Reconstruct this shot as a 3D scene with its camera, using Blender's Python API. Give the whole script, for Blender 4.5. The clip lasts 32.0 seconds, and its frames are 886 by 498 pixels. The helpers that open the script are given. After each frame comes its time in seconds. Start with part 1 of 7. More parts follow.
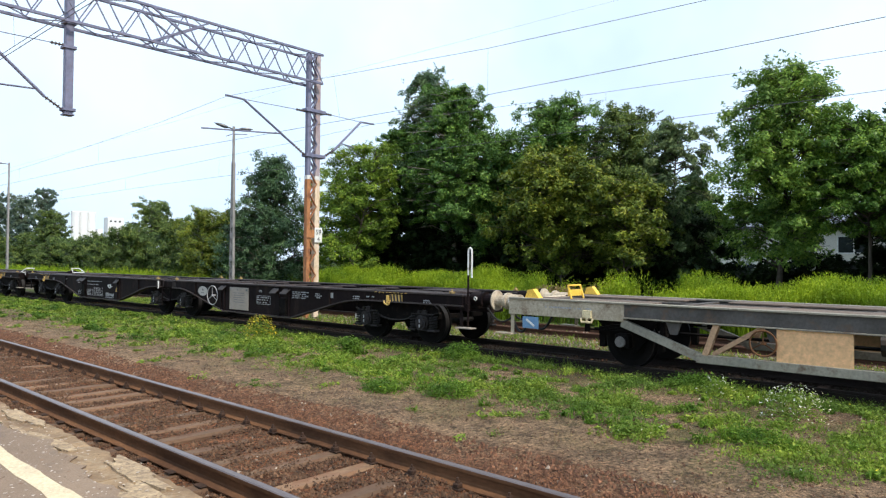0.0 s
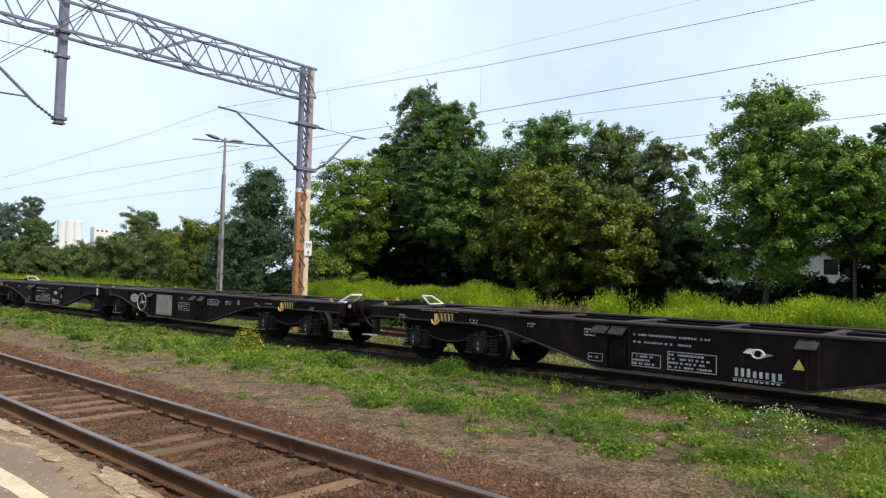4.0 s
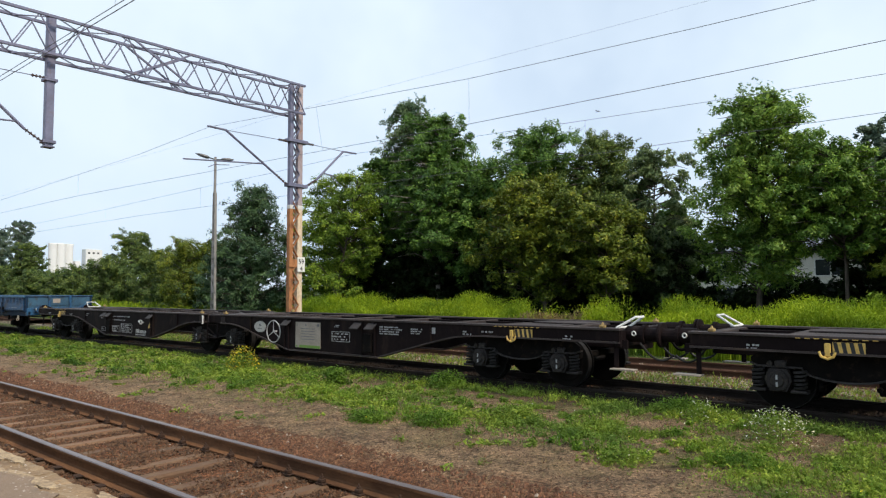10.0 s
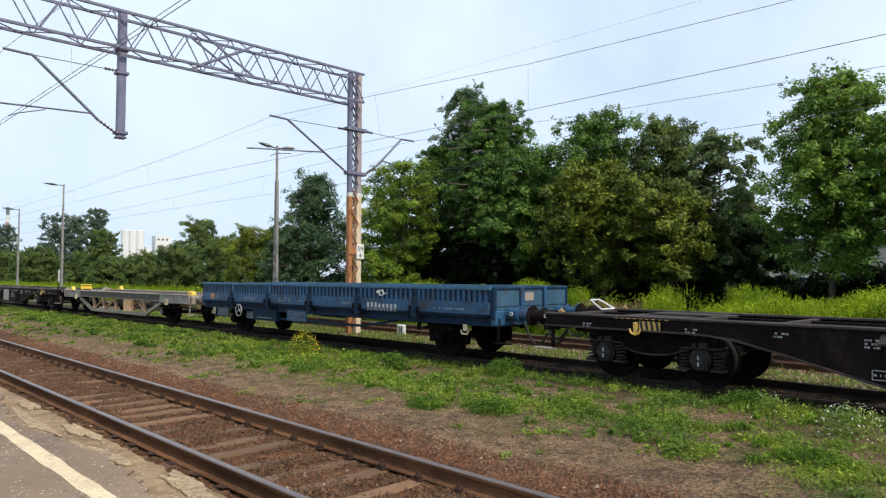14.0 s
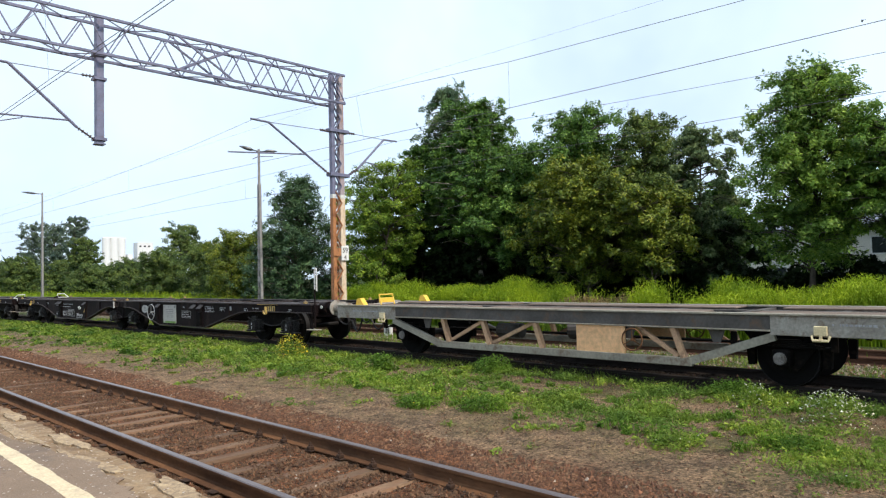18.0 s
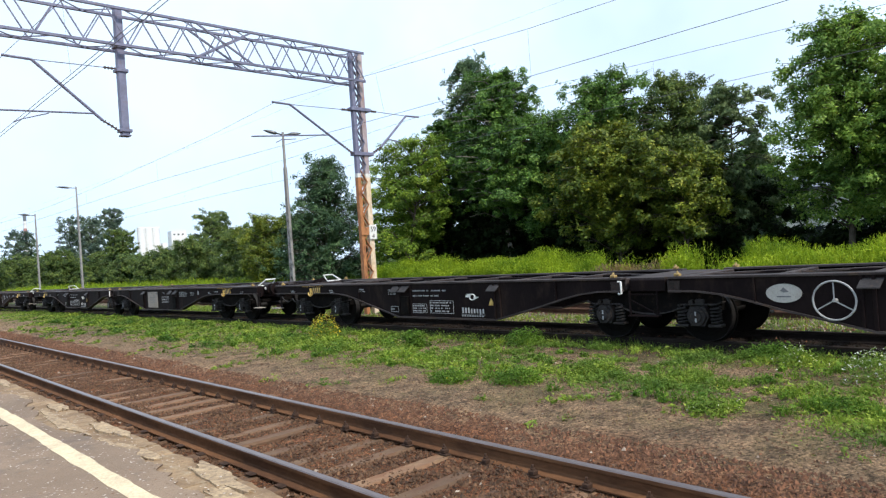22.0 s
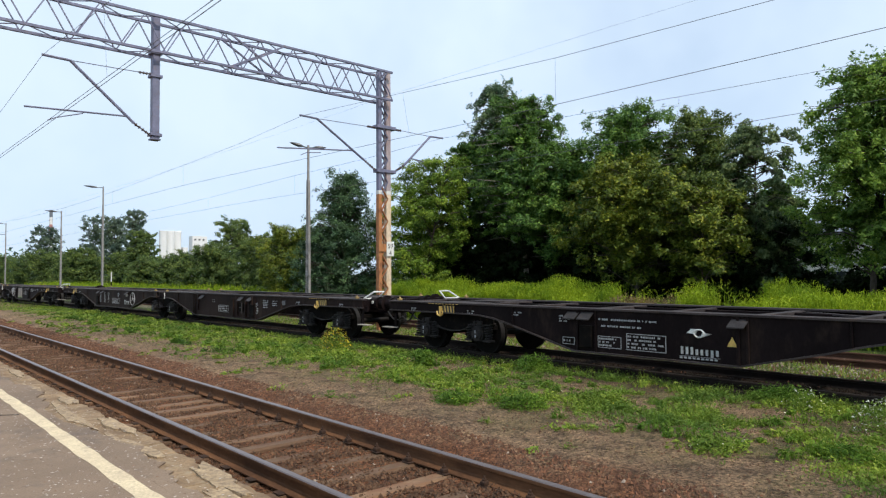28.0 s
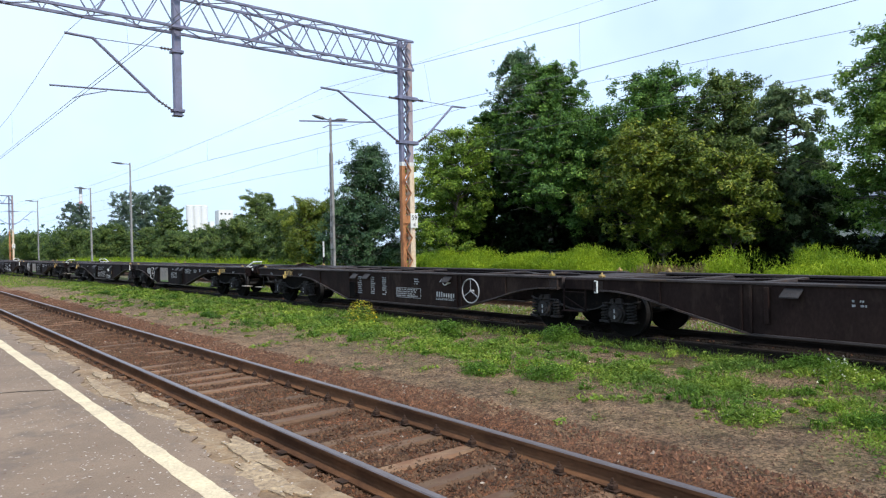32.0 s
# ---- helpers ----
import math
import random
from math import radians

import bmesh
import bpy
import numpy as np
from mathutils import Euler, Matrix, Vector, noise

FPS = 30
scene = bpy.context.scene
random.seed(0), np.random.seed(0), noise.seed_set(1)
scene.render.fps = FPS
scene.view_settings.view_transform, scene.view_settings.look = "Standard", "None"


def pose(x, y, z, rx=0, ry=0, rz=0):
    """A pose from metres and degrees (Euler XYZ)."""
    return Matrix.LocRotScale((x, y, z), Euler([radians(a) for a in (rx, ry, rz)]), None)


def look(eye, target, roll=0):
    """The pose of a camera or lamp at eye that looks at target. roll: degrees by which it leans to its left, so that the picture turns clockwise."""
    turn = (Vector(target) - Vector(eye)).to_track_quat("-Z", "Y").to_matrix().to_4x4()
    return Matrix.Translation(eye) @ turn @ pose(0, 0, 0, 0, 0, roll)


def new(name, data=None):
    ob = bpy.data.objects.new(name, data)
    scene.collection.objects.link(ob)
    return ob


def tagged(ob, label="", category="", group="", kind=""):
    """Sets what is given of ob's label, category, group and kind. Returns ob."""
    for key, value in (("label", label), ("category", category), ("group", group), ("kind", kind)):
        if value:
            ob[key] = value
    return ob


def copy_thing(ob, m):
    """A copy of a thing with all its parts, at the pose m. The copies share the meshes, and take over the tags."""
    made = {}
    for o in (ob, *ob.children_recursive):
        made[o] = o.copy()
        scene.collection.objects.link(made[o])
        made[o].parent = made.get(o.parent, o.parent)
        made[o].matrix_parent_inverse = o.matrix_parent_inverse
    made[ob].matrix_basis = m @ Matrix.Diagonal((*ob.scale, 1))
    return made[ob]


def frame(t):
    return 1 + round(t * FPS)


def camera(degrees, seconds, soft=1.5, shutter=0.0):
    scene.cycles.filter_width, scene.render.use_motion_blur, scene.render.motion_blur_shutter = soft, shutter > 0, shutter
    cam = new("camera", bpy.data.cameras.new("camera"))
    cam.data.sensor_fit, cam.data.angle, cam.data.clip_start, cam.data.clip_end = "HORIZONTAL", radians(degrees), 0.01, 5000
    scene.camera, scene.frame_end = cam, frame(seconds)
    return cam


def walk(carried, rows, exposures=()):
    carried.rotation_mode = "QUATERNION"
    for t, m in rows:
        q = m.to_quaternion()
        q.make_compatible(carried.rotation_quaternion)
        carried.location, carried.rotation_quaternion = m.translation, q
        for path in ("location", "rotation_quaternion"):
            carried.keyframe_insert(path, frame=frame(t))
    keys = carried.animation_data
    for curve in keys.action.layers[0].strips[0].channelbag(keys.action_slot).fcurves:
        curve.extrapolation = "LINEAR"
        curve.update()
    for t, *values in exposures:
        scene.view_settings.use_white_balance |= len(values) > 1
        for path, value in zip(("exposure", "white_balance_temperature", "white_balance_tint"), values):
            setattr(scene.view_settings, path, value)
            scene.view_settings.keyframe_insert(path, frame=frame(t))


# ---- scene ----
cam = camera(66.23, 32.0, 1.25)
# seconds, x, y, z, yaw, pitch, roll of the handheld camera
PATH = [
    (0, 0.016, -0.003, 1.833, -47.97, 1.05, -0.53),
    (0.5, 0.010, -0.011, 1.825, -48.65, 1.75, -0.50),
    (1, -0.003, -0.029, 1.828, -48.55, 1.14, -0.09),
    (1.5, -0.008, -0.018, 1.832, -48.15, 1.61, 0.05),
    (2, 0.006, -0.027, 1.823, -48.86, 1.64, 0.43),
    (2.5, -0.000, -0.039, 1.833, -48.12, 0.96, 0.73),
    (4.5, -0.040, 0.010, 1.829, -49.25, 2.69, -1.96),
    (5, -0.037, 0.013, 1.855, -50.09, 2.54, -1.80),
    (5.5, -0.042, -0.015, 1.854, -53.47, 5.08, -1.97),
    (6, 0.016, 0.016, 1.872, -56.26, 3.29, -1.76),
    (6.5, 0.004, 0.031, 1.864, -56.38, 3.05, -1.11),
    (7, -0.001, 0.039, 1.865, -55.82, 2.72, -0.40),
    (7.5, 0.002, 0.039, 1.872, -53.49, 2.84, 0.45),
    (8, -0.029, 0.005, 1.876, -51.78, 4.04, 0.65),
    (8.5, -0.057, -0.009, 1.862, -50.81, 4.82, 0.66),
    (9, -0.026, -0.014, 1.848, -49.22, 4.04, 0.83),
    (9.5, -0.026, -0.013, 1.861, -49.14, 3.80, 0.85),
    (10, -0.037, -0.012, 1.839, -49.42, 3.38, 0.25),
    (10.5, -0.002, 0.005, 1.844, -48.37, 2.11, 0.38),
    (11, -0.006, 0.002, 1.850, -47.10, 2.00, 0.71),
    (11.5, -0.015, 0.016, 1.833, -46.71, 1.34, 0.14),
    (12, -0.021, 0.025, 1.841, -45.48, 1.43, -0.03),
    (12.5, -0.017, 0.011, 1.842, -45.25, 1.59, 0.37),
    (13, -0.026, 0.031, 1.834, -45.28, 1.57, 0.03),
    (13.5, -0.031, 0.018, 1.834, -44.32, 1.68, -0.25),
    (14, -0.039, 0.017, 1.849, -44.63, 2.30, -0.15),
    (14.5, -0.036, 0.016, 1.844, -44.25, 2.06, -0.17),
    (16.5, -0.044, 0.006, 1.843, -44.59, 1.98, -0.11),
    (17, -0.041, 0.017, 1.838, -45.24, 1.39, -0.02),
    (17.5, -0.047, -0.001, 1.849, -45.21, 1.82, 0.53),
    (18, -0.065, 0.005, 1.839, -45.86, 2.25, 1.34),
    (18.5, -0.088, 0.019, 1.836, -43.19, 2.17, 2.50),
    (19, -0.074, 0.053, 1.823, -42.38, 1.18, 2.31),
    (19.5, -0.033, 0.058, 1.830, -43.42, 0.45, 2.18),
    (20, 0.017, 0.055, 1.838, -43.13, 0.77, 1.50),
    (20.5, 0.030, 0.010, 1.841, -42.42, 2.19, -0.37),
    (21, 0.046, -0.012, 1.824, -41.90, 1.44, -0.97),
    (21.5, 0.048, 0.024, 1.835, -43.08, 0.04, 0.92),
    (22, 0.031, 0.038, 1.843, -43.32, 0.23, 3.99),
    (22.5, 0.031, 0.062, 1.859, -45.03, -0.13, 3.15),
    (23, 0.024, 0.022, 1.838, -42.53, 0.49, -0.31),
    (23.5, 0.060, -0.054, 1.838, -41.68, 0.78, -1.41),
    (24, 0.095, -0.053, 1.846, -43.48, 0.65, 3.19),
    (24.5, 0.091, -0.030, 1.853, -42.54, 1.77, 4.13),
    (25, 0.070, -0.036, 1.847, -43.07, 1.37, 2.27),
    (25.5, 0.070, -0.018, 1.855, -43.51, 2.35, 1.42),
    (27.5, 0.009, -0.026, 1.833, -41.47, 2.18, 0.39),
    (28, 0.011, -0.050, 1.822, -41.91, 2.09, 0.32),
    (28.5, 0.025, -0.064, 1.832, -43.66, 0.21, 0.76),
    (29, 0.015, -0.036, 1.834, -44.64, 0.65, 0.62),
    (29.5, 0.003, -0.034, 1.808, -41.87, -0.02, 1.34),
    (30, 0.019, -0.026, 1.814, -40.44, -0.22, 1.08),
    (30.5, 0.013, -0.030, 1.812, -40.31, -0.49, 0.93),
    (31, 0.030, -0.026, 1.825, -39.95, -0.51, 1.07),
    (31.5, 0.028, -0.030, 1.826, -40.08, -0.24, 1.22),
    (32, 0.040, -0.003, 1.851, -39.88, -0.39, 1.16),
]
# the phone's automatic exposure, in stops
EXPOSURE = [(0.0, 0.02), (1.0, 0.02), (2.0, -0.1), (3.0, -0.12), (4.0, -0.18), (5.0, -0.25), (6.0, -0.34), (7.0, -0.3), (8.0, -0.22), (9.0, -0.3), (10.0, -0.28), (11.0, -0.13), (12.0, -0.09), (13.0, -0.09), (14.0, -0.25), (15.5, -0.25), (17.0, -0.24), (18.0, -0.08), (19.0, -0.16), (20.0, 0.02), (21.0, -0.2), (22.0, 0.02), (23.0, -0.08), (24.0, -0.08), (25.0, -0.26), (26.5, -0.3), (28.0, -0.32), (29.0, -0.12), (30.0, -0.12), (31.0, -0.12), (32.0, -0.09)]
BALANCE = ((0.0, 6120), (2.0, 6200), (4.0, 6420), (6.0, 6500), (11.0, 6500), (13.0, 6400), (15.5, 6380), (18.0, 6250), (20.0, 6120), (22.0, 6030), (25.0, 6200), (28.0, 6200), (30.0, 5980), (32.0, 5820))


def kelvin(t):
    return float(np.interp(t, *zip(*BALANCE)))


walk(cam, [(t, pose(x, y, z, 90 + p, r, w)) for t, x, y, z, w, p, r in PATH], [(t, e, kelvin(t), 10) for t, e in EXPOSURE])

# ---- sky and sun ----
world = bpy.data.worlds.new("sky")
scene.world = world
world.use_nodes = True
wn, wl = world.node_tree.nodes, world.node_tree.links
wn.clear()
sky = wn.new("ShaderNodeTexSky")
sky.sky_type, sky.sun_disc = "NISHITA", False
SUN_EL, SUN_AZ = 50.0, 186.0          # degrees; azimuth clockwise from +y
sky.sun_elevation, sky.sun_rotation = radians(SUN_EL), radians(SUN_AZ)
sky.air_density, sky.dust_density, sky.ozone_density = 1.0, 3.0, 2.0
tint = wn.new("ShaderNodeMix")
tint.data_type, tint.blend_type = "RGBA", "MULTIPLY"
tint.inputs[0].default_value = 1.0
tint.inputs[7].default_value = (0.124, 0.163, 0.195, 1)
wl.new(sky.outputs[0], tint.inputs[6])
veil = wn.new("ShaderNodeTexNoise")
veil.inputs["Scale"].default_value, veil.inputs["Detail"].default_value, veil.inputs["Roughness"].default_value = 1.6, 5.0, 0.55
ramp = wn.new("ShaderNodeMapRange")
ramp.inputs[1].default_value, ramp.inputs[2].default_value, ramp.inputs[3].default_value, ramp.inputs[4].default_value = 0.32, 0.6, 0.6, 1.0
wl.new(veil.outputs[0], ramp.inputs[0])
cloud = wn.new("ShaderNodeMix")
cloud.data_type = "RGBA"
cloud.inputs[7].default_value = (0.995, 1.16, 1.32, 1)
wl.new(ramp.outputs[0], cloud.inputs[0])
wl.new(tint.outputs[2], cloud.inputs[6])
back = wn.new("ShaderNodeBackground")
back.inputs[1].default_value = 1.0
wl.new(cloud.outputs[2], back.inputs[0])
wl.new(back.outputs[0], wn.new("ShaderNodeOutputWorld").inputs[0])

sun_data = bpy.data.lights.new("sun", "SUN")
sun_data.energy, sun_data.angle, sun_data.color = 4.4, radians(5), (1.0, 0.87, 0.71)
sun = new("sun", sun_data)
az, el = radians(SUN_AZ), radians(SUN_EL)
sun.matrix_world = look((0, 0, 60), (-60 * math.sin(az) * math.cos(el), -60 * math.cos(az) * math.cos(el), 60 - 60 * math.sin(el)))
scene.view_settings.exposure = 0.0

# ---- materials ----
def ramp_node(nt, stops):
    r = nt.nodes.new("ShaderNodeValToRGB")
    while len(r.color_ramp.elements) < len(stops):
        r.color_ramp.elements.new(0.5)
    for e, (p, c) in zip(r.color_ramp.elements, stops):
        e.position, e.color = p, (*c, 1)
    return r


def noise_node(nt, scale, detail=4.0, rough=0.6, coord=None, stretch=None):
    n = nt.nodes.new("ShaderNodeTexNoise")
    n.inputs["Scale"].default_value, n.inputs["Detail"].default_value, n.inputs["Roughness"].default_value = scale, detail, rough
    if coord is not None:
        if stretch:
            m = nt.nodes.new("ShaderNodeMapping")
            m.inputs["Scale"].default_value = stretch
            nt.links.new(coord, m.inputs[0])
            coord = m.outputs[0]
        nt.links.new(coord, n.inputs["Vector"])
    return n


def mixed(nt, fac, a, b, kind="MIX"):
    m = nt.nodes.new("ShaderNodeMix")
    m.data_type, m.blend_type = "RGBA", kind
    for sock, v in ((0, fac), (6, a), (7, b)):
        if isinstance(v, bpy.types.NodeSocket):
            nt.links.new(v, m.inputs[sock])
        elif sock == 0:
            m.inputs[0].default_value = v
        else:
            m.inputs[sock].default_value = (*v, 1)
    return m.outputs[2]


def surface(name, a, b=None, rough=0.7, metal=0.0, scale=4.0, fine=40.0, dirt=None, dirt_amount=0.5, bump=0.15, stretch=None, vary=0.0, spec=0.5, facet=0.0):
    """Two tones at a large scale, grain at a fine one, an optional layer of dirt or rust in patches, and bump."""
    m = bpy.data.materials.new(name)
    m.use_nodes = True
    nt = m.node_tree
    bsdf = nt.nodes["Principled BSDF"]
    co = nt.nodes.new("ShaderNodeTexCoord").outputs["Object"]
    b = b or tuple(c * 0.7 for c in a)
    big = noise_node(nt, scale, 5, 0.65, co, stretch)
    fine_n = noise_node(nt, fine, 3, 0.6, co, stretch)
    r = ramp_node(nt, [(0.35, b), (0.65, a)])
    nt.links.new(big.outputs[0], r.inputs[0])
    col = r.outputs[0]
    g = ramp_node(nt, [(0.3, (0.72, 0.72, 0.72)), (0.7, (1.15, 1.15, 1.15))])
    nt.links.new(fine_n.outputs[0], g.inputs[0])
    col = mixed(nt, 0.8, col, g.outputs[0], "MULTIPLY")
    if dirt:
        d = noise_node(nt, scale * 2.3, 7, 0.7, co, stretch)
        k = nt.nodes.new("ShaderNodeMapRange")
        k.inputs[1].default_value, k.inputs[2].default_value = 0.62 - 0.25 * dirt_amount, 0.75 - 0.2 * dirt_amount
        nt.links.new(d.outputs[0], k.inputs[0])
        col = mixed(nt, k.outputs[0], col, dirt)
    if vary:
        oi = nt.nodes.new("ShaderNodeObjectInfo")
        v = ramp_node(nt, [(0, (1 - vary,) * 3), (1, (1 + vary,) * 3)])
        nt.links.new(oi.outputs["Random"], v.inputs[0])
        col = mixed(nt, 1.0, col, v.outputs[0], "MULTIPLY")
    if facet:
        isl = nt.nodes.new("ShaderNodeNewGeometry")
        v = ramp_node(nt, [(0, (1 - facet,) * 3), (0.8, (1 + 0.4 * facet,) * 3), (1, (1 + 1.6 * facet,) * 3)])
        nt.links.new(isl.outputs["Random Per Island"], v.inputs[0])
        col = mixed(nt, 1.0, col, v.outputs[0], "MULTIPLY")
    nt.links.new(col, bsdf.inputs["Base Color"])
    bsdf.inputs["Roughness"].default_value, bsdf.inputs["Metallic"].default_value = rough, metal
    bsdf.inputs["Specular IOR Level"].default_value = spec
    if bump:
        bp = nt.nodes.new("ShaderNodeBump")
        bp.inputs["Strength"].default_value, bp.inputs["Distance"].default_value = bump, 0.02
        nt.links.new(fine_n.outputs[0], bp.inputs["Height"])
        nt.links.new(bp.outputs[0], bsdf.inputs["Normal"])
    return m


def leafage(name, dark, light, warm, rough=0.48, through_light=0.35, spec=0.22):
    """Leaves: tone by leaf and by clump, some light coming through."""
    m = bpy.data.materials.new(name)
    m.use_nodes = True
    nt = m.node_tree
    bsdf = nt.nodes["Principled BSDF"]
    geo = nt.nodes.new("ShaderNodeNewGeometry")
    co = nt.nodes.new("ShaderNodeTexCoord").outputs["Object"]
    r = ramp_node(nt, [(0.0, dark), (0.6, light), (1.0, warm)])
    nt.links.new(geo.outputs["Random Per Island"], r.inputs[0])
    big = noise_node(nt, 0.7, 3, 0.5, co)
    g = ramp_node(nt, [(0.36, (0.6, 0.68, 0.72)), (0.64, (1.34, 1.24, 0.95))])
    nt.links.new(big.outputs[0], g.inputs[0])
    col = mixed(nt, 1.0, r.outputs[0], g.outputs[0], "MULTIPLY")
    nt.links.new(col, bsdf.inputs["Base Color"])
    bsdf.inputs["Roughness"].default_value = rough
    bsdf.inputs["Specular IOR Level"].default_value = spec
    tr = nt.nodes.new("ShaderNodeBsdfTranslucent")
    nt.links.new(col, tr.inputs[0])
    mx = nt.nodes.new("ShaderNodeMixShader")
    mx.inputs[0].default_value = through_light
    nt.links.new(bsdf.outputs[0], mx.inputs[1])
    nt.links.new(tr.outputs[0], mx.inputs[2])
    nt.links.new(mx.outputs[0], nt.nodes["Material Output"].inputs[0])
    return m


BLACK = surface("wagon_black", (0.0138, 0.0092, 0.0096), (0.0076, 0.0051, 0.0054), spec=0.06, rough=0.6, scale=1.3, fine=25, dirt=(0.024, 0.016, 0.0135), dirt_amount=0.4, bump=0.08, stretch=(1, 1, 0.5))
BROWNBLACK = surface("wagon_brown_black", (0.029, 0.0183, 0.016), (0.016, 0.0102, 0.0092), spec=0.06, rough=0.6, scale=1.3, fine=25, dirt=(0.042, 0.029, 0.023), dirt_amount=0.45, bump=0.08, stretch=(1, 1, 0.5))
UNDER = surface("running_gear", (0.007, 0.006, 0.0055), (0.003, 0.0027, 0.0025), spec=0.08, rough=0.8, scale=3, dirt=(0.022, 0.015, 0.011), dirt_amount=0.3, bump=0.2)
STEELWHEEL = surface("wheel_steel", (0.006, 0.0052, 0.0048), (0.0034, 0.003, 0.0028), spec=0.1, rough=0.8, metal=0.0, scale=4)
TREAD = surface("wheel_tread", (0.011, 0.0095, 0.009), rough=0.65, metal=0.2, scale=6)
DECKEDGE = surface("worn_deck_edge", (0.066, 0.053, 0.051), (0.024, 0.0185, 0.018), spec=0.25, rough=0.6, scale=2.5, fine=30, dirt=(0.07, 0.045, 0.03), dirt_amount=0.3, stretch=(1, 0.4, 1))
WHITE = surface("white_paint", (0.75, 0.75, 0.72), (0.6, 0.6, 0.57), rough=0.5, scale=5, dirt=(0.25, 0.22, 0.18), dirt_amount=0.2)
MARKPALE = surface("faded_white_mark", (0.5, 0.5, 0.49), (0.36, 0.36, 0.36), rough=0.6, scale=10)
MARK = surface("stencil_white", (0.42, 0.42, 0.42), (0.26, 0.26, 0.27), rough=0.6, scale=8)
YELLOW = surface("warning_yellow", (0.72, 0.48, 0.12), (0.6, 0.38, 0.09), rough=0.5, scale=6, dirt=(0.15, 0.1, 0.04), dirt_amount=0.3)
BRIGHTYELLOW = surface("bright_yellow", (0.85, 0.55, 0.06), (0.75, 0.47, 0.06), rough=0.5, scale=6)
PANELWHITE = surface("notice_white", (0.43, 0.415, 0.385), (0.36, 0.345, 0.315), rough=0.5, scale=3)
PANELBEIGE = surface("notice_weathered", (0.36, 0.31, 0.26), (0.28, 0.24, 0.2), rough=0.6, scale=3)
NOTICEGREEN = surface("notice_green", (0.16, 0.3, 0.05), rough=0.5, scale=4)
BARGREY = surface("print_grey", (0.16, 0.16, 0.17), rough=0.6, scale=6)
RUBBER = surface("rubber_hose", (0.012, 0.012, 0.012), rough=0.6, scale=10)
SPIGOT = surface("ochre_casting", (0.42, 0.3, 0.09), (0.2, 0.13, 0.05), rough=0.6, scale=14, dirt=(0.1, 0.06, 0.03), dirt_amount=0.4)
WORNPATCH = surface("rubbed_steel", (0.04, 0.03, 0.027), (0.016, 0.012, 0.011), rough=0.65, scale=9, fine=40, dirt=(0.055, 0.03, 0.02), dirt_amount=0.4, spec=0.2)
TAN = surface("wagon_tan", (0.58, 0.37, 0.22), (0.44, 0.27, 0.16), rough=0.7, scale=1.6, fine=20, dirt=(0.16, 0.1, 0.065), dirt_amount=0.3, spec=0.3)
TANGREY = surface("wagon_tan_grey", (0.11, 0.1, 0.092), (0.065, 0.058, 0.052), rough=0.65, scale=1.8, fine=20, dirt=(0.12, 0.08, 0.055), dirt_amount=0.35, spec=0.3)
TANWHITE = surface("wagon_end_white", (0.52, 0.45, 0.34), (0.38, 0.31, 0.22), rough=0.7, scale=2.5, fine=20, dirt=(0.2, 0.14, 0.09), dirt_amount=0.35, spec=0.3)
TANSTEEL = surface("wagon_end_grey", (0.36, 0.335, 0.29), (0.25, 0.225, 0.19), rough=0.7, scale=2.5, fine=20, dirt=(0.15, 0.1, 0.065), dirt_amount=0.4, spec=0.3)
CHORD = surface("wagon_chord_grey", (0.31, 0.29, 0.23), (0.22, 0.2, 0.16), rough=0.7, scale=1.6, fine=20, dirt=(0.13, 0.09, 0.06), dirt_amount=0.3, spec=0.3)
LABELORANGE = surface("label_orange", (0.55, 0.26, 0.08), (0.42, 0.2, 0.06), rough=0.6, scale=6, dirt=(0.2, 0.12, 0.06), dirt_amount=0.3)
HOOKCREAM = surface("hook_cream", (0.72, 0.62, 0.38), (0.58, 0.48, 0.28), rough=0.55, scale=6, dirt=(0.25, 0.18, 0.1), dirt_amount=0.3)
SIGNBLUE = surface("sign_blue", (0.16, 0.3, 0.48), (0.12, 0.24, 0.4), rough=0.5, scale=4)
HUBGREY = surface("hub_grey", (0.2, 0.185, 0.17), (0.1, 0.09, 0.082), rough=0.6, scale=8, dirt=(0.04, 0.03, 0.025), dirt_amount=0.5)
FADED = surface("faded_stencil", (0.24, 0.29, 0.33), (0.15, 0.19, 0.23), rough=0.6, scale=9)
TANPANEL = surface("tan_panel", (0.84, 0.5, 0.25), (0.77, 0.44, 0.21), rough=0.6, scale=1.2, fine=15, bump=0.03)
DECKWOOD = surface("deck_plank", (0.2, 0.15, 0.115), (0.11, 0.08, 0.06), rough=0.8, scale=3, stretch=(1, 0.2, 1), vary=0.2)
BLUE = surface("wagon_blue", (0.03, 0.106, 0.215), (0.017, 0.066, 0.148), rough=0.45, scale=1.4, fine=22, dirt=(0.034, 0.033, 0.034), dirt_amount=0.5, spec=0.35)
# darker copy of BLUE: shade of slots and underframe put into the colour
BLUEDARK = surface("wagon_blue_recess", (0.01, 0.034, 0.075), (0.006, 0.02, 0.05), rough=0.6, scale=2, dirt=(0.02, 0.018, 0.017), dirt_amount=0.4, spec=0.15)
BLUEPALE = surface("wagon_blue_rim", (0.05, 0.12, 0.19), (0.034, 0.085, 0.14), rough=0.55, scale=2, dirt=(0.05, 0.045, 0.04), dirt_amount=0.4, spec=0.3)
BOARDGREY = surface("blue_grey_board", (0.075, 0.095, 0.11), (0.045, 0.058, 0.068), rough=0.6, scale=5, dirt=(0.05, 0.04, 0.035), dirt_amount=0.3, spec=0.3)
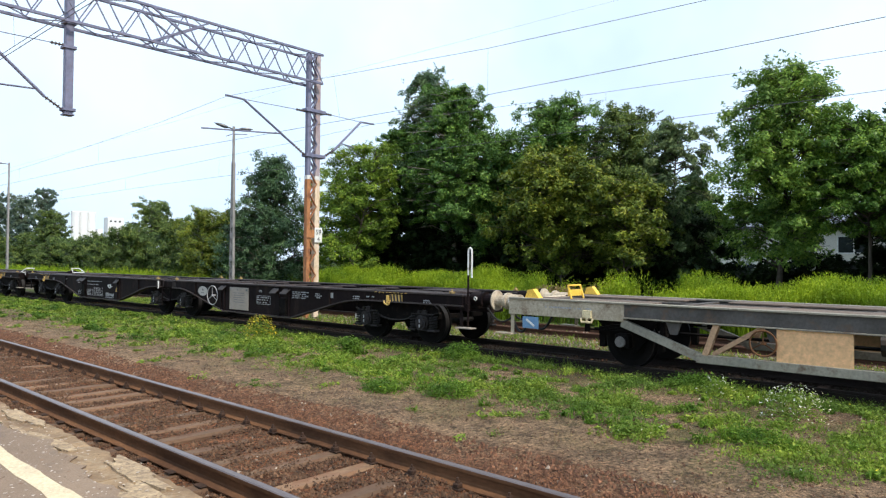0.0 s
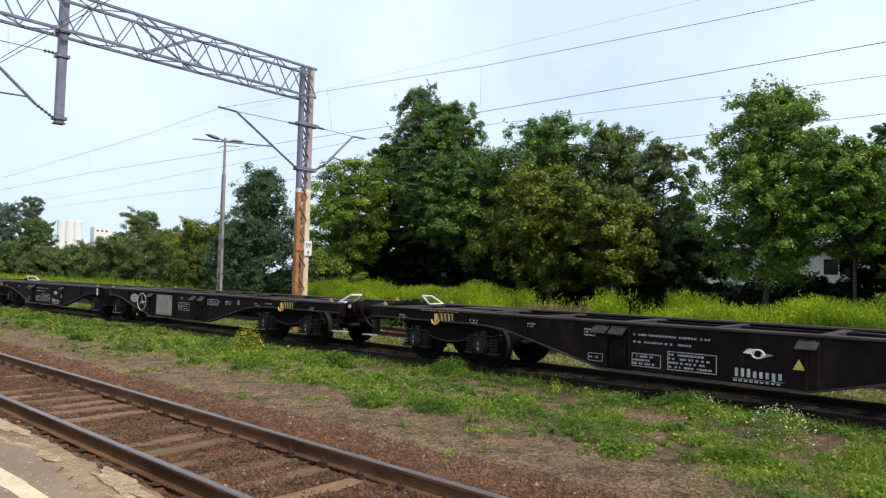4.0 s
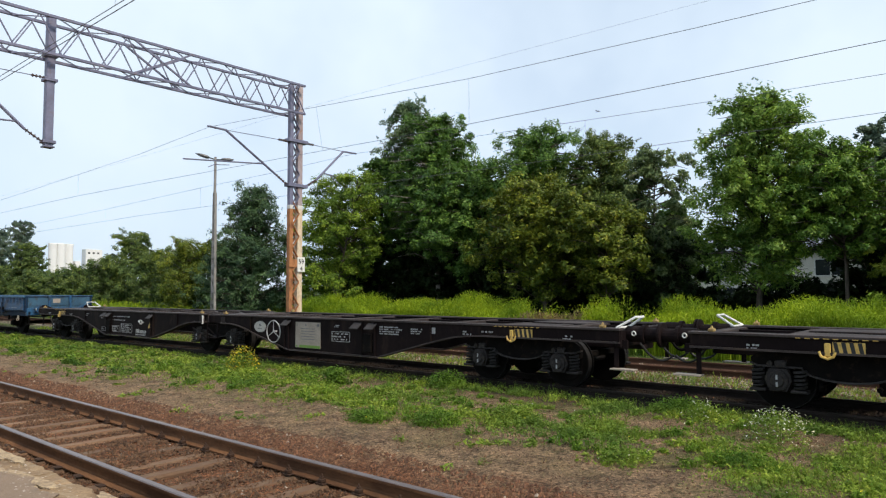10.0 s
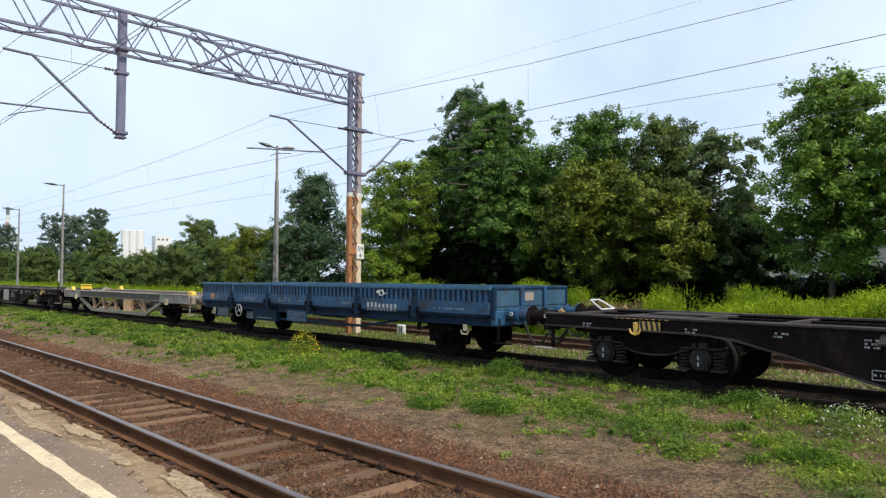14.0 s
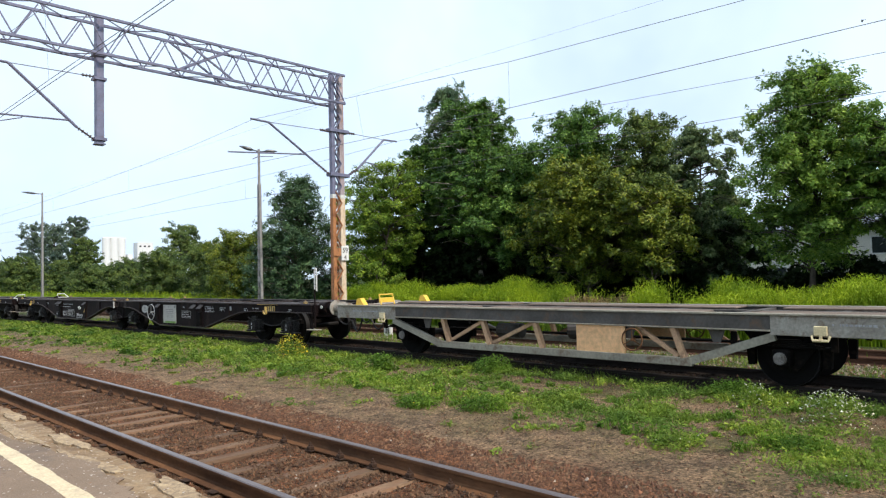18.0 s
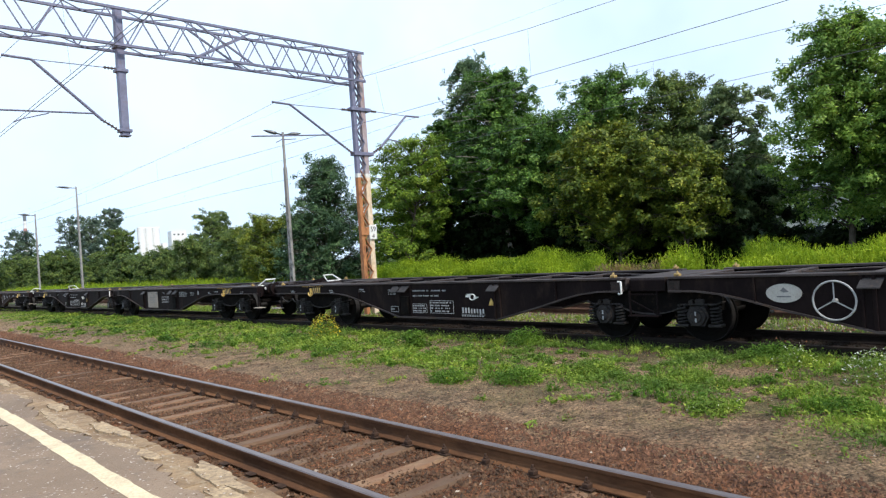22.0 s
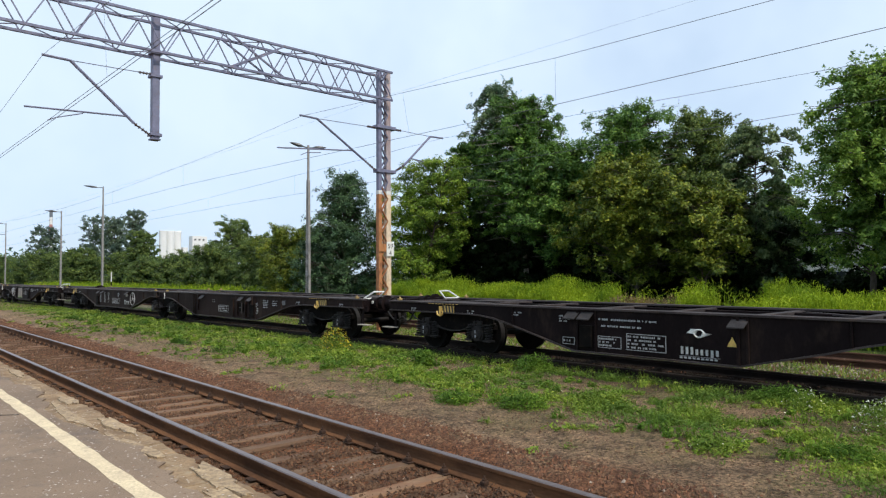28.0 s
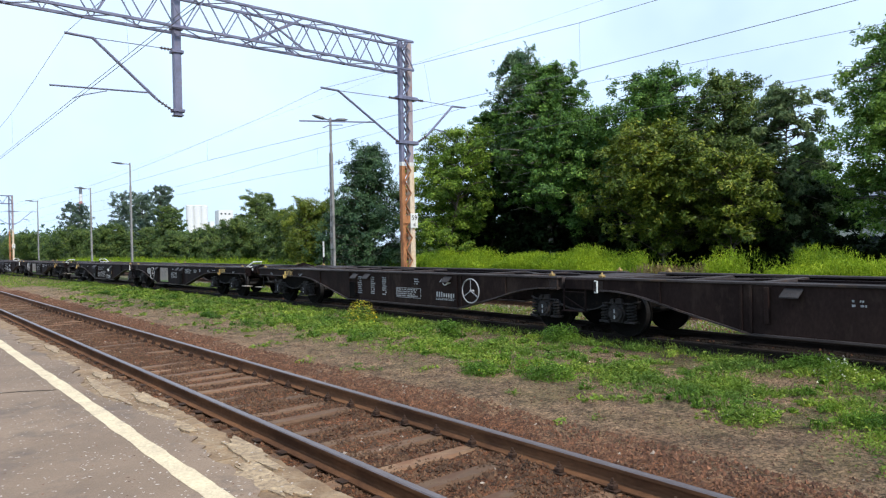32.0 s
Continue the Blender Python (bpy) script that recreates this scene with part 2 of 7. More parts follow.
LIDGREY = surface("lid_grey", (0.04, 0.036, 0.036), (0.022, 0.0195, 0.0195), rough=0.6, scale=5, dirt=(0.05, 0.035, 0.028), dirt_amount=0.3, spec=0.3)
BLUERAIL = surface("wagon_blue_rail", (0.05, 0.145, 0.25), (0.034, 0.105, 0.19), rough=0.5, scale=2, dirt=(0.06, 0.055, 0.05), dirt_amount=0.3, spec=0.3)
SPRING = surface("grimy_spring", (0.022, 0.02, 0.0195), (0.01, 0.009, 0.0088), rough=0.6, scale=6, spec=0.3)
AXLEBOX = surface("dusty_axle_box", (0.027, 0.023, 0.0225), (0.011, 0.0095, 0.009), rough=0.65, scale=6, dirt=(0.055, 0.04, 0.032), dirt_amount=0.35, spec=0.3)
GEAR = surface("grimy_gear", (0.045, 0.04, 0.04), (0.022, 0.02, 0.02), rough=0.7, scale=5, dirt=(0.06, 0.045, 0.035), dirt_amount=0.3, spec=0.3)
GALV = surface("painted_lattice_steel", (0.2, 0.205, 0.3), (0.13, 0.135, 0.2), rough=0.5, metal=0.15, scale=3, dirt=(0.2, 0.13, 0.1), dirt_amount=0.15)
RUSTPOST = surface("rusty_orange_post", (0.45, 0.2, 0.075), (0.3, 0.12, 0.045), rough=0.75, scale=2.5, fine=25, dirt=(0.16, 0.06, 0.025), dirt_amount=0.45, stretch=(1, 1, 0.5))
POSTCREAM = surface("cream_post", (0.68, 0.58, 0.45), (0.6, 0.43, 0.26), rough=0.65, scale=2.5, fine=20, dirt=(0.4, 0.19, 0.07), dirt_amount=0.15, stretch=(1, 1, 0.4))
POSTMAUVE = surface("mauve_grey_post", (0.44, 0.38, 0.39), (0.3, 0.24, 0.25), rough=0.6, scale=2.5, dirt=(0.3, 0.16, 0.1), dirt_amount=0.35, stretch=(1, 1, 0.4))
CONCPOLE = surface("concrete_pole", (0.30, 0.29, 0.28), (0.22, 0.21, 0.2), rough=0.85, scale=4, fine=30)
CONCDARK = surface("weathered_concrete", (0.14, 0.125, 0.105), (0.08, 0.07, 0.058), rough=0.9, scale=4, fine=30)
LAMPGREY = surface("lamp_head_grey", (0.1, 0.105, 0.115), rough=0.4, metal=0.3, scale=5)
WIRE = surface("copper_wire", (0.13, 0.13, 0.15), rough=0.6, scale=5, bump=0)
INSUL = surface("insulator_brown", (0.09, 0.06, 0.055), rough=0.3, scale=5)
RAILSIDE = surface("rusty_rail", (0.19, 0.092, 0.043), (0.09, 0.044, 0.023), rough=0.85, scale=3, fine=40, stretch=(1, 0.3, 1), spec=0.15)
FASTENER = surface("grimy_rail_clip", (0.075, 0.042, 0.027), (0.035, 0.021, 0.015), rough=0.8, scale=8, spec=0.2)
RAILRUST = surface("rusted_rail", (0.1, 0.05, 0.03), (0.05, 0.026, 0.017), rough=0.9, scale=3, fine=40, stretch=(1, 0.3, 1), spec=0.2)
RAILTOP = surface("polished_rail_head", (0.215, 0.175, 0.165), (0.15, 0.12, 0.115), rough=0.4, metal=0.5, scale=2, bump=0.02, stretch=(1, 0.1, 1))
# dull rail, darkened in colour for the shade under the train
RAILSHADED = surface("shaded_dull_rail", (0.03, 0.022, 0.018), (0.016, 0.012, 0.01), rough=0.7, metal=0.1, scale=2, bump=0.05, spec=0.2)
# sleepers and stones with the wagons' shade put into their colour
TRACKSHADE = surface("shade_darkened_track", (0.035, 0.024, 0.018), (0.016, 0.011, 0.009), rough=0.9, scale=3, fine=30, dirt=(0.05, 0.036, 0.026), dirt_amount=0.3, stretch=(0.3, 1, 1), vary=0.25, spec=0.2)
SLEEPER = surface("sleeper", (0.205, 0.124, 0.066), (0.1, 0.055, 0.03), rough=0.9, scale=3, fine=30, dirt=(0.13, 0.062, 0.03), dirt_amount=0.8, stretch=(0.5, 1, 1), vary=0.35)
BALLAST = surface("ballast_stone", (0.168, 0.077, 0.039), (0.076, 0.034, 0.018), rough=0.95, scale=9, fine=60, vary=0.1, facet=0.5)
DUSTBALLAST = surface("dusty_ballast_stone", (0.138, 0.073, 0.037), (0.05, 0.026, 0.013), rough=0.95, scale=9, fine=60, vary=0.1, facet=0.4)
GRIT = surface("pale_grit", (0.62, 0.54, 0.46), (0.44, 0.37, 0.31), rough=0.9, scale=20)
PALESTONE = surface("pale_stone", (0.38, 0.31, 0.24), (0.26, 0.2, 0.155), rough=0.9, scale=9)
ASPHALT = surface("platform_asphalt", (0.275, 0.195, 0.13), (0.19, 0.132, 0.088), rough=0.9, scale=0.8, fine=75, dirt=(0.14, 0.103, 0.078), dirt_amount=0.4, bump=0.6)
EDGESLAB = surface("worn_platform_edge", (0.31, 0.21, 0.115), (0.165, 0.103, 0.056), rough=0.95, scale=3.2, fine=38, dirt=(0.30, 0.23, 0.145), dirt_amount=0.4, bump=0.6)
EDGEPALE = surface("pale_edge_concrete", (0.48, 0.355, 0.21), (0.29, 0.205, 0.12), rough=0.95, scale=9, fine=40, dirt=(0.2, 0.145, 0.095), dirt_amount=0.6, bump=0.7)
LINEPAINT = surface("platform_line_paint", (0.70, 0.58, 0.37), (0.55, 0.44, 0.29), rough=0.8, scale=3, fine=50, dirt=(0.36, 0.28, 0.2), dirt_amount=0.3)
BARK = surface("bark", (0.10, 0.08, 0.065), (0.05, 0.04, 0.033), rough=0.95, scale=6, fine=30, stretch=(1, 1, 0.3), bump=0.6)
PALEBARK = surface("pale_bark", (0.30, 0.28, 0.25), (0.14, 0.12, 0.1), rough=0.9, scale=6, fine=30, bump=0.4)
FEATHER = surface("dark_feathers", (0.05, 0.048, 0.046), (0.03, 0.028, 0.027), rough=0.8, scale=20)
SILO = surface("silo_white", (0.8, 0.8, 0.8), (0.7, 0.7, 0.7), rough=0.7, scale=0.05)
REDBAND = surface("chimney_red", (0.5, 0.25, 0.24), rough=0.7, scale=0.2)
WALLCREAM = surface("rendered_wall", (0.72, 0.69, 0.62), (0.62, 0.59, 0.52), rough=0.85, scale=0.6)
ROOFGREY = surface("grey_blue_roof", (0.16, 0.18, 0.21), (0.12, 0.14, 0.17), rough=0.6, scale=0.8)
PANE = surface("dark_window", (0.03, 0.035, 0.04), rough=0.12, scale=2, bump=0)
SIGNWHITE = surface("sign_white", (0.78, 0.78, 0.74), (0.7, 0.7, 0.66), rough=0.5, scale=4)
SIGNBLACK = surface("sign_black", (0.015, 0.015, 0.015), rough=0.5, scale=4)

L_DEEP = leafage("leaves_deep", (0.036, 0.087, 0.021), (0.102, 0.21, 0.045), (0.198, 0.33, 0.071), through_light=0.27)
L_MID = leafage("leaves_mid", (0.042, 0.095, 0.015), (0.108, 0.215, 0.031), (0.211, 0.324, 0.054), through_light=0.27)
L_LIGHT = leafage("leaves_light", (0.064, 0.13, 0.026), (0.162, 0.29, 0.056), (0.295, 0.42, 0.09), through_light=0.4)
# far trees: distance haze put into the leaf colour, paler and bluer
L_HAZY = leafage("leaves_hazy", (0.08, 0.125, 0.105), (0.145, 0.21, 0.165), (0.22, 0.29, 0.22), through_light=0.5)
L_OLIVE = leafage("leaves_olive", (0.049, 0.079, 0.012), (0.127, 0.182, 0.022), (0.238, 0.258, 0.034), through_light=0.22)
L_YELLOW = leafage("leaves_yellowgreen", (0.066, 0.124, 0.015), (0.163, 0.272, 0.032), (0.295, 0.392, 0.054), through_light=0.3)
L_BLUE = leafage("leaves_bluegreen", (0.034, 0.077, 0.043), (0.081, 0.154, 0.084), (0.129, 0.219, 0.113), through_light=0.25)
L_BIRCH = leafage("leaves_birch", (0.058, 0.105, 0.058), (0.13, 0.21, 0.112), (0.21, 0.295, 0.155), through_light=0.35)
L_WILLOW = leafage("leaves_willow", (0.070, 0.118, 0.059), (0.153, 0.221, 0.111), (0.239, 0.312, 0.156), through_light=0.42)
L_LITTER = leafage("leaf_litter", (0.04, 0.026, 0.016), (0.085, 0.056, 0.036), (0.16, 0.11, 0.07), through_light=0.05)
L_BROAD = leafage("weed_leaves", (0.05, 0.105, 0.015), (0.104, 0.195, 0.026), (0.172, 0.272, 0.043), through_light=0.3, spec=0.08)
L_HEDGE = leafage("leaves_hedge", (0.041, 0.076, 0.027), (0.11, 0.172, 0.048), (0.212, 0.268, 0.07), through_light=0.28)
L_FIR = leafage("leaves_dark_bluegreen", (0.026, 0.06, 0.031), (0.066, 0.128, 0.062), (0.118, 0.195, 0.093), through_light=0.2)
# near-black leaves: the shade under the crowns is put into their colour
L_SHADE = leafage("shaded_undergrowth", (0.008, 0.018, 0.006), (0.016, 0.033, 0.01), (0.026, 0.045, 0.015), rough=0.6, spec=0.1)
L_WEED = leafage("tall_weed", (0.125, 0.21, 0.012), (0.235, 0.345, 0.02), (0.335, 0.42, 0.034), rough=0.55, through_light=0.4, spec=0.12)
L_GRASS = leafage("grass", (0.092, 0.152, 0.022), (0.172, 0.266, 0.04), (0.285, 0.355, 0.07), through_light=0.32, spec=0.1)
L_DRY = leafage("dry_grass", (0.135, 0.102, 0.052), (0.21, 0.16, 0.08), (0.29, 0.235, 0.125))
L_PETALY = leafage("yellow_petal", (0.55, 0.42, 0.02), (0.7, 0.55, 0.03), (0.8, 0.65, 0.05))
L_PETALW = leafage("white_petal", (0.6, 0.6, 0.55), (0.75, 0.75, 0.7), (0.8, 0.8, 0.75))

# ---- building helpers ----
class Geo:
    """Collects simple solids into one mesh."""
    def __init__(self):
        self.v, self.f, self.m = [], [], []

    def add(self, verts, faces, mi=0):
        o = len(self.v)
        self.v += [tuple(p) for p in verts]
        self.f += [tuple(i + o for i in f) for f in faces]
        self.m += [mi] * len(faces)
        return self

    def box(self, x0, x1, y0, y1, z0, z1, c=0.008, mi=0):
        if c <= 0:
            vs = [(x, y, z) for x in (x0, x1) for y in (y0, y1) for z in (z0, z1)]
            return self.add(vs, [(0, 1, 3, 2), (4, 6, 7, 5), (0, 4, 5, 1), (2, 3, 7, 6), (0, 2, 6, 4), (1, 5, 7, 3)], mi)
        c = min(c, (x1 - x0) * 0.45, (y1 - y0) * 0.45, (z1 - z0) * 0.45)
        lo, hi = (x0, y0, z0), (x1, y1, z1)
        vs, idx = [], {}
        for sx in (0, 1):
            for sy in (0, 1):
                for sz in (0, 1):
                    s = (sx, sy, sz)
                    for ax in range(3):
                        p = [(hi[k] - (0 if k == ax else c)) if s[k] else (lo[k] + (0 if k == ax else c)) for k in range(3)]
                        idx[s, ax] = len(vs)
                        vs.append(p)
        fs = []
        for ax in range(3):
            a, b = (ax + 1) % 3, (ax + 2) % 3
            for side in (0, 1):
                q = []
                for sa, sb in ((0, 0), (1, 0), (1, 1), (0, 1)):
                    s = [0, 0, 0]
                    s[ax], s[a], s[b] = side, sa, sb
                    q.append(idx[tuple(s), ax])
                fs.append(q if side else q[::-1])
            for sa in (0, 1):
                for sb in (0, 1):
                    s0, s1 = [0, 0, 0], [0, 0, 0]
                    s0[a] = s1[a] = sa
                    s0[b] = s1[b] = sb
                    s1[ax] = 1
                    q = [idx[tuple(s0), a], idx[tuple(s1), a], idx[tuple(s1), b], idx[tuple(s0), b]]
                    fs.append(q if sa != sb else q[::-1])
        for sx in (0, 1):
            for sy in (0, 1):
                for sz in (0, 1):
                    s = (sx, sy, sz)
                    q = [idx[s, 0], idx[s, 1], idx[s, 2]]
                    fs.append(q if (sx + sy + sz) % 2 else q[::-1])
        return self.add(vs, fs, mi)

    def cyl(self, a, b, r, n=12, r2=None, mi=0):
        a, b = Vector(a), Vector(b)
        r2 = r if r2 is None else r2
        d = (b - a).normalized()
        u = d.orthogonal().normalized()
        w = d.cross(u)
        vs = []
        for p, rr in ((a, r), (b, r2)):
            for i in range(n):
                t = 2 * math.pi * i / n
                vs.append(p + u * (rr * math.cos(t)) + w * (rr * math.sin(t)))
        fs = [(i, (i + 1) % n, n + (i + 1) % n, n + i) for i in range(n)]
        return self.add(vs, fs + [tuple(range(n - 1, -1, -1)), tuple(range(n, 2 * n))], mi)

    def tube(self, pts, r, n=6, mi=0):
        """A round bar swept along the points, in one piece."""
        pts = [Vector(p) for p in pts]
        vs, fs, m = [], [], len(pts)
        up = None
        for i, p in enumerate(pts):
            d = (pts[min(i + 1, m - 1)] - pts[max(i - 1, 0)]).normalized()
            u = d.orthogonal().normalized() if up is None else (up - d * up.dot(d)).normalized()
            up, w = u, d.cross(u)
            for k in range(n):
                t = 2 * math.pi * k / n
                vs.append(p + u * (r * math.cos(t)) + w * (r * math.sin(t)))
        for i in range(m - 1):
            for k in range(n):
                fs.append((i * n + k, i * n + (k + 1) % n, (i + 1) * n + (k + 1) % n, (i + 1) * n + k))
        fs += [tuple(range(n))[::-1], tuple(range((m - 1) * n, m * n))]
        return self.add(vs, fs, mi)

    def bar(self, a, b, w, h, mi=0):
        """A rectangular bar from a to b: w across, h upright."""
        a, b = Vector(a), Vector(b)
        d = (b - a).normalized()
        side = d.cross(Vector((0, 0, 1)))
        side = side.normalized() if side.length > 1e-4 else Vector((1, 0, 0))
        up = side.cross(d)
        vs = [p + side * (w / 2 * i) + up * (h / 2 * j) for p in (a, b) for i, j in ((-1, -1), (1, -1), (1, 1), (-1, 1))]
        return self.add(vs, [(0, 1, 5, 4), (1, 2, 6, 5), (2, 3, 7, 6), (3, 0, 4, 7), (3, 2, 1, 0), (4, 5, 6, 7)], mi)

    def prism(self, poly, x0, x1, mi=0):
        """A (y, z) outline given thickness along x."""
        n = len(poly)
        vs = [(x0, y, z) for y, z in poly] + [(x1, y, z) for y, z in poly]
        fs = [(i, (i + 1) % n, n + (i + 1) % n, n + i) for i in range(n)]
        return self.add(vs, fs + [tuple(range(n))[::-1], tuple(range(n, 2 * n))], mi)

    def ribbon(self, line, x0, x1, t, mi=0):
        """A flange along a (y, z) line, t thick downwards."""
        for (ya, za), (yb, zb) in zip(line, line[1:]):
            vs = [(x, y, z + d) for y, z in ((ya, za), (yb, zb)) for x, d in ((x0, 0), (x1, 0), (x1, -t), (x0, -t))]
            self.add(vs, [(0, 1, 5, 4), (1, 2, 6, 5), (2, 3, 7, 6), (3, 0, 4, 7), (3, 2, 1, 0), (4, 5, 6, 7)], mi)
        return self

    def ring(self, c, axis, R, r, n=28, k=6, sy=1.0, mi=0):
        c, d = Vector(c), Vector(axis).normalized()
        u = Vector((0, 1, 0)) if abs(d.y) < 0.9 else Vector((1, 0, 0))
        w = d.cross(u)
        vs, fs = [], []
        for i in range(n):
            t = 2 * math.pi * i / n
            e = u * math.cos(t) + w * math.sin(t) * sy
            for j in range(k):
                s = 2 * math.pi * j / k
                vs.append(c + e * (R + r * math.cos(s)) + d * (r * math.sin(s)))
        for i in range(n):
            for j in range(k):
                fs.append((i * k + j, (i + 1) % n * k + j, (i + 1) % n * k + (j + 1) % k, i * k + (j + 1) % k))
        return self.add(vs, fs, mi)


def mesh_of(name, geo, mats):
    me = bpy.data.meshes.new(name)
    me.from_pydata(geo.v, [], geo.f)
    for m in mats if isinstance(mats, (list, tuple)) else [mats]:
        me.materials.append(m)
    if any(geo.m):
        me.polygons.foreach_set("material_index", geo.m)
    bm = bmesh.new()
    bm.from_mesh(me)
    bmesh.ops.recalc_face_normals(bm, faces=bm.faces)
    bm.to_mesh(me)
    bm.free()
    me.update()
    return me


def part(name, geo, mats, parent=None, label="", at=None):
    ob = new(name, mesh_of(name, geo, mats) if isinstance(geo, Geo) else geo)
    if parent:
        ob.parent = parent
    if at is not None:
        ob.matrix_basis = at
    if label:
        ob["label"] = label
    return ob


def thing(name, label, category, group="", kind="", at=(0, 0, 0)):
    ob = new(name)
    ob.location = at
    return tagged(ob, label, category, group, kind)


def soup(name, verts, mats, mat_idx=None):
    """A mesh of separate leaves: verts (n, k, 3), each row one polygon of k corners."""
    n, k = verts.shape[:2]
    me = bpy.data.meshes.new(name)
    me.vertices.add(n * k)
    me.vertices.foreach_set("co", verts.reshape(-1).astype(np.float32))
    me.loops.add(n * k)
    me.loops.foreach_set("vertex_index", np.arange(n * k, dtype=np.int32))
    me.polygons.add(n)
    me.polygons.foreach_set("loop_start", np.arange(0, n * k, k, dtype=np.int32))
    for m in mats:
        me.materials.append(m)
    if mat_idx is not None:
        me.polygons.foreach_set("material_index", np.asarray(mat_idx, dtype=np.int32))
    me.update(calc_edges=True)
    return me


def leaf_quads(rng, p, size, up=0.35, droop=0.0, slim=0.55, lean=None):
    """Pointed leaves at the points p, turned at random, tending to face up."""
    n = len(p)
    nrm = rng.normal(size=(n, 3))
    nrm[:, 2] = np.abs(nrm[:, 2]) + up
    if lean is not None:
        nrm = 0.62 * nrm + lean
    nrm /= np.linalg.norm(nrm, axis=1)[:, None]
    a = rng.normal(size=(n, 3))
    a[:, 2] -= droop
    a -= nrm * (a * nrm).sum(1)[:, None]
    a /= np.linalg.norm(a, axis=1)[:, None]
    b = np.cross(nrm, a)
    s = (size * rng.uniform(0.6, 1.4, n))[:, None]
    k = rng.uniform(0.2, 0.8, n)[:, None]
    return np.stack([p - (a + b * slim * k * 2) * s * 0.85, p + a * s, p - (a * 0.85 - b * slim * (1 - k) * 2) * s], 1)


def blades(rng, p, h, w, lean=0.35):
    """Upright tapering blades, three corners each."""
    n = len(p)
    t = rng.uniform(0, 2 * np.pi, n)
    side = np.stack([np.cos(t), np.sin(t), np.zeros(n)], 1) * (w / 2)[:, None]
    tip = p + np.stack([rng.normal(size=n) * lean * h, rng.normal(size=n) * lean * h, h], 1)
    return np.stack([p - side, p + side, tip], 1)

# ---- ground ----
def ground_z(x, y):
    prof = [(-1600, -0.5), (-30, -0.45), (1.5, -0.4), (2.5, -0.3), (2.75, -0.2), (5.1, -0.19), (5.9, -0.12), (6.6, -0.1), (10.2, -0.09), (10.9, -0.16), (13.4, -0.16), (14.2, -0.17), (15.8, -0.27), (18.6, -0.28), (19.6, -0.2), (40, -0.1), (1600, -0.1)]
    z = np.interp(x, [p[0] for p in prof], [p[1] for p in prof])
    near = np.exp(-np.maximum(0, np.abs(x - 12) - 14) / 6)
    return z + near * (0.018 * np.sin(1.7 * x + 0.6 * y) * np.sin(0.9 * y + 0.4 * x) + 0.012 * np.sin(3.9 * x - 2.3 * y))


def axis(parts):
    out = []
    for a, b, s in parts:
        out += list(np.arange(a, b, s))
    return np.array(out + [parts[-1][1]])


gx = axis([(-1600, -100, 300), (-100, 0, 25), (0, 2.5, 0.5), (2.5, 24, 0.2), (24, 60, 3), (60, 200, 35), (200, 1600, 280)])
gy = axis([(-1600, -100, 300), (-100, -8, 8), (-8, 40, 0.4), (40, 100, 2), (100, 300, 20), (300, 1600, 260)])
GX, GY = np.meshgrid(gx, gy, indexing="ij")
gv = np.stack([GX, GY, ground_z(GX, GY)], -1).reshape(-1, 3)
nyv = len(gy)
gf = [(i * nyv + j, (i + 1) * nyv + j, (i + 1) * nyv + j + 1, i * nyv + j + 1) for i in range(len(gx) - 1) for j in range(nyv - 1)]
gm = bpy.data.meshes.new("ground")
gm.from_pydata(gv.tolist(), [], gf)
gm.polygons.foreach_set("use_smooth", [True] * len(gf))


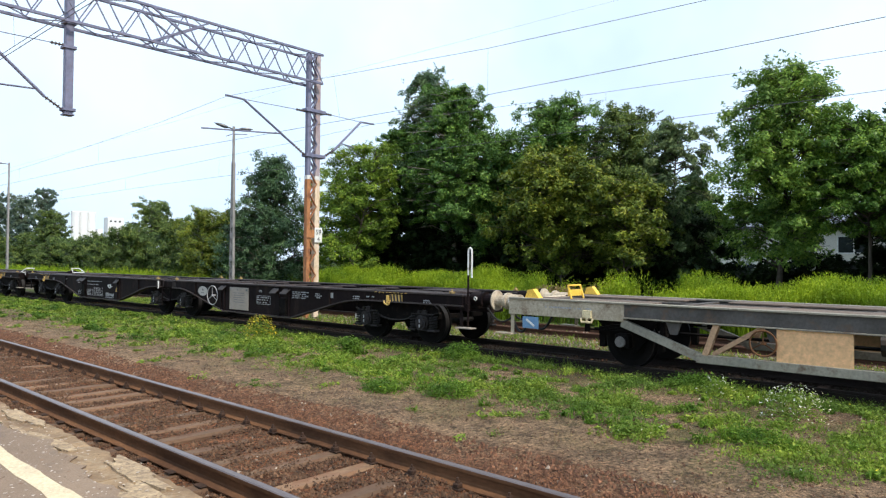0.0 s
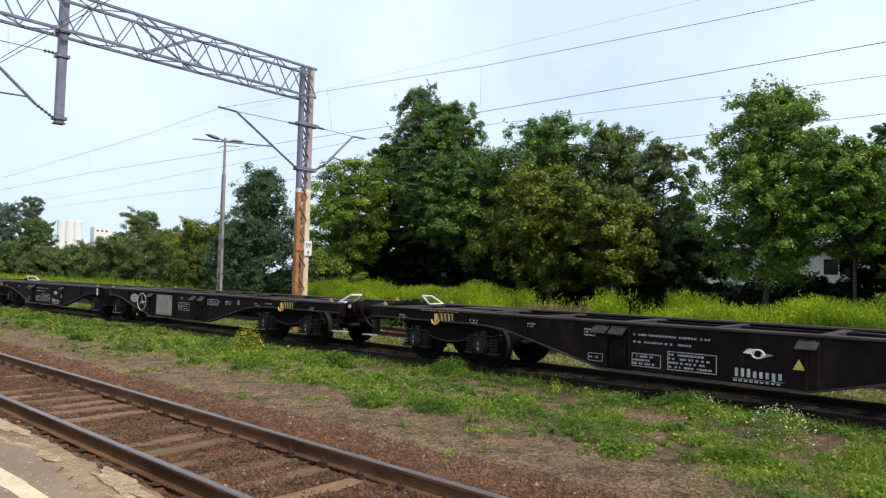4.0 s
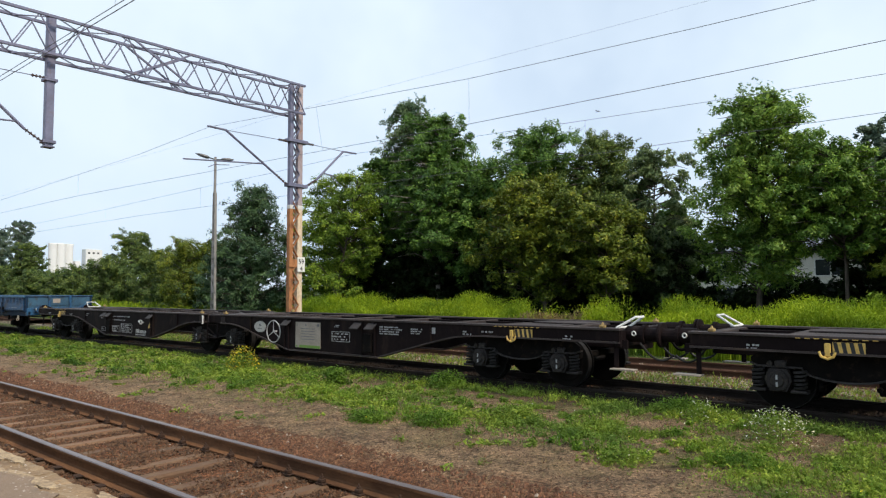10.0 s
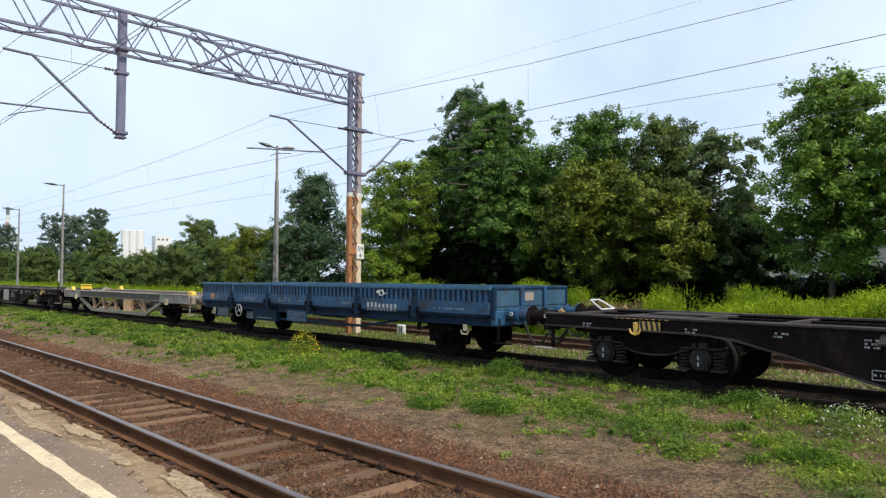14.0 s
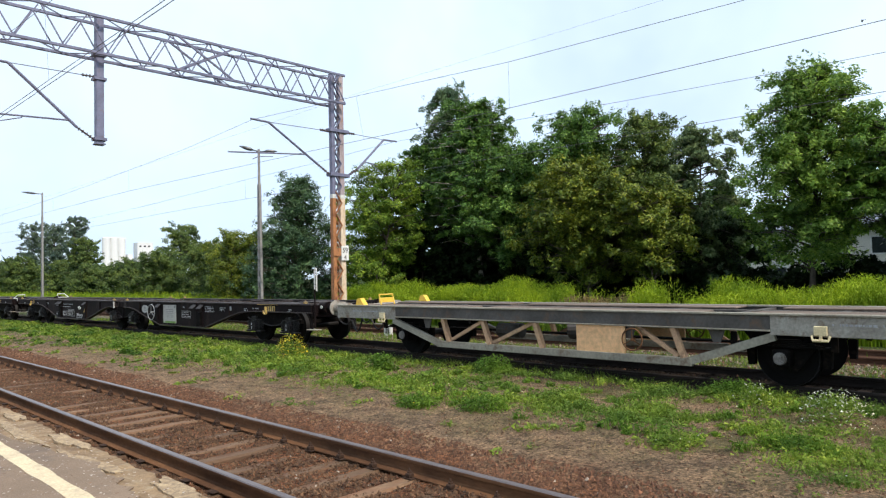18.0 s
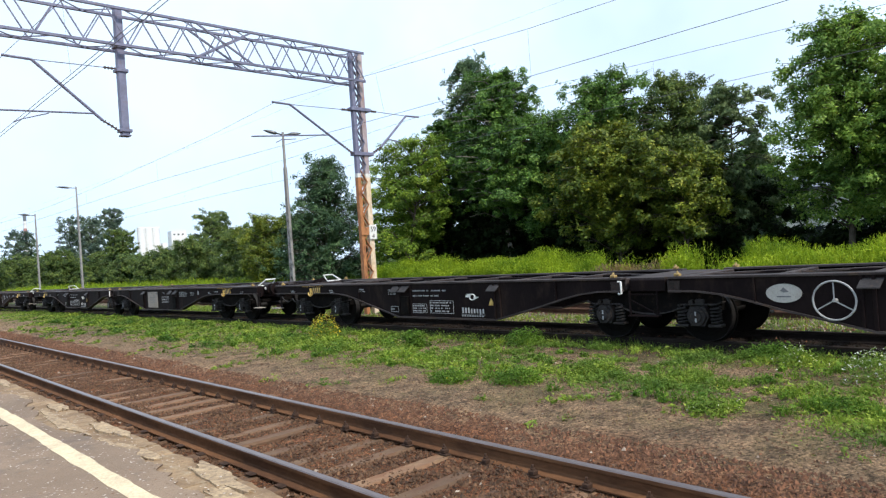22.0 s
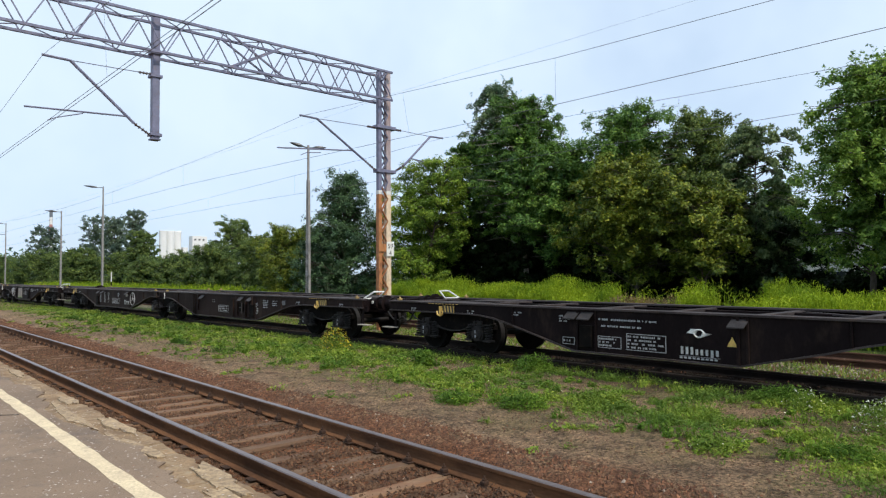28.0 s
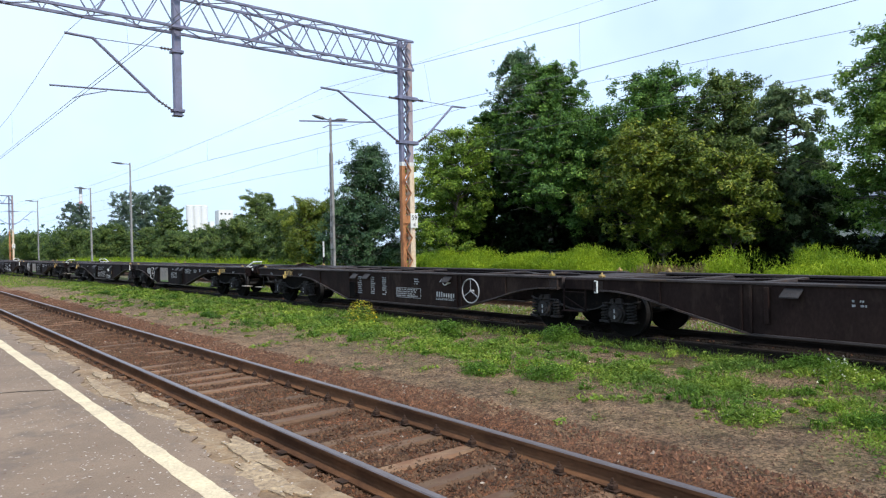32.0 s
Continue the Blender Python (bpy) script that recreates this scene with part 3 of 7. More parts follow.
def ground_material():
    m = bpy.data.materials.new("trackside_soil")
    m.use_nodes = True
    nt = m.node_tree
    bsdf = nt.nodes["Principled BSDF"]
    co = nt.nodes.new("ShaderNodeTexCoord").outputs["Object"]
    sep = nt.nodes.new("ShaderNodeSeparateXYZ")
    nt.links.new(co, sep.inputs[0])
    wob = noise_node(nt, 0.9, 4, 0.6, co)
    add = nt.nodes.new("ShaderNodeMath")
    add.operation = "MULTIPLY_ADD"
    nt.links.new(wob.outputs[0], add.inputs[0])
    add.inputs[1].default_value = 1.6
    nt.links.new(sep.outputs[0], add.inputs[2])
    dv = nt.nodes.new("ShaderNodeMath")
    dv.operation = "DIVIDE"
    nt.links.new(add.outputs[0], dv.inputs[0])
    dv.inputs[1].default_value = 40.0
    # dark: soil tone that carries the shade below the train
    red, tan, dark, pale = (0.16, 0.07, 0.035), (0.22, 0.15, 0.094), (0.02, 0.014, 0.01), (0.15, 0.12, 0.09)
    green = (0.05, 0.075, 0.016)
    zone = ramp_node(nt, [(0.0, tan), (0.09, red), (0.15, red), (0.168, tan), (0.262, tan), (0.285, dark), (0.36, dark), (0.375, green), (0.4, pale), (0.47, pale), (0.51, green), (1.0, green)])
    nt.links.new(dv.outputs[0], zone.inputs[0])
    grit = noise_node(nt, 24, 6, 0.8, co)
    g = ramp_node(nt, [(0.38, (0.22, 0.2, 0.18)), (0.5, (0.95, 0.95, 0.95)), (0.62, (2.0, 1.95, 1.85))])
    nt.links.new(grit.outputs[0], g.inputs[0])
    col = mixed(nt, 1.0, zone.outputs[0], g.outputs[0], "MULTIPLY")
    turf = noise_node(nt, 1.1, 6, 0.7, co)
    strip = ramp_node(nt, [(0.0, (0, 0, 0)), (0.168, (0, 0, 0)), (0.2, (0.75,) * 3), (0.262, (1,) * 3), (0.29, (0.1,) * 3), (0.34, (0.1,) * 3), (0.36, (1,) * 3), (1.0, (1,) * 3)])
    nt.links.new(dv.outputs[0], strip.inputs[0])
    tk = ramp_node(nt, [(0.44, (0, 0, 0)), (0.58, (0.6,) * 3)])
    nt.links.new(turf.outputs[0], tk.inputs[0])
    cover = mixed(nt, 1.0, strip.outputs[0], tk.outputs[0], "MULTIPLY")
    col = mixed(nt, cover, col, (0.045, 0.075, 0.012))
    patch = noise_node(nt, 3.4, 7, 0.75, co)
    pr = ramp_node(nt, [(0.38, (0.5, 0.49, 0.48)), (0.5, (0.95, 0.94, 0.92)), (0.62, (1.35, 1.3, 1.22))])
    nt.links.new(patch.outputs[0], pr.inputs[0])
    col = mixed(nt, 1.0, col, pr.outputs[0], "MULTIPLY")
    nt.links.new(col, bsdf.inputs["Base Color"])
    bsdf.inputs["Roughness"].default_value = 0.95
    bsdf.inputs["Specular IOR Level"].default_value = 0.2
    bp = nt.nodes.new("ShaderNodeBump")
    bp.inputs["Strength"].default_value, bp.inputs["Distance"].default_value = 1.0, 0.05
    nt.links.new(grit.outputs[0], bp.inputs["Height"])
    nt.links.new(bp.outputs[0], bsdf.inputs["Normal"])
    return m


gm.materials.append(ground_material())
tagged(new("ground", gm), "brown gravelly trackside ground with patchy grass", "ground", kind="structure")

# ---- tracks ----
T1, T2, T3 = 3.934, 12.1, 17.3


def bend(y):
    """Sideways set of the train's track: straight beside the platform, then an easy S-curve towards the main line."""
    if y <= 0:
        return 0.0
    if y < 60:
        return -0.0005 * y * y
    return -1.8 - (0.06 * (y - 60) - 0.0005 * (y - 60) ** 2 if y < 120 else 1.8)


bends = np.vectorize(bend)


def rail_geo(y0, y1, curved):
    prof = [(-0.075, -0.172), (0.075, -0.172), (0.075, -0.16), (0.02, -0.14), (0.009, -0.12), (0.009, -0.05), (0.036, -0.038), (0.036, -0.01), (0.028, 0.0), (-0.028, 0.0), (-0.036, -0.01), (-0.036, -0.038), (-0.009, -0.05), (-0.009, -0.12), (-0.02, -0.14), (-0.075, -0.16)]
    g, n = Geo(), len(prof)
    ys = [y0] + list(range(0, 125, 5)) + [y1] if curved else [y0, y1]
    for ya, yb in zip(ys, ys[1:]):
        ba, bb = (bend(ya), bend(yb)) if curved else (0, 0)
        for i in range(n):
            (xa, za), (xb, zb) = prof[i], prof[(i + 1) % n]
            g.add([(xa + ba, ya, za), (xb + ba, ya, zb), (xb + bb, yb, zb), (xa + bb, yb, za)], [(0, 1, 2, 3)], 1 if i in (7, 8, 9) else 0)
    return g


def track(name, cx, z, label, head, y0, y1, s0, s1, fast_to):
    tr = thing(name, label, "railway track", kind="structure", at=(cx, 0, z))
    me = mesh_of("rail", rail_geo(y0, y1, name == "train_track"), [{"train_track": RAILSHADED, "far_track": RAILRUST}.get(name, RAILSIDE), head])
    for s in (-0.7535, 0.7535):
        part("rail", me, None, tr, "polished running surface on a rusty rail" if head is RAILTOP else "", pose(s, 0, 0))
    rng = random.Random(int(cx * 10))
    shapes = []
    for k in range(4):
        g = Geo()
        g.box(-1.3, 1.3, -0.098 - 0.012 * rng.random(), 0.098, -0.33, -0.18 + 0.006 * k, 0.025)
        shapes.append(mesh_of("sleeper", g, TRACKSHADE if name == "train_track" else SLEEPER))
    plate = Geo()
    for s in (-0.7535, 0.7535):
        plate.box(s - 0.14, s + 0.14, -0.065, 0.065, -0.17, -0.158, 0.004)
        for q in ((0.1,) if s < 0 else (-0.1,)):
            plate.box(s + q - 0.034, s + q + 0.034, -0.034, 0.034, -0.158, -0.115, 0.008)
            plate.cyl((s + q, 0, -0.115), (s + q, 0, -0.098), 0.026, 6).cyl((s + q, 0, -0.098), (s + q, 0, -0.07), 0.013, 6)
    plate_me = mesh_of("rail_fastening", plate, FASTENER)
    y = s0
    while y < s1:
        side = bend(y) if name == "train_track" else 0.0
        m = pose(side + rng.uniform(-0.03, 0.03), y + rng.uniform(-0.02, 0.02), rng.uniform(-0.02, -0.003), 0, 0, rng.uniform(-1.2, 1.2))
        part("sleeper", rng.choice(shapes), None, tr, at=m)
        if y < fast_to:
            part("rail_fastening", plate_me, None, tr, at=pose(0, y, 0))
        y += 0.565 if name == "near_track" else 0.62
    return tr


track("near_track", T1, 0.0, "railway track with shiny worn rails on old sleepers", RAILTOP, -150, 600, -2.86, 62, 30)
track("train_track", T2, 0.0, "weedy railway track under the passing wagons", RAILSHADED, -150, 600, -4, 60, 0)
track("far_track", T3, -0.1, "disused rusty railway track behind the train", RAILRUST, -150, 600, -4, 40, 0)


def stones(name, label, n, x0, x1, y0, y1, size, mats, seed, skip=None, lift=0.0, pale=0.025, follow=False):
    rng = np.random.default_rng(seed)
    p = np.stack([rng.uniform(x0, x1, n), y0 + (y1 - y0) * rng.uniform(0, 1, n) ** 1.5, np.zeros(n)], 1)
    if skip is not None:
        p = p[~skip(p)]
        n = len(p)
    p[:, 2] = ground_z(p[:, 0], p[:, 1]) + lift
    if follow:
        p[:, 0] += bends(p[:, 1])
    base = np.array([(0, 0, 1), (1, 0, 0), (0, 1, 0), (-1, 0, 0), (0, -1, 0)], float)
    s = size * rng.uniform(0.5, 1.5, (n, 1, 1)) * rng.uniform(0.6, 1.3, (n, 1, 3))
    v = base[None] * s + rng.normal(size=(n, 5, 3)) * size * 0.22
    t = rng.uniform(0, 6.28, n)
    c, sn = np.cos(t), np.sin(t)
    v = np.stack([v[..., 0] * c[:, None] - v[..., 1] * sn[:, None], v[..., 0] * sn[:, None] + v[..., 1] * c[:, None], v[..., 2]], -1) + p[:, None]
    tri = np.array([(0, 1, 2), (0, 2, 3), (0, 3, 4), (0, 4, 1)])
    tv = v[:, tri].reshape(-1, 3, 3)
    me = soup(name, tv, mats, np.repeat((rng.uniform(size=n) < pale).astype(int), 4) if len(mats) > 1 else None)
    return tagged(new(name, me), label, "gravel", kind="stuff")


stones("ballast", "dark brown dusty crushed stone between the rails", 56000, 2.5, 4.8, -2, 42, 0.018, [DUSTBALLAST, PALESTONE], 3, pale=0.01)
stones("ballast", "rust-red crushed stone along the track", 26000, 4.7, 5.8, -2, 42, 0.018, [BALLAST, PALESTONE], 8, pale=0.012)
stones("loose_ballast", "rusty stones spilled over the sleepers", 52000, 2.6, 5.2, -2, 38, 0.015, [DUSTBALLAST, BALLAST], 4, skip=lambda p: np.sin(4.1 * p[:, 0] + 1.7 * p[:, 1]) * np.sin(5.3 * p[:, 1] - 2 * p[:, 0]) + 0.5 * np.sin(9 * p[:, 0] + 7 * p[:, 1]) < 0.1, lift=0.018, pale=0.12)
stones("gravel", "scattered small stones on the bare soil", 11000, 5.6, 10.6, -2, 30, 0.012, [BALLAST, PALESTONE], 5)
stones("far_ballast", "grey brown gravel by the rear tracks", 12000, 13.6, 19.2, -2, 30, 0.03, [BALLAST, PALESTONE], 6, pale=0.4)

# black stones painting the shade under the wagons
stones("oily_ballast", "ballast coloured black for the shade beneath the wagons", 19000, 10.75, 13.6, -2, 44, 0.024, [TRACKSHADE, BALLAST], 7, follow=True)

# ---- platform ----
EDGE_X, PZ = 2.33, 0.305
rng = random.Random(11)
g = Geo()
g.box(-9, 1.8, -30, 140, -0.5, PZ, 0.0005)
tagged(part("platform", g, ASPHALT), "grey asphalt railway platform, worn and speckled", "platform", kind="structure")


def broken_slab(y0, y1, jag):
    """One length of the crumbled platform edge, its outer rim irregular."""
    n = max(4, int((y1 - y0) / 0.09))
    top, bot = [], []
    for i in range(n + 1):
        y = y0 + (y1 - y0) * i / n
        x = EDGE_X - abs(rng.gauss(0, jag))
        top.append((x - 0.02, y, PZ - 0.02 - abs(rng.gauss(0, 0.012))))
        bot.append((EDGE_X - 0.03, y, -0.35))
    g = Geo()
    vs, fs = [], []
    for i, (t, b) in enumerate(zip(top, bot)):
        vs += [(1.801, t[1], PZ - 0.014), t, (t[0] + 0.012, t[1], t[2] - 0.03), b, (1.801, t[1], -0.35)]
    for i in range(n):
        o = i * 5
        for k in range(5):
            kk = (k + 1) % 5
            fs.append((o + k, o + kk, o + 5 + kk, o + 5 + k))
    fs += [(0, 1, 2, 3, 4), tuple(n * 5 + k for k in (4, 3, 2, 1, 0))]
    return g.add(vs, fs)


edge = thing("platform_edge", "crumbling brown concrete platform edge", "platform edge", kind="structure")
y = -6.0
while y < 60:
    ln = rng.uniform(0.9, 1.6)
    part("edge_slab", broken_slab(y, y + ln - 0.012, rng.choice((0.012, 0.02, 0.045))), EDGESLAB, edge)
    y += ln
part("edge_slab", broken_slab(60, 140, 0.02), EDGESLAB, edge)


def patch_geo(cx, cy, lx, ly, z, t, n=18, rough=0.25):
    n, g, r = 48, Geo(), []
    ph = [rng.uniform(0, 6.28) for _ in range(5)]
    for i in range(n):
        a = 2 * math.pi * i / n
        k = 1 + rough * (0.5 * math.sin(2 * a + ph[0]) + 0.4 * math.sin(3 * a + ph[1]) + 0.3 * math.sin(5 * a + ph[2]) + 0.22 * math.sin(9 * a + ph[3]) + 0.16 * math.sin(14 * a + ph[4]))
        r.append((cx + lx * k * math.cos(a), cy + ly * k * math.sin(a)))
    vs = [(x, y, z) for x, y in r] + [(x, y, z + t) for x, y in r]
    fs = [(i, (i + 1) % n, n + (i + 1) % n, n + i) for i in range(n)] + [tuple(range(n, 2 * n)), tuple(range(n))[::-1]]
    return g.add(vs, fs)


for cx, cy, lx, ly in ((2.2, 4.95, 0.09, 0.45), (2.2, 7.4, 0.07, 0.5), (2.19, 9.3, 0.07, 0.35), (2.2, 12.5, 0.06, 0.6)):
    part("broken_edge_patch", patch_geo(cx, cy, lx, ly, PZ - 0.03, 0.026, 26, 0.4), EDGEPALE, edge, "pale crumbled concrete")
def ragged_rim(y0, y1):
    """The torn outer margin of the asphalt, lying on the edge slabs."""
    g, vs, fs = Geo(), [], []
    ys = np.arange(y0, y1, 0.06)
    off = 0.0
    for i, y in enumerate(ys):
        off = 0.82 * off + rng.gauss(0, 0.03)
        x = min(2.2, max(1.84, 1.97 + 0.07 * math.sin(y * 1.3) + off))
        vs += [(1.795, y, PZ + 0.0008), (x - 0.02, y, PZ - 0.0005), (x, y, PZ - 0.008), (x - 0.01, y, PZ - 0.03), (1.795, y, PZ - 0.03)]
        if i:
            o = i * 5
            fs += [(o - 5 + k, o - 5 + (k + 1) % 5, o + (k + 1) % 5, o + k) for k in range(5)]
    return g.add(vs, fs)


part("asphalt_rim", ragged_rim(-6, 60), ASPHALT, edge, "torn asphalt margin")
for cx, cy, lx, ly in ((2.02, 4.3, 0.1, 0.5), (2.03, 6.4, 0.09, 0.6), (1.98, 8.3, 0.08, 0.7), (2.04, 10.6, 0.08, 0.5), (2.0, 3.2, 0.08, 0.35)):
    part("asphalt_remnant", patch_geo(cx, cy, lx, ly, PZ - 0.022, 0.014, 24, 0.45), EDGEPALE, edge, "pale patch of old concrete")

grit = np.random.default_rng(17)
n = 11000
px, py = grit.uniform(-3.5, 2.2, n), grit.uniform(1.5, 16, n)
gp = np.stack([px, py, np.full(n, PZ + 0.0015)], 1)
gq = leaf_quads(grit, gp, 0.0105, 6.0, 0, 0.8)
gq[..., 2] = PZ + 0.0015 + np.abs(gq[..., 2] - PZ) * 0.2
me = soup("grit", gq, [GRIT, BALLAST], (grit.uniform(size=n) < 0.2).astype(int))
tagged(new("grit", me), "pale grit worn out of the asphalt", "grit", kind="stuff")

# the painted line, its rim uneven
g, vs, fs = Geo(), [], []
ys = np.arange(-6, 90, 0.12)
for i, y in enumerate(ys):
    w = 0.07 + 0.008 * math.sin(y * 5.1) * math.sin(y * 2.3) + rng.gauss(0, 0.003)
    c = 1.655 + 0.006 * math.sin(y * 0.9)
    vs += [(c - w, y, PZ + 0.003), (c + w, y, PZ + 0.003), (c + w, y, PZ - 0.01), (c - w, y, PZ - 0.01)]
    if i:
        o = i * 4
        fs += [(o - 4, o - 3, o + 1, o), (o - 3, o - 2, o + 2, o + 1), (o - 1, o - 4, o, o + 3)]
tagged(part("platform_line", g.add(vs, fs), LINEPAINT), "worn cream safety line painted on the platform", "road marking", kind="structure")
g = Geo()
cr = [(1.56 - 0.35 * i + rng.uniform(-0.02, 0.02), 8.7 + 0.16 * i + rng.uniform(-0.06, 0.06), PZ + 0.001) for i in range(10)]
for a, b in zip(cr, cr[1:]):
    g.bar(a, b, 0.022, 0.004)
tagged(part("platform_crack", g, UNDER), "dark tar-filled crack across the platform", "crack", kind="structure")

# ---- overhead line ----
GY0 = 19.4


def lattice(parent, x0, x1, z0, z1, y, step, mat, t=0.06):
    z, flip, shared = z0, False, {}
    while z < z1 - 0.05:
        a, b = (x0, x1) if not flip else (x1, x0)
        key = flip
        if key not in shared:
            shared[key] = mesh_of("lacing_bar", Geo().bar((a, 0, 0), (b, 0, step), t, t * 0.35), mat)
        part("lacing_bar", shared[key], None, parent, at=pose(0, y, z))
        z, flip = z + step, not flip


def mast():
    m = thing("catenary_mast", "twin-post lattice catenary mast, rusty orange below, mauve grey above", "mast", "catenary masts", at=(14.68, GY0, 0))
    for x, low, lab in ((-0.25, RUSTPOST, "rust orange lower post"), (0.12, POSTCREAM, "cream and orange flaking lower post")):
        w = 0.075 if x < 0 else 0.105
        part("lower_post", Geo().box(x - w, x + w, -0.09, 0.09, -0.3, 4.66, 0.012), low, m, lab)
        part("upper_post", Geo().box(x - w * 0.95, x + w * 0.95, -0.085, 0.085, 4.661, 9.1, 0.012), POSTMAUVE if x > 0 else GALV, m)
        part("paint_band", Geo().box(x - w - 0.004, x + w + 0.004, -0.095, 0.095, 4.66, 4.8, 0.004), WHITE, m, "white painted band")
    for y in (-0.09, 0.09):
        lattice(m, -0.2, 0.06, 0.1, 4.66, y, 0.4, RUSTPOST, 0.075)
        lattice(m, -0.2, 0.06, 4.7, 8.9, y, 0.4, GALV, 0.075)
    part("base_block", Geo().box(-0.55, 0.45, -0.35, 0.35, -0.5, -0.16, 0.03), CONCDARK, m)
    for z in (5.5, 7.08):
        part("clamp", Geo().box(-0.42, 0.42, -0.14, 0.14, z - 0.06, z + 0.06, 0.01), GALV, m)
    s = part("number_sign", Geo().box(-0.02, 0.3, -0.145, -0.125, 2.46, 2.98, 0.004), SIGNWHITE, m, "white plate numbered 59 over 4")
    part("sign_backing", Geo().box(-0.36, -0.03, -0.135, -0.125, 2.62, 2.9, 0.004), RUSTPOST, m)
    for txt, z, size in (("59", 2.76, 0.24), ("4", 2.52, 0.22)):
        cu = bpy.data.curves.new("numeral", "FONT")
        cu.body, cu.size, cu.align_x, cu.extrude = txt, size, "CENTER", 0.002
        cu.materials.append(SIGNBLACK)
        o = new("numeral", cu)
        o.parent, o.matrix_basis = s, pose(0.14, -0.149, z - 0.02, 90, 0, 0)
    return m


def insulator(g, a, b, r=0.05, n=5):
    a, b = Vector(a), Vector(b)
    g.cyl(a, b, r * 0.45, 8)
    for i in range(n):
        p = a.lerp(b, (i + 0.5) / n)
        d = (b - a).normalized() * 0.012
        g.cyl(p - d, p + d, r, 10)
    return g


def cantilever(base_x, side, top_z, low_z, tip_x, arm_tip, arm_z, wire_x, wire_z, parent, y=0.0):
    """A bracket from a post at base_x out to tip_x (all in the parent's space)."""
    s = side
    brk = part("cantilever", Geo().tube([(base_x + s * 0.45, y, low_z + 0.28), (tip_x - s * 0.65, y, top_z)], 0.04, 8).tube([(tip_x - s * 0.65, y, top_z), (tip_x, y, top_z + 0.02)], 0.035, 8), GALV, parent, "grey diagonal bracket tube")
    part("insulator", insulator(Geo(), (base_x, y, low_z), (base_x + s * 0.45, y, low_z + 0.28)), INSUL, brk)
    part("stay_rod", Geo().tube([(base_x + s * 0.35, y, top_z + 0.03), (tip_x - s * 0.6, y, top_z)], 0.012, 5), GALV, brk)
    part("stay_insulator", insulator(Geo(), (base_x, y, top_z + 0.03), (base_x + s * 0.35, y, top_z + 0.03), 0.045, 4), INSUL, brk)
    k = 0.25 if tip_x > 0 or base_x < -0.3 else 0.12
    mx = base_x + s * 0.45 + (tip_x - s * 0.65 - base_x - s * 0.45) * k
    mz = low_z + 0.28 + (top_z - low_z - 0.28) * k
    if arm_tip is not None:
        part("registration_arm", Geo().tube([(mx, y, mz), (arm_tip, y, arm_z)], 0.024, 7), GALV, brk)
        part("steady_arm", Geo().tube([(arm_tip + (mx - arm_tip) * 0.55, y, arm_z + 0.02), (wire_x + (mx - wire_x) * 0.1, y, wire_z + 0.1), (wire_x, y, wire_z)], 0.014, 6), GALV, brk)
    return brk


mast_a = mast()
cantilever(-0.42, -1, 7.0, 5.52, -3.45, -4.25, 5.86, -3.4, 5.72, mast_a)
cantilever(0.42, 1, 7.05, 5.52, 2.82, 1.85, 6.05, 2.05, 5.72, mast_a)


def truss(x0, x1, z0, z1, d=0.32):
    """The four-chord lattice girder across the tracks."""
    t = thing("catenary_gantry", "grey steel lattice gantry girder spanning the tracks", "gantry", "gantries", at=(0, GY0, 0))
    for y in (-d, d):
        for z, n in ((z0, "bottom_chord"), (z1, "top_chord")):
            part(n, Geo().box(x0, x1, y - 0.034, y + 0.034, z - 0.038, z + 0.038, 0.006), GALV, t)
        n = 40
        st = (x1 - x0) / n
        bars = [mesh_of("web_bar", Geo().bar((0, 0, z0 if up else z1), (st, 0, z1 if up else z0), 0.03, 0.03), GALV) for up in (True, False)]
        for k in range(n):
            part("web_bar", bars[k % 2], None, t, at=pose(x0 + k * st, y, 0))
    for z in (z0, z1):
        n = 28
        st = (x1 - x0) / n
        bars = [mesh_of("cross_lacing_bar", Geo().bar((0, -d * f, 0), (st, d * f, 0), 0.028, 0.024), GALV) for f in (1, -1)]
        for k in range(n):
            part("cross_lacing_bar", bars[k % 2], None, t, at=pose(x0 + k * st, 0, z))
    for x in (9.6,):
        g = Geo()
        for y in (-d, d):
            g.bar((x - 0.9, y, z0), (x + 0.9, y, z1), 0.05, 0.05).bar((x - 0.9, y, z1), (x + 0.9, y, z0), 0.05, 0.05)
        part("splice", g, GALV, t)
    return t


girder = truss(-8.0, 14.8, 8.03, 9.03)
drop = thing("drop_tube", "grey steel drop tube hanging from the gantry with a catenary bracket", "catenary support", at=(6.64, GY0, 0))
part("tube", Geo().box(-0.1, 0.1, -0.1, 0.1, 5.63, 9.15, 0.015), GALV, drop)
part("foot_plate", Geo().box(-0.13, 0.13, -0.13, 0.13, 5.6, 5.64, 0.006), GALV, drop)
for z in (5.75, 7.4, 8.06):
    part("clamp", Geo().box(-0.16, 0.16, -0.14, 0.14, z - 0.04, z + 0.04, 0.006), GALV, drop)
cantilever(-0.1, -1, 7.42, 5.72, -2.8, -3.17, 6.06, -2.65, 5.78, drop)
west = thing("catenary_mast", "grey twin-post lattice catenary mast on the platform side", "mast", "catenary masts", at=(-7.7, GY0, 0))
for x in (-0.28, 0.28):
    part("post", Geo().box(x - 0.08, x + 0.08, -0.1, 0.1, -0.2, 9.1, 0.01), GALV, west)
lattice(west, -0.22, 0.22, 0.5, 8.6, 0.0, 0.52, GALV)
far_mast = copy_thing(mast_a, pose(13.2, 100.0, 0))
far_mast["label"] = "distant twin-post catenary mast with an orange lower half"
far_girder = copy_thing(girder, pose(-1.4, 100.0, 0))
far_girder["label"] = "distant grey lattice gantry girder"


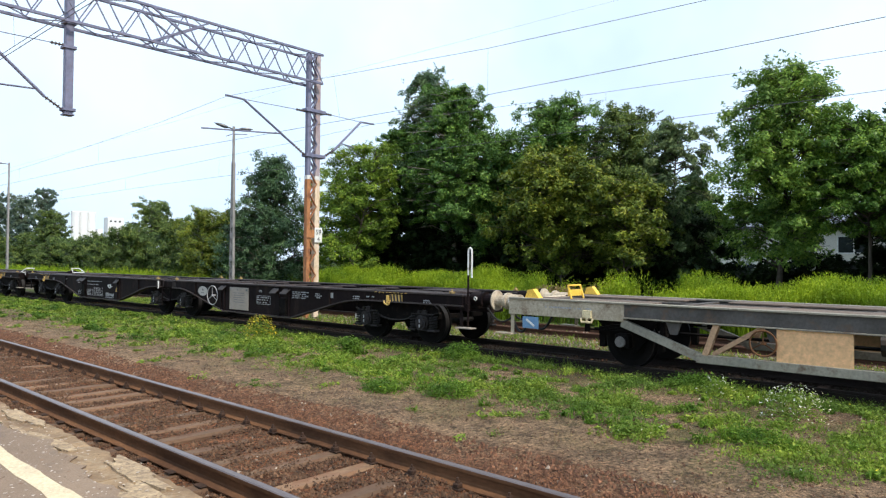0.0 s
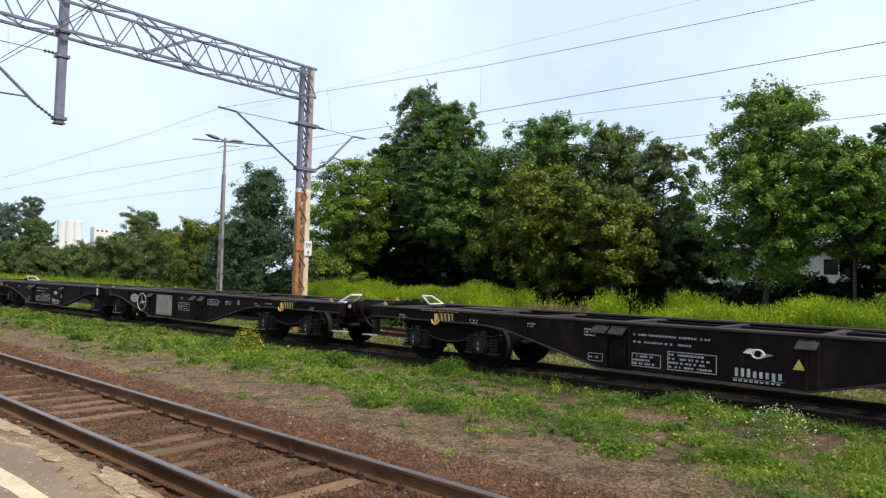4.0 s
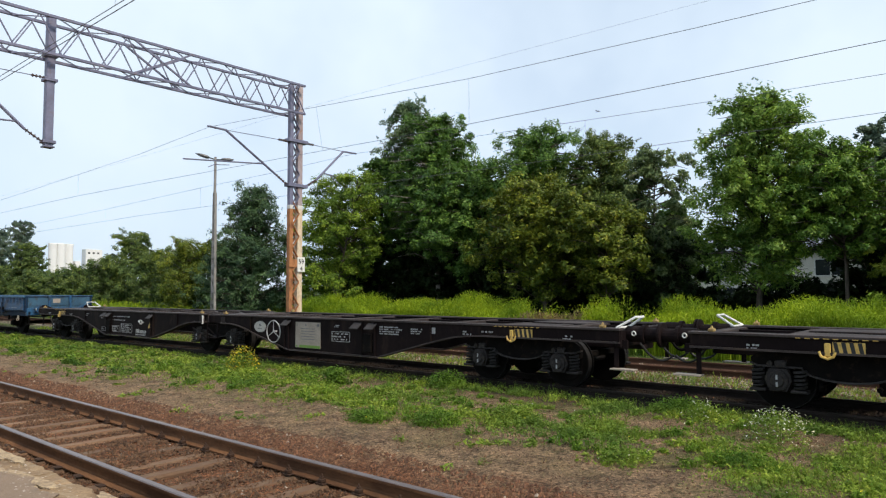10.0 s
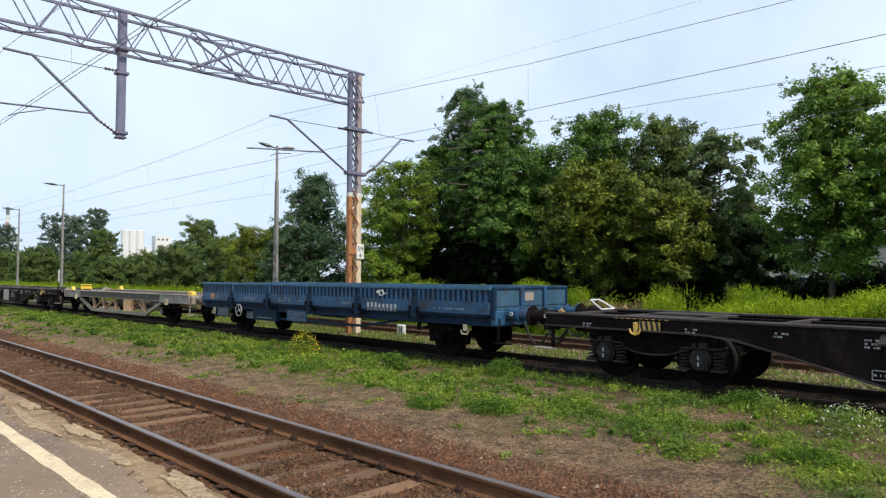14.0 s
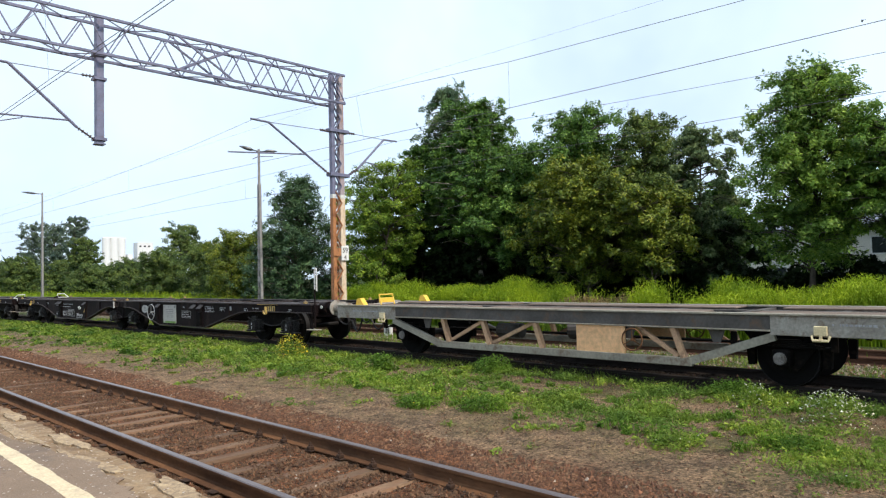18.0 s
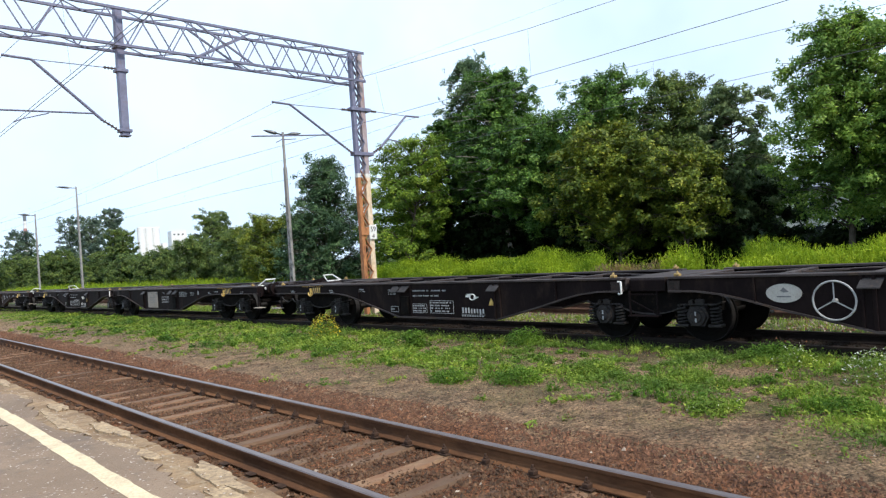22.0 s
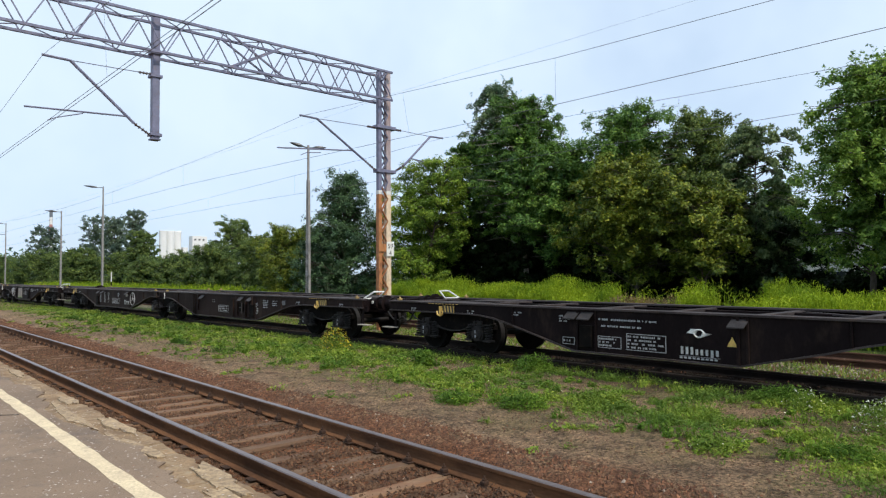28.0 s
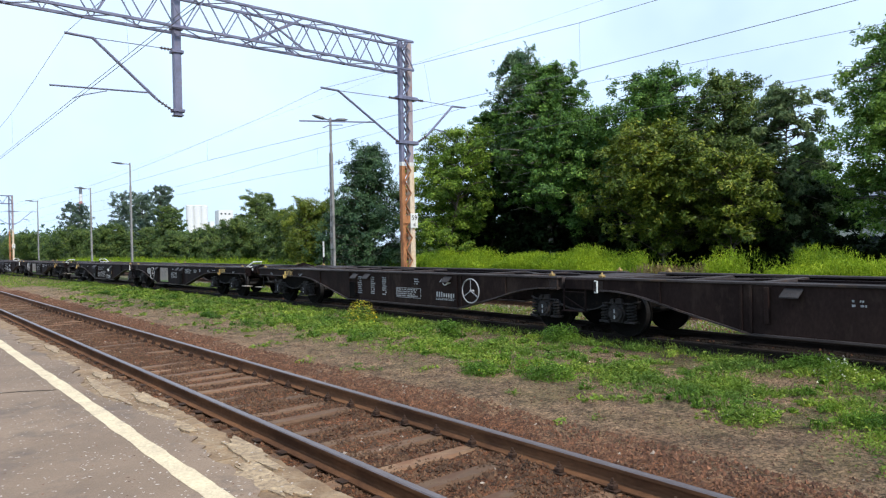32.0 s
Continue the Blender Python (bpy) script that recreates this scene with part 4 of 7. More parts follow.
def catenary(name, label, sup, contact, feeder=False):
    """sup(y): x and z of the messenger's supports; contact(y): x, z of the contact wire."""
    span, w = 60.0, thing(name, label, "overhead wire", "overhead wires")
    first = GY0 - 2 * span
    mes = []
    for k in range(5):
        for i in range(12):
            y = first + span * (k + i / 12)
            q = i / 12
            x, z = sup
            mes.append((x + (contact(y)[0] - x) * min(1.0, min(q, 1 - q) * 6), y, z - 0.7 * 4 * q * (1 - q)))
    part("messenger_wire", Geo().tube(mes, 0.0058, 5), WIRE, w)
    if contact and not feeder:
        con = [(contact(y)[0], y, contact(y)[1]) for y in np.arange(first, first + 5 * span, 5)]
        part("contact_wire", Geo().tube(con, 0.0062, 5), WIRE, w)
        for (xa, y, za) in mes:
            if -20 < y < 80 and abs((y - GY0) % span) > 1 and int((y - first) / 5) % 2 == 0:
                xb, zb = contact(y)
                part("dropper", Geo().tube([(xa, y, za), (xb, y, zb)], 0.0026, 4), WIRE, w)
    return w


catenary("overhead_wire", "catenary and contact wires over the train", (11.3, 7.0), lambda y: (float(np.interp(y, [8, 19.4, 30], [11.92, 11.65, 11.25])), float(np.interp(y, [8, 14, 22, 30], [5.55, 5.62, 5.7, 5.73]))))
catenary("overhead_wire", "catenary and contact wires over the far track", (17.4, 7.05), lambda y: (float(np.interp(y, [8, 19.4, 34], [17.3, 17.0, 16.6])), float(np.interp(y, [8, 19.4, 34], [5.64, 5.7, 5.76]))))
catenary("overhead_wire", "double contact wire and catenary over the near track", (3.85, 7.42), lambda y: (4.0, 5.78))
extra = thing("overhead_wire", "second parallel contact wire over the near track", "overhead wire", "overhead wires")
part("contact_wire", Geo().tube([(4.09, -100, 5.78), (4.09, 200, 5.78)], 0.007, 5), WIRE, extra)
extra = thing("overhead_wire", "thin feeder wire along the mast tops", "overhead wire", "overhead wires")
part("feeder_wire", Geo().tube([(15.3, y, 8.48 - 0.2 * (1 - ((y - GY0) % 60 / 30 - 1) ** 2)) for y in np.arange(GY0 - 120, GY0 + 181, 6)], 0.0025, 5), WIRE, extra)


def street_lamp(x, y, top, heads, label):
    p = thing("street_lamp", label, "street lamp", "lamps along the railway", at=(x, y, -0.15))
    g = Geo()
    lo, hi, zt = 0.15, 0.085, top * 0.8
    for q in (-1, 1):
        g.prism([(q * lo - 0.035, 0), (q * lo + 0.035, 0), (q * hi * 0.75 + 0.03, zt), (q * hi * 0.75 - 0.03, zt)], -0.07, 0.07)
    z = 0.0
    while z < zt:
        w = lo + (hi * 0.75 - lo) * z / zt
        g.box(-0.065, 0.065, -w, w, z, z + 0.3, 0.004)
        z += 0.62
    part("concrete_pole", g, CONCPOLE, p, "perforated concrete shaft")
    part("upper_pole", Geo().cyl((0, 0, zt - 0.1), (0, 0, top + 0.15), 0.075, 10, 0.065), CONCPOLE, p)
    for dx, dy, rise in heads:
        arm = part("lamp_arm", Geo().tube([(0, 0, top), (dx * 0.35, dy * 0.35, top + rise * 0.35)], 0.035, 6), LAMPGREY, p)
        a, b = Vector((dx * 0.3, dy * 0.3, top + rise * 0.3)), Vector((dx, dy, top + rise))
        d, prof, n = b - a, (0.5, 0.85, 1, 1, 0.95, 0.85, 0.7, 0.45, 0.15), 10
        u = d.cross(Vector((0, 0, 1))).normalized()
        v = u.cross(d).normalized()
        vs = [tuple(a + d * (i / 8) + (u * math.cos(6.2832 * k / n) + v * math.sin(6.2832 * k / n) * 0.75) * 0.13 * r) for i, r in enumerate(prof) for k in range(n)]
        fs = [(i * n + k, i * n + (k + 1) % n, (i + 1) * n + (k + 1) % n, (i + 1) * n + k) for i in range(8) for k in range(n)] + [tuple(range(n))[::-1], tuple(range(8 * n, 9 * n))]
        g = Geo().add(vs, fs)
        part("lamp_head", g, LAMPGREY, arm)
    return p


street_lamp(19.8, 33.3, 9.1, ((-0.9, 0.5, 0.28), (0.85, -0.5, 0.05)), "concrete lamp post with two grey lamp heads behind the tracks")
street_lamp(19.2, 70.2, 10.4, ((-1.5, 0.9, 0.2),), "tall concrete lamp post with one grey lamp head")
street_lamp(19.2, 86.2, 9.2, ((-1.5, 0.9, 0.2),), "concrete lamp post with one grey lamp head by the hedge")
street_lamp(19.2, 119.5, 9.8, ((-1.5, 0.9, 0.2),), "distant concrete lamp post with one lamp head")

# ---- the train: y runs back along each wagon from its front buffers ----
LB, LS = 26.45, 14.3           # lengths over buffers of the articulated and the two-axle wagons
HALF = LB / 2


def wheelset_mesh():
    g = Geo()
    for s in (-1, 1):
        g.cyl((s * 0.69, 0, 0), (s * 0.815, 0, 0), 0.46, 28)
        g.cyl((s * 0.66, 0, 0), (s * 0.69, 0, 0), 0.49, 28, mi=1)
        g.cyl((s * 0.812, 0, 0), (s * 0.822, 0, 0), 0.457, 28, 0.44, mi=1)
        g.cyl((s * 0.818, 0, 0), (s * 0.83, 0, 0), 0.36, 24, 0.33, mi=1)
        g.cyl((s * 0.8, 0, 0), (s * 0.86, 0, 0), 0.12, 12, mi=1)
        for k in range(4):
            a = k * math.pi / 2
            g.box(s * 0.829 - 0.004, s * 0.829 + 0.004, 0.25 * math.cos(a) - 0.03, 0.25 * math.cos(a) + 0.03, 0.25 * math.sin(a) - 0.03, 0.25 * math.sin(a) + 0.03, 0.002, mi=2)
    g.cyl((-1.0, 0, 0), (1.0, 0, 0), 0.075, 10)
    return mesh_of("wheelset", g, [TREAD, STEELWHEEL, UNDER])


WHEELSET = wheelset_mesh()


def spring_geo(x, y, z0, z1, r=0.075):
    k = 44
    return Geo().tube([(x + r * math.cos(i * 0.75), y + r * math.sin(i * 0.75), z0 + (z1 - z0) * i / k) for i in range(k + 1)], 0.021, 5)


def frame_low():
    """Lower line of a bogie side: level over the boxes, a curved belly between them."""
    belly = [(0.58 * math.sin(a), 0.665 - 0.17 * math.cos(a)) for a in np.linspace(-math.pi / 2, math.pi / 2, 13)]
    return [(-1.3, 0.71), (-1.2, 0.67)] + belly + [(1.2, 0.67), (1.3, 0.71)]


def side_frame_geo(s):
    """The welded side of a two-axle bogie, its belly bowed down between the axle boxes."""
    return Geo().prism(frame_low() + [(1.3, 0.78), (1.18, 0.86), (0.5, 0.88), (-0.5, 0.88), (-1.18, 0.86), (-1.3, 0.78)], s * 1.0 - 0.03, s * 1.0 + 0.03)


def axle_box_geo(s, q):
    xs = sorted((s * 0.98, s * 1.12))
    b = Geo().prism([(q - 0.12, 0.63), (q + 0.12, 0.63), (q + 0.17, 0.54), (q + 0.19, 0.46), (q + 0.12, 0.3), (q - 0.12, 0.3), (q - 0.19, 0.46), (q - 0.17, 0.54)], *xs)
    b.cyl((s * 1.12, q, 0.46), (s * 1.165, q, 0.46), 0.15, 16).cyl((s * 1.16, q, 0.46), (s * 1.19, q, 0.46), 0.105, 14, 0.085)
    for k in range(4):
        a = math.pi / 4 + k * math.pi / 2
        b.cyl((s * 1.16, q + 0.125 * math.cos(a), 0.46 + 0.125 * math.sin(a)), (s * 1.185, q + 0.125 * math.cos(a), 0.46 + 0.125 * math.sin(a)), 0.016, 6)
    for d in (-1, 1):
        y = sorted((q + d * 0.17, q + d * 0.4))
        b.box(min(xs) - 0.02, max(xs) + 0.02, *y, 0.285, 0.33, 0.01)
    return b


BOGIE = {}
for s in (-1, 1):
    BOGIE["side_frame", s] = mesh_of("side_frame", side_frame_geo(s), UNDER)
    BOGIE["frame_flange", s] = mesh_of("frame_flange", Geo().ribbon(frame_low(), s * 1.0 - 0.085, s * 1.0 + 0.085, 0.022), GEAR)
    for q in (-0.9, 0.9):
        BOGIE["axle_box", s, q] = mesh_of("axle_box", axle_box_geo(s, q), AXLEBOX)
        BOGIE["axle_mark", s, q] = mesh_of("axle_mark", Geo().box(s * 1.195 - 0.004, s * 1.195 + 0.004, q - 0.014, q + 0.014, 0.48, 0.55, 0.001).box(s * 1.195 - 0.004, s * 1.195 + 0.004, q - 0.014, q + 0.014, 0.37, 0.44, 0.001), MARK)
        xs = sorted((s * 1.03, s * 1.1))
        BOGIE["damper_cap", s, q] = mesh_of("damper_cap", Geo().box(*xs, q - 0.11, q + 0.05, 0.64, 0.75, 0.015).cyl((xs[0], q + 0.12, 0.7), (xs[1], q + 0.12, 0.7), 0.04, 8), AXLEBOX)
        for d in (-0.29, 0.29):
            BOGIE["coil_spring", s, q + d] = mesh_of("coil_spring", spring_geo(s * 1.05, q + d, 0.335, 0.64, 0.08), SPRING)
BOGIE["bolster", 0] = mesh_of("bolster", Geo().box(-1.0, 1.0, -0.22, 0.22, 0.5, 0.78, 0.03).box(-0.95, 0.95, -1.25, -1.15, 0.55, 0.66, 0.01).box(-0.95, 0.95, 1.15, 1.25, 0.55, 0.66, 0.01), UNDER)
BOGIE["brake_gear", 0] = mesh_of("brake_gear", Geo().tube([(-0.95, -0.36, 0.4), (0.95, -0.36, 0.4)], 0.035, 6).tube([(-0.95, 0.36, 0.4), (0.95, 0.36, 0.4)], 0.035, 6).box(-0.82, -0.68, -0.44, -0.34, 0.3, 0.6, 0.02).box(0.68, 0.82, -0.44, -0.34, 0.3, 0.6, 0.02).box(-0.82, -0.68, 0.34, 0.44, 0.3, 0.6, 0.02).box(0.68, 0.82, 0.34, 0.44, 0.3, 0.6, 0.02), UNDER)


def bogie(parent, y):
    b = new("bogie")
    b.parent, b.location = parent, (0, y, 0)
    for key, me in BOGIE.items():
        part(key[0], me, None, b)
    for q in (-0.9, 0.9):
        part("wheelset", WHEELSET, None, b, at=pose(0, q, 0.46))
    return b


def buffer_geo(x, y, d):
    """d: -1 for the front end, 1 for the rear."""
    g = Geo().cyl((x, y - d * 0.62, 1.04), (x, y - d * 0.3, 1.04), 0.14, 16)
    g.cyl((x, y - d * 0.34, 1.04), (x, y - d * 0.28, 1.04), 0.17, 16).cyl((x, y - d * 0.3, 1.04), (x, y - d * 0.03, 1.04), 0.115, 16)
    g.cyl((x, y - d * 0.035, 1.04), (x, y - d * 0.008, 1.04), 0.21, 20)
    return g


def sag(a, b, d, n=8):
    return [tuple(Vector(a).lerp(Vector(b), i / n) - Vector((0, 0, 4 * d * (i / n) * (1 - i / n)))) for i in range(n + 1)]


def end_gear(w, y, d, body=None, body_label=""):
    for x in (-0.875, 0.875):
        b = part("buffer", buffer_geo(x, y, d), body or BLACK, w, body_label)
        if x < 0:
            part("buffer_mark", Geo().ring((x - 0.142, y - d * 0.45, 1.06), (1, 0, 0), 0.034, 0.012, 14, 5), WHITE, b, "small white painted ring")
    part("draw_hook", Geo().box(-0.05, 0.05, min(y - d * 0.62, y - d * 0.3), max(y - d * 0.62, y - d * 0.3), 0.97, 1.1, 0.02).ring((0, y - d * 0.25, 0.98), (1, 0, 0), 0.09, 0.03, 14, 6), UNDER, w)
    if d > 0:
        part("screw_coupling", Geo().tube(sag((0, y - 0.22, 0.95), (0, y + 0.22, 0.95), 0.22), 0.03, 6), UNDER, w)
    for x in (-0.4, 0.45):
        part("brake_hose", Geo().tube([(x, y - d * 0.62, 0.85)] + sag((x, y - d * 0.55, 0.78), (x * 0.8, y - d * 0.02, 0.66), 0.34 if body else 0.16), 0.026 if body else 0.02, 6), RUBBER, w)


def handwheel(w, x, y, z, r, mat, label):
    g = Geo().ring((x, y, z), (1, 0, 0), r, 0.0145, 30, 6)
    h = part("handwheel", g, mat, w, label)
    sp = Geo()
    for k in range(3):
        a = math.radians(90 + 120 * k)
        sp.bar((x, y, z), (x, y + r * math.cos(a), z + r * math.sin(a)), 0.014, 0.016)
    part("spokes", sp.cyl((x - 0.015, y, z), (x + 0.1, y, z), 0.025, 10), mat, h)


def lines_of_print(w, name, x, y0, y1, z0, z1, rows, seed, mat=None, frame_it=False, label=""):
    """Rows of short bars standing for stencilled marks that cannot be read."""
    r, g = random.Random(seed), Geo()
    rows = max(rows, int((z1 - z0) / 0.055)) if rows > 1 else 1
    h = (z1 - z0) / rows
    half = min(h * 0.28, 0.016)
    for i in range(rows):
        y, z, end = y1, z1 - h * (i + 0.5), y0 + r.uniform(0, 0.25) * (y1 - y0)
        while y > end + 0.02:
            ln = min(r.uniform(0.015, 0.05), y - end)
            if r.random() > 0.15:
                g.box(x - 0.002, x + 0.002, y - ln, y, z - half, z + half, 0)
            y -= ln + r.uniform(0.008, 0.016) + (0.03 if r.random() < 0.2 else 0)
    if frame_it:
        for a, b, c, e in ((y0 - .02, y1 + .02, z0 - .02, z0 - .008), (y0 - .02, y1 + .02, z1 + .008, z1 + .02), (y0 - .02, y0 - .008, z0 - .02, z1 + .02), (y1 + .008, y1 + .02, z0 - .02, z1 + .02)):
            g.box(x - 0.002, x + 0.002, a, b, c, e, 0.0005)
    part(name, g, mat or MARK, w, label)["kind"] = "stuff"


def hazard(w, x, y):
    """Yellow and black lashing-point plate with its hook, and dashes on the sill above."""
    s = 1 if x > 0 else -1
    p = part("warning_plate", Geo().box(x - 0.004, x + 0.004, y - 0.34, y + 0.06, 0.895, 1.07, 0.001), YELLOW, w, "yellow plate with black stripes")
    g = Geo()
    for k in range(4):
        a = y - 0.33 + k * 0.1
        g.prism([(a, 0.897), (a + 0.052, 0.897), (a - 0.018 + 0.1, 1.068), (a - 0.018 + 0.048, 1.068)], x + s * 0.004, x + s * 0.007)
    part("stripe", g, SIGNBLACK, p)
    h = Geo().box(x + s * 0.01 - 0.02, x + s * 0.01 + 0.02, y + 0.08, y + 0.16, 0.86, 1.05, 0.01)
    h.tube([(x + s * 0.02, y + 0.02, 0.93), (x + s * 0.03, y + 0.05, 0.86), (x + s * 0.03, y + 0.12, 0.83), (x + s * 0.03, y + 0.2, 0.86), (x + s * 0.02, y + 0.23, 0.93)], 0.02, 6)
    part("lashing_hook", h, YELLOW, w, "yellow forged hook")
    g = Geo()
    for k in range(9):
        a = y - 0.5 + k * 0.12
        g.box(x + s * 0.025 - 0.003, x + s * 0.025 + 0.003, a, a + 0.07, 1.105, 1.135, 0.001)
    part("edge_dashes", g, YELLOW if s < 0 else MARK, w)


EXT = [0.0]       # extra length of each half of the wagon being built
PAINT = [BLACK]   # paint of its girders


def smooth_belly():
    """Lower outline of one half's side girder, (distance from the outer end, height)."""
    pts = [(0.62, 0.92), (3.5, 0.92), (3.9, 0.905), (4.3, 0.86), (4.75, 0.76), (6.45, 0.33), (9.7, 0.33), (10.95, 0.63), (11.45, 0.77), (11.85, 0.86), (12.25, 0.91), (12.75, 0.92)]
    return [(a + (EXT[0] if a > 8 else 0), z) for a, z in pts]


def beam(w, x, yf):
    s = 1 if x > 0 else -1
    low = [(yf(a), z) for a, z in smooth_belly()]
    top = [(yf(12.75 + EXT[0]), 1.11), (yf(0.62), 1.11)]
    b = part("side_girder", Geo().prism(low + top, x - 0.012, x + 0.012), PAINT[0], w, "tall black fish-belly side girder" if PAINT[0] is BLACK else "tall brown-black fish-belly side girder")
    lo, hi = sorted((x + s * 0.05, x - s * 0.16))
    y0, y1 = sorted((yf(0.6), yf(12.8 + EXT[0])))
    part("top_flange", Geo().box(lo, hi, y0, y1, 1.11, 1.15, 0.006), DECKEDGE, b, "scuffed grey upper edge")
    part("bottom_flange", Geo().ribbon([(y, z + 0.0) for y, z in low], lo, hi, 0.03), DECKEDGE, b)
    for a, wd in ((6.53, 0.04), (6.95, 0.03), (9.66 + EXT[0], 0.05), (9.82 + EXT[0], 0.04), (4.85, 0.03), (11.3 + EXT[0], 0.03)):
        zl = np.interp(a, [p[0] for p in smooth_belly()], [p[1] for p in smooth_belly()])
        y0, y1 = sorted((yf(a), yf(a + wd)))
        xa, xb = sorted((x + s * 0.012, x + s * 0.045))
        part("stiffener", Geo().box(xa, xb, y0, y1, zl, 1.11, 0.004), PAINT[0], b)


def deck(w, yf):
    part("centre_sill", Geo().box(-0.22, 0.22, *sorted((yf(0.62), yf(12.9 + EXT[0]))), 0.72, 1.08, 0.01), BLACK, w)
    for a, wd in ((0.62, 0.2), (1.9, 0.12), (3.3, 0.14), (4.75, 0.12), (6.5, 0.16), (8.1, 0.12), (9.7 + EXT[0], 0.16), (11.1 + EXT[0], 0.12), (12.6 + EXT[0], 0.2)):
        part("cross_bearer", Geo().box(-1.1, 1.1, *sorted((yf(a), yf(a + wd))), 0.9, 1.12, 0.008), DECKEDGE, w)
    for x in (-0.62, 0.62):
        part("deck_stringer", Geo().box(x - 0.04, x + 0.04, *sorted((yf(0.7), yf(12.7 + EXT[0]))), 1.02, 1.1, 0.006), BLACK, w)
    part("deck_plate", Geo().box(-1.06, -0.25, *sorted((yf(2.02), yf(3.3))), 1.112, 1.135, 0.004).box(0.25, 1.06, *sorted((yf(2.02), yf(3.3))), 1.112, 1.135, 0.004), DECKEDGE, w)
    g = Geo()
    for a, b in ((9.8 + EXT[0], 11.1 + EXT[0]), (11.2 + EXT[0], 12.6 + EXT[0])):
        for s in (-1, 1):
            g.bar((s * 1.06, yf(a), 1.09), (s * 0.24, yf(b), 1.09), 0.1, 0.03)
    part("deck_brace", g, DECKEDGE, w)
    for s in (-1, 1):
        for a in (0.9, 12.55 + EXT[0]):
            g = Geo().box(s * 1.18 - 0.05, s * 1.18 + 0.05, *sorted((yf(a), yf(a + 0.1))), 1.15, 1.2, 0.01).cyl((s * 1.18, yf(a + 0.05), 1.2), (s * 1.18, yf(a + 0.05), 1.245), 0.03, 10, 0.012)
            part("container_spigot", g, SPIGOT, w, "small ochre-yellow locking cone")


def end_fittings(w, yf, stake, rail=True):
    d = 1 if yf(1) > yf(0) else -1
    part("headstock", Geo().box(-1.2, 1.2, *sorted((yf(0.6), yf(0.72))), 0.82, 1.12, 0.02), BLACK, w)
    for s in (-1, 1):
        st = part("step", Geo().box(s * 1.2 - 0.1, s * 1.2 + 0.1, *sorted((yf(0.35), yf(0.78))), 0.44, 0.465, 0.005), PANELBEIGE, w, "pale worn foot step")
        part("step_hanger", Geo().box(s * 1.14 - 0.01, s * 1.14 + 0.01, *sorted((yf(0.68), yf(0.76))), 0.44, 1.0, 0.003).box(s * 1.14 - 0.02, s * 1.14 + 0.02, *sorted((yf(0.5), yf(0.74))), 0.8, 0.95, 0.006), BLACK, st)
        b = yf(0.42)
        if stake or s == d or not rail:
            continue
        part("handrail", Geo().tube([(s * 1.12, yf(0.72), 1.15), (s * 1.0, b, 1.34), (s * 0.66, b, 1.34), (s * 0.6, yf(0.72), 1.15), (s * 1.12, yf(0.72), 1.15)], 0.022, 6), WHITE, w, "white bent handrail")
    if stake:
        y = yf(0.5)
        p = part("tail_stake", Geo().cyl((-1.2, y, 0.5), (-1.2, y, 1.55), 0.022, 8), BLACK, w, "upright stake, black below and a white loop above")
        loop = [(-1.2, y, 1.5), (-1.2, y, 2.06), (-1.2, y - 0.015, 2.1), (-1.2, y - 0.045, 2.12), (-1.2, y - 0.075, 2.1), (-1.2, y - 0.09, 2.06), (-1.2, y - 0.09, 1.5)]
        part("stake_top", Geo().tube(loop, 0.02, 8), WHITE, p)


def logo(w, x, y0, y1, z):
    """The operator's mark as plain shapes."""
    c = (y0 + y1) / 2
    y0, y1 = c - 0.43 * (y1 - y0), c + 0.43 * (y1 - y0)
    st = (y1 - y0) / 8.3
    p = part("operator_mark", Geo().box(x - 0.002, x + 0.002, y0, y1, z - 0.094, z - 0.088, 0.0005), MARK, w, "white mark of plain blocks")
    for k in range(8):
        a = y1 - st * (k + 0.9)
        lo, hi = (z - 0.06, z + 0.065) if k < 3 else (z - (0.085 if k == 6 else 0.06), z + 0.035)
        g = Geo().box(x - 0.003, x + 0.003, a, a + st * 0.52, lo, hi, 0.001)
        part("mark_block", g, MARKPALE, p)
    c, s = (y0 + y1) / 2, Geo()
    for q in (-1, 1):
        s.prism([(c + q * 0.02, z + 0.3 + q * 0.07), (c + q * 0.14, z + 0.34 + q * 0.03), (c + q * 0.22, z + 0.3), (c + q * 0.1, z + 0.3 - q * 0.01), (c + q * 0.06, z + 0.31 - q * 0.02)], x - 0.003, x + 0.003)
    s.ring((x, c, z + 0.3), (1, 0, 0), 0.085, 0.018, 18, 4, 0.75)
    part("operator_symbol", s, WHITE, p)
    b = Geo()
    for k in range(9):
        a = y1 - (y1 - y0) * (k + 0.8) / 9.5
        b.box(x - 0.002, x + 0.002, a, a + 0.05, z - 0.135, z - 0.105, 0.0005)
    part("operator_line", b, MARK, p)


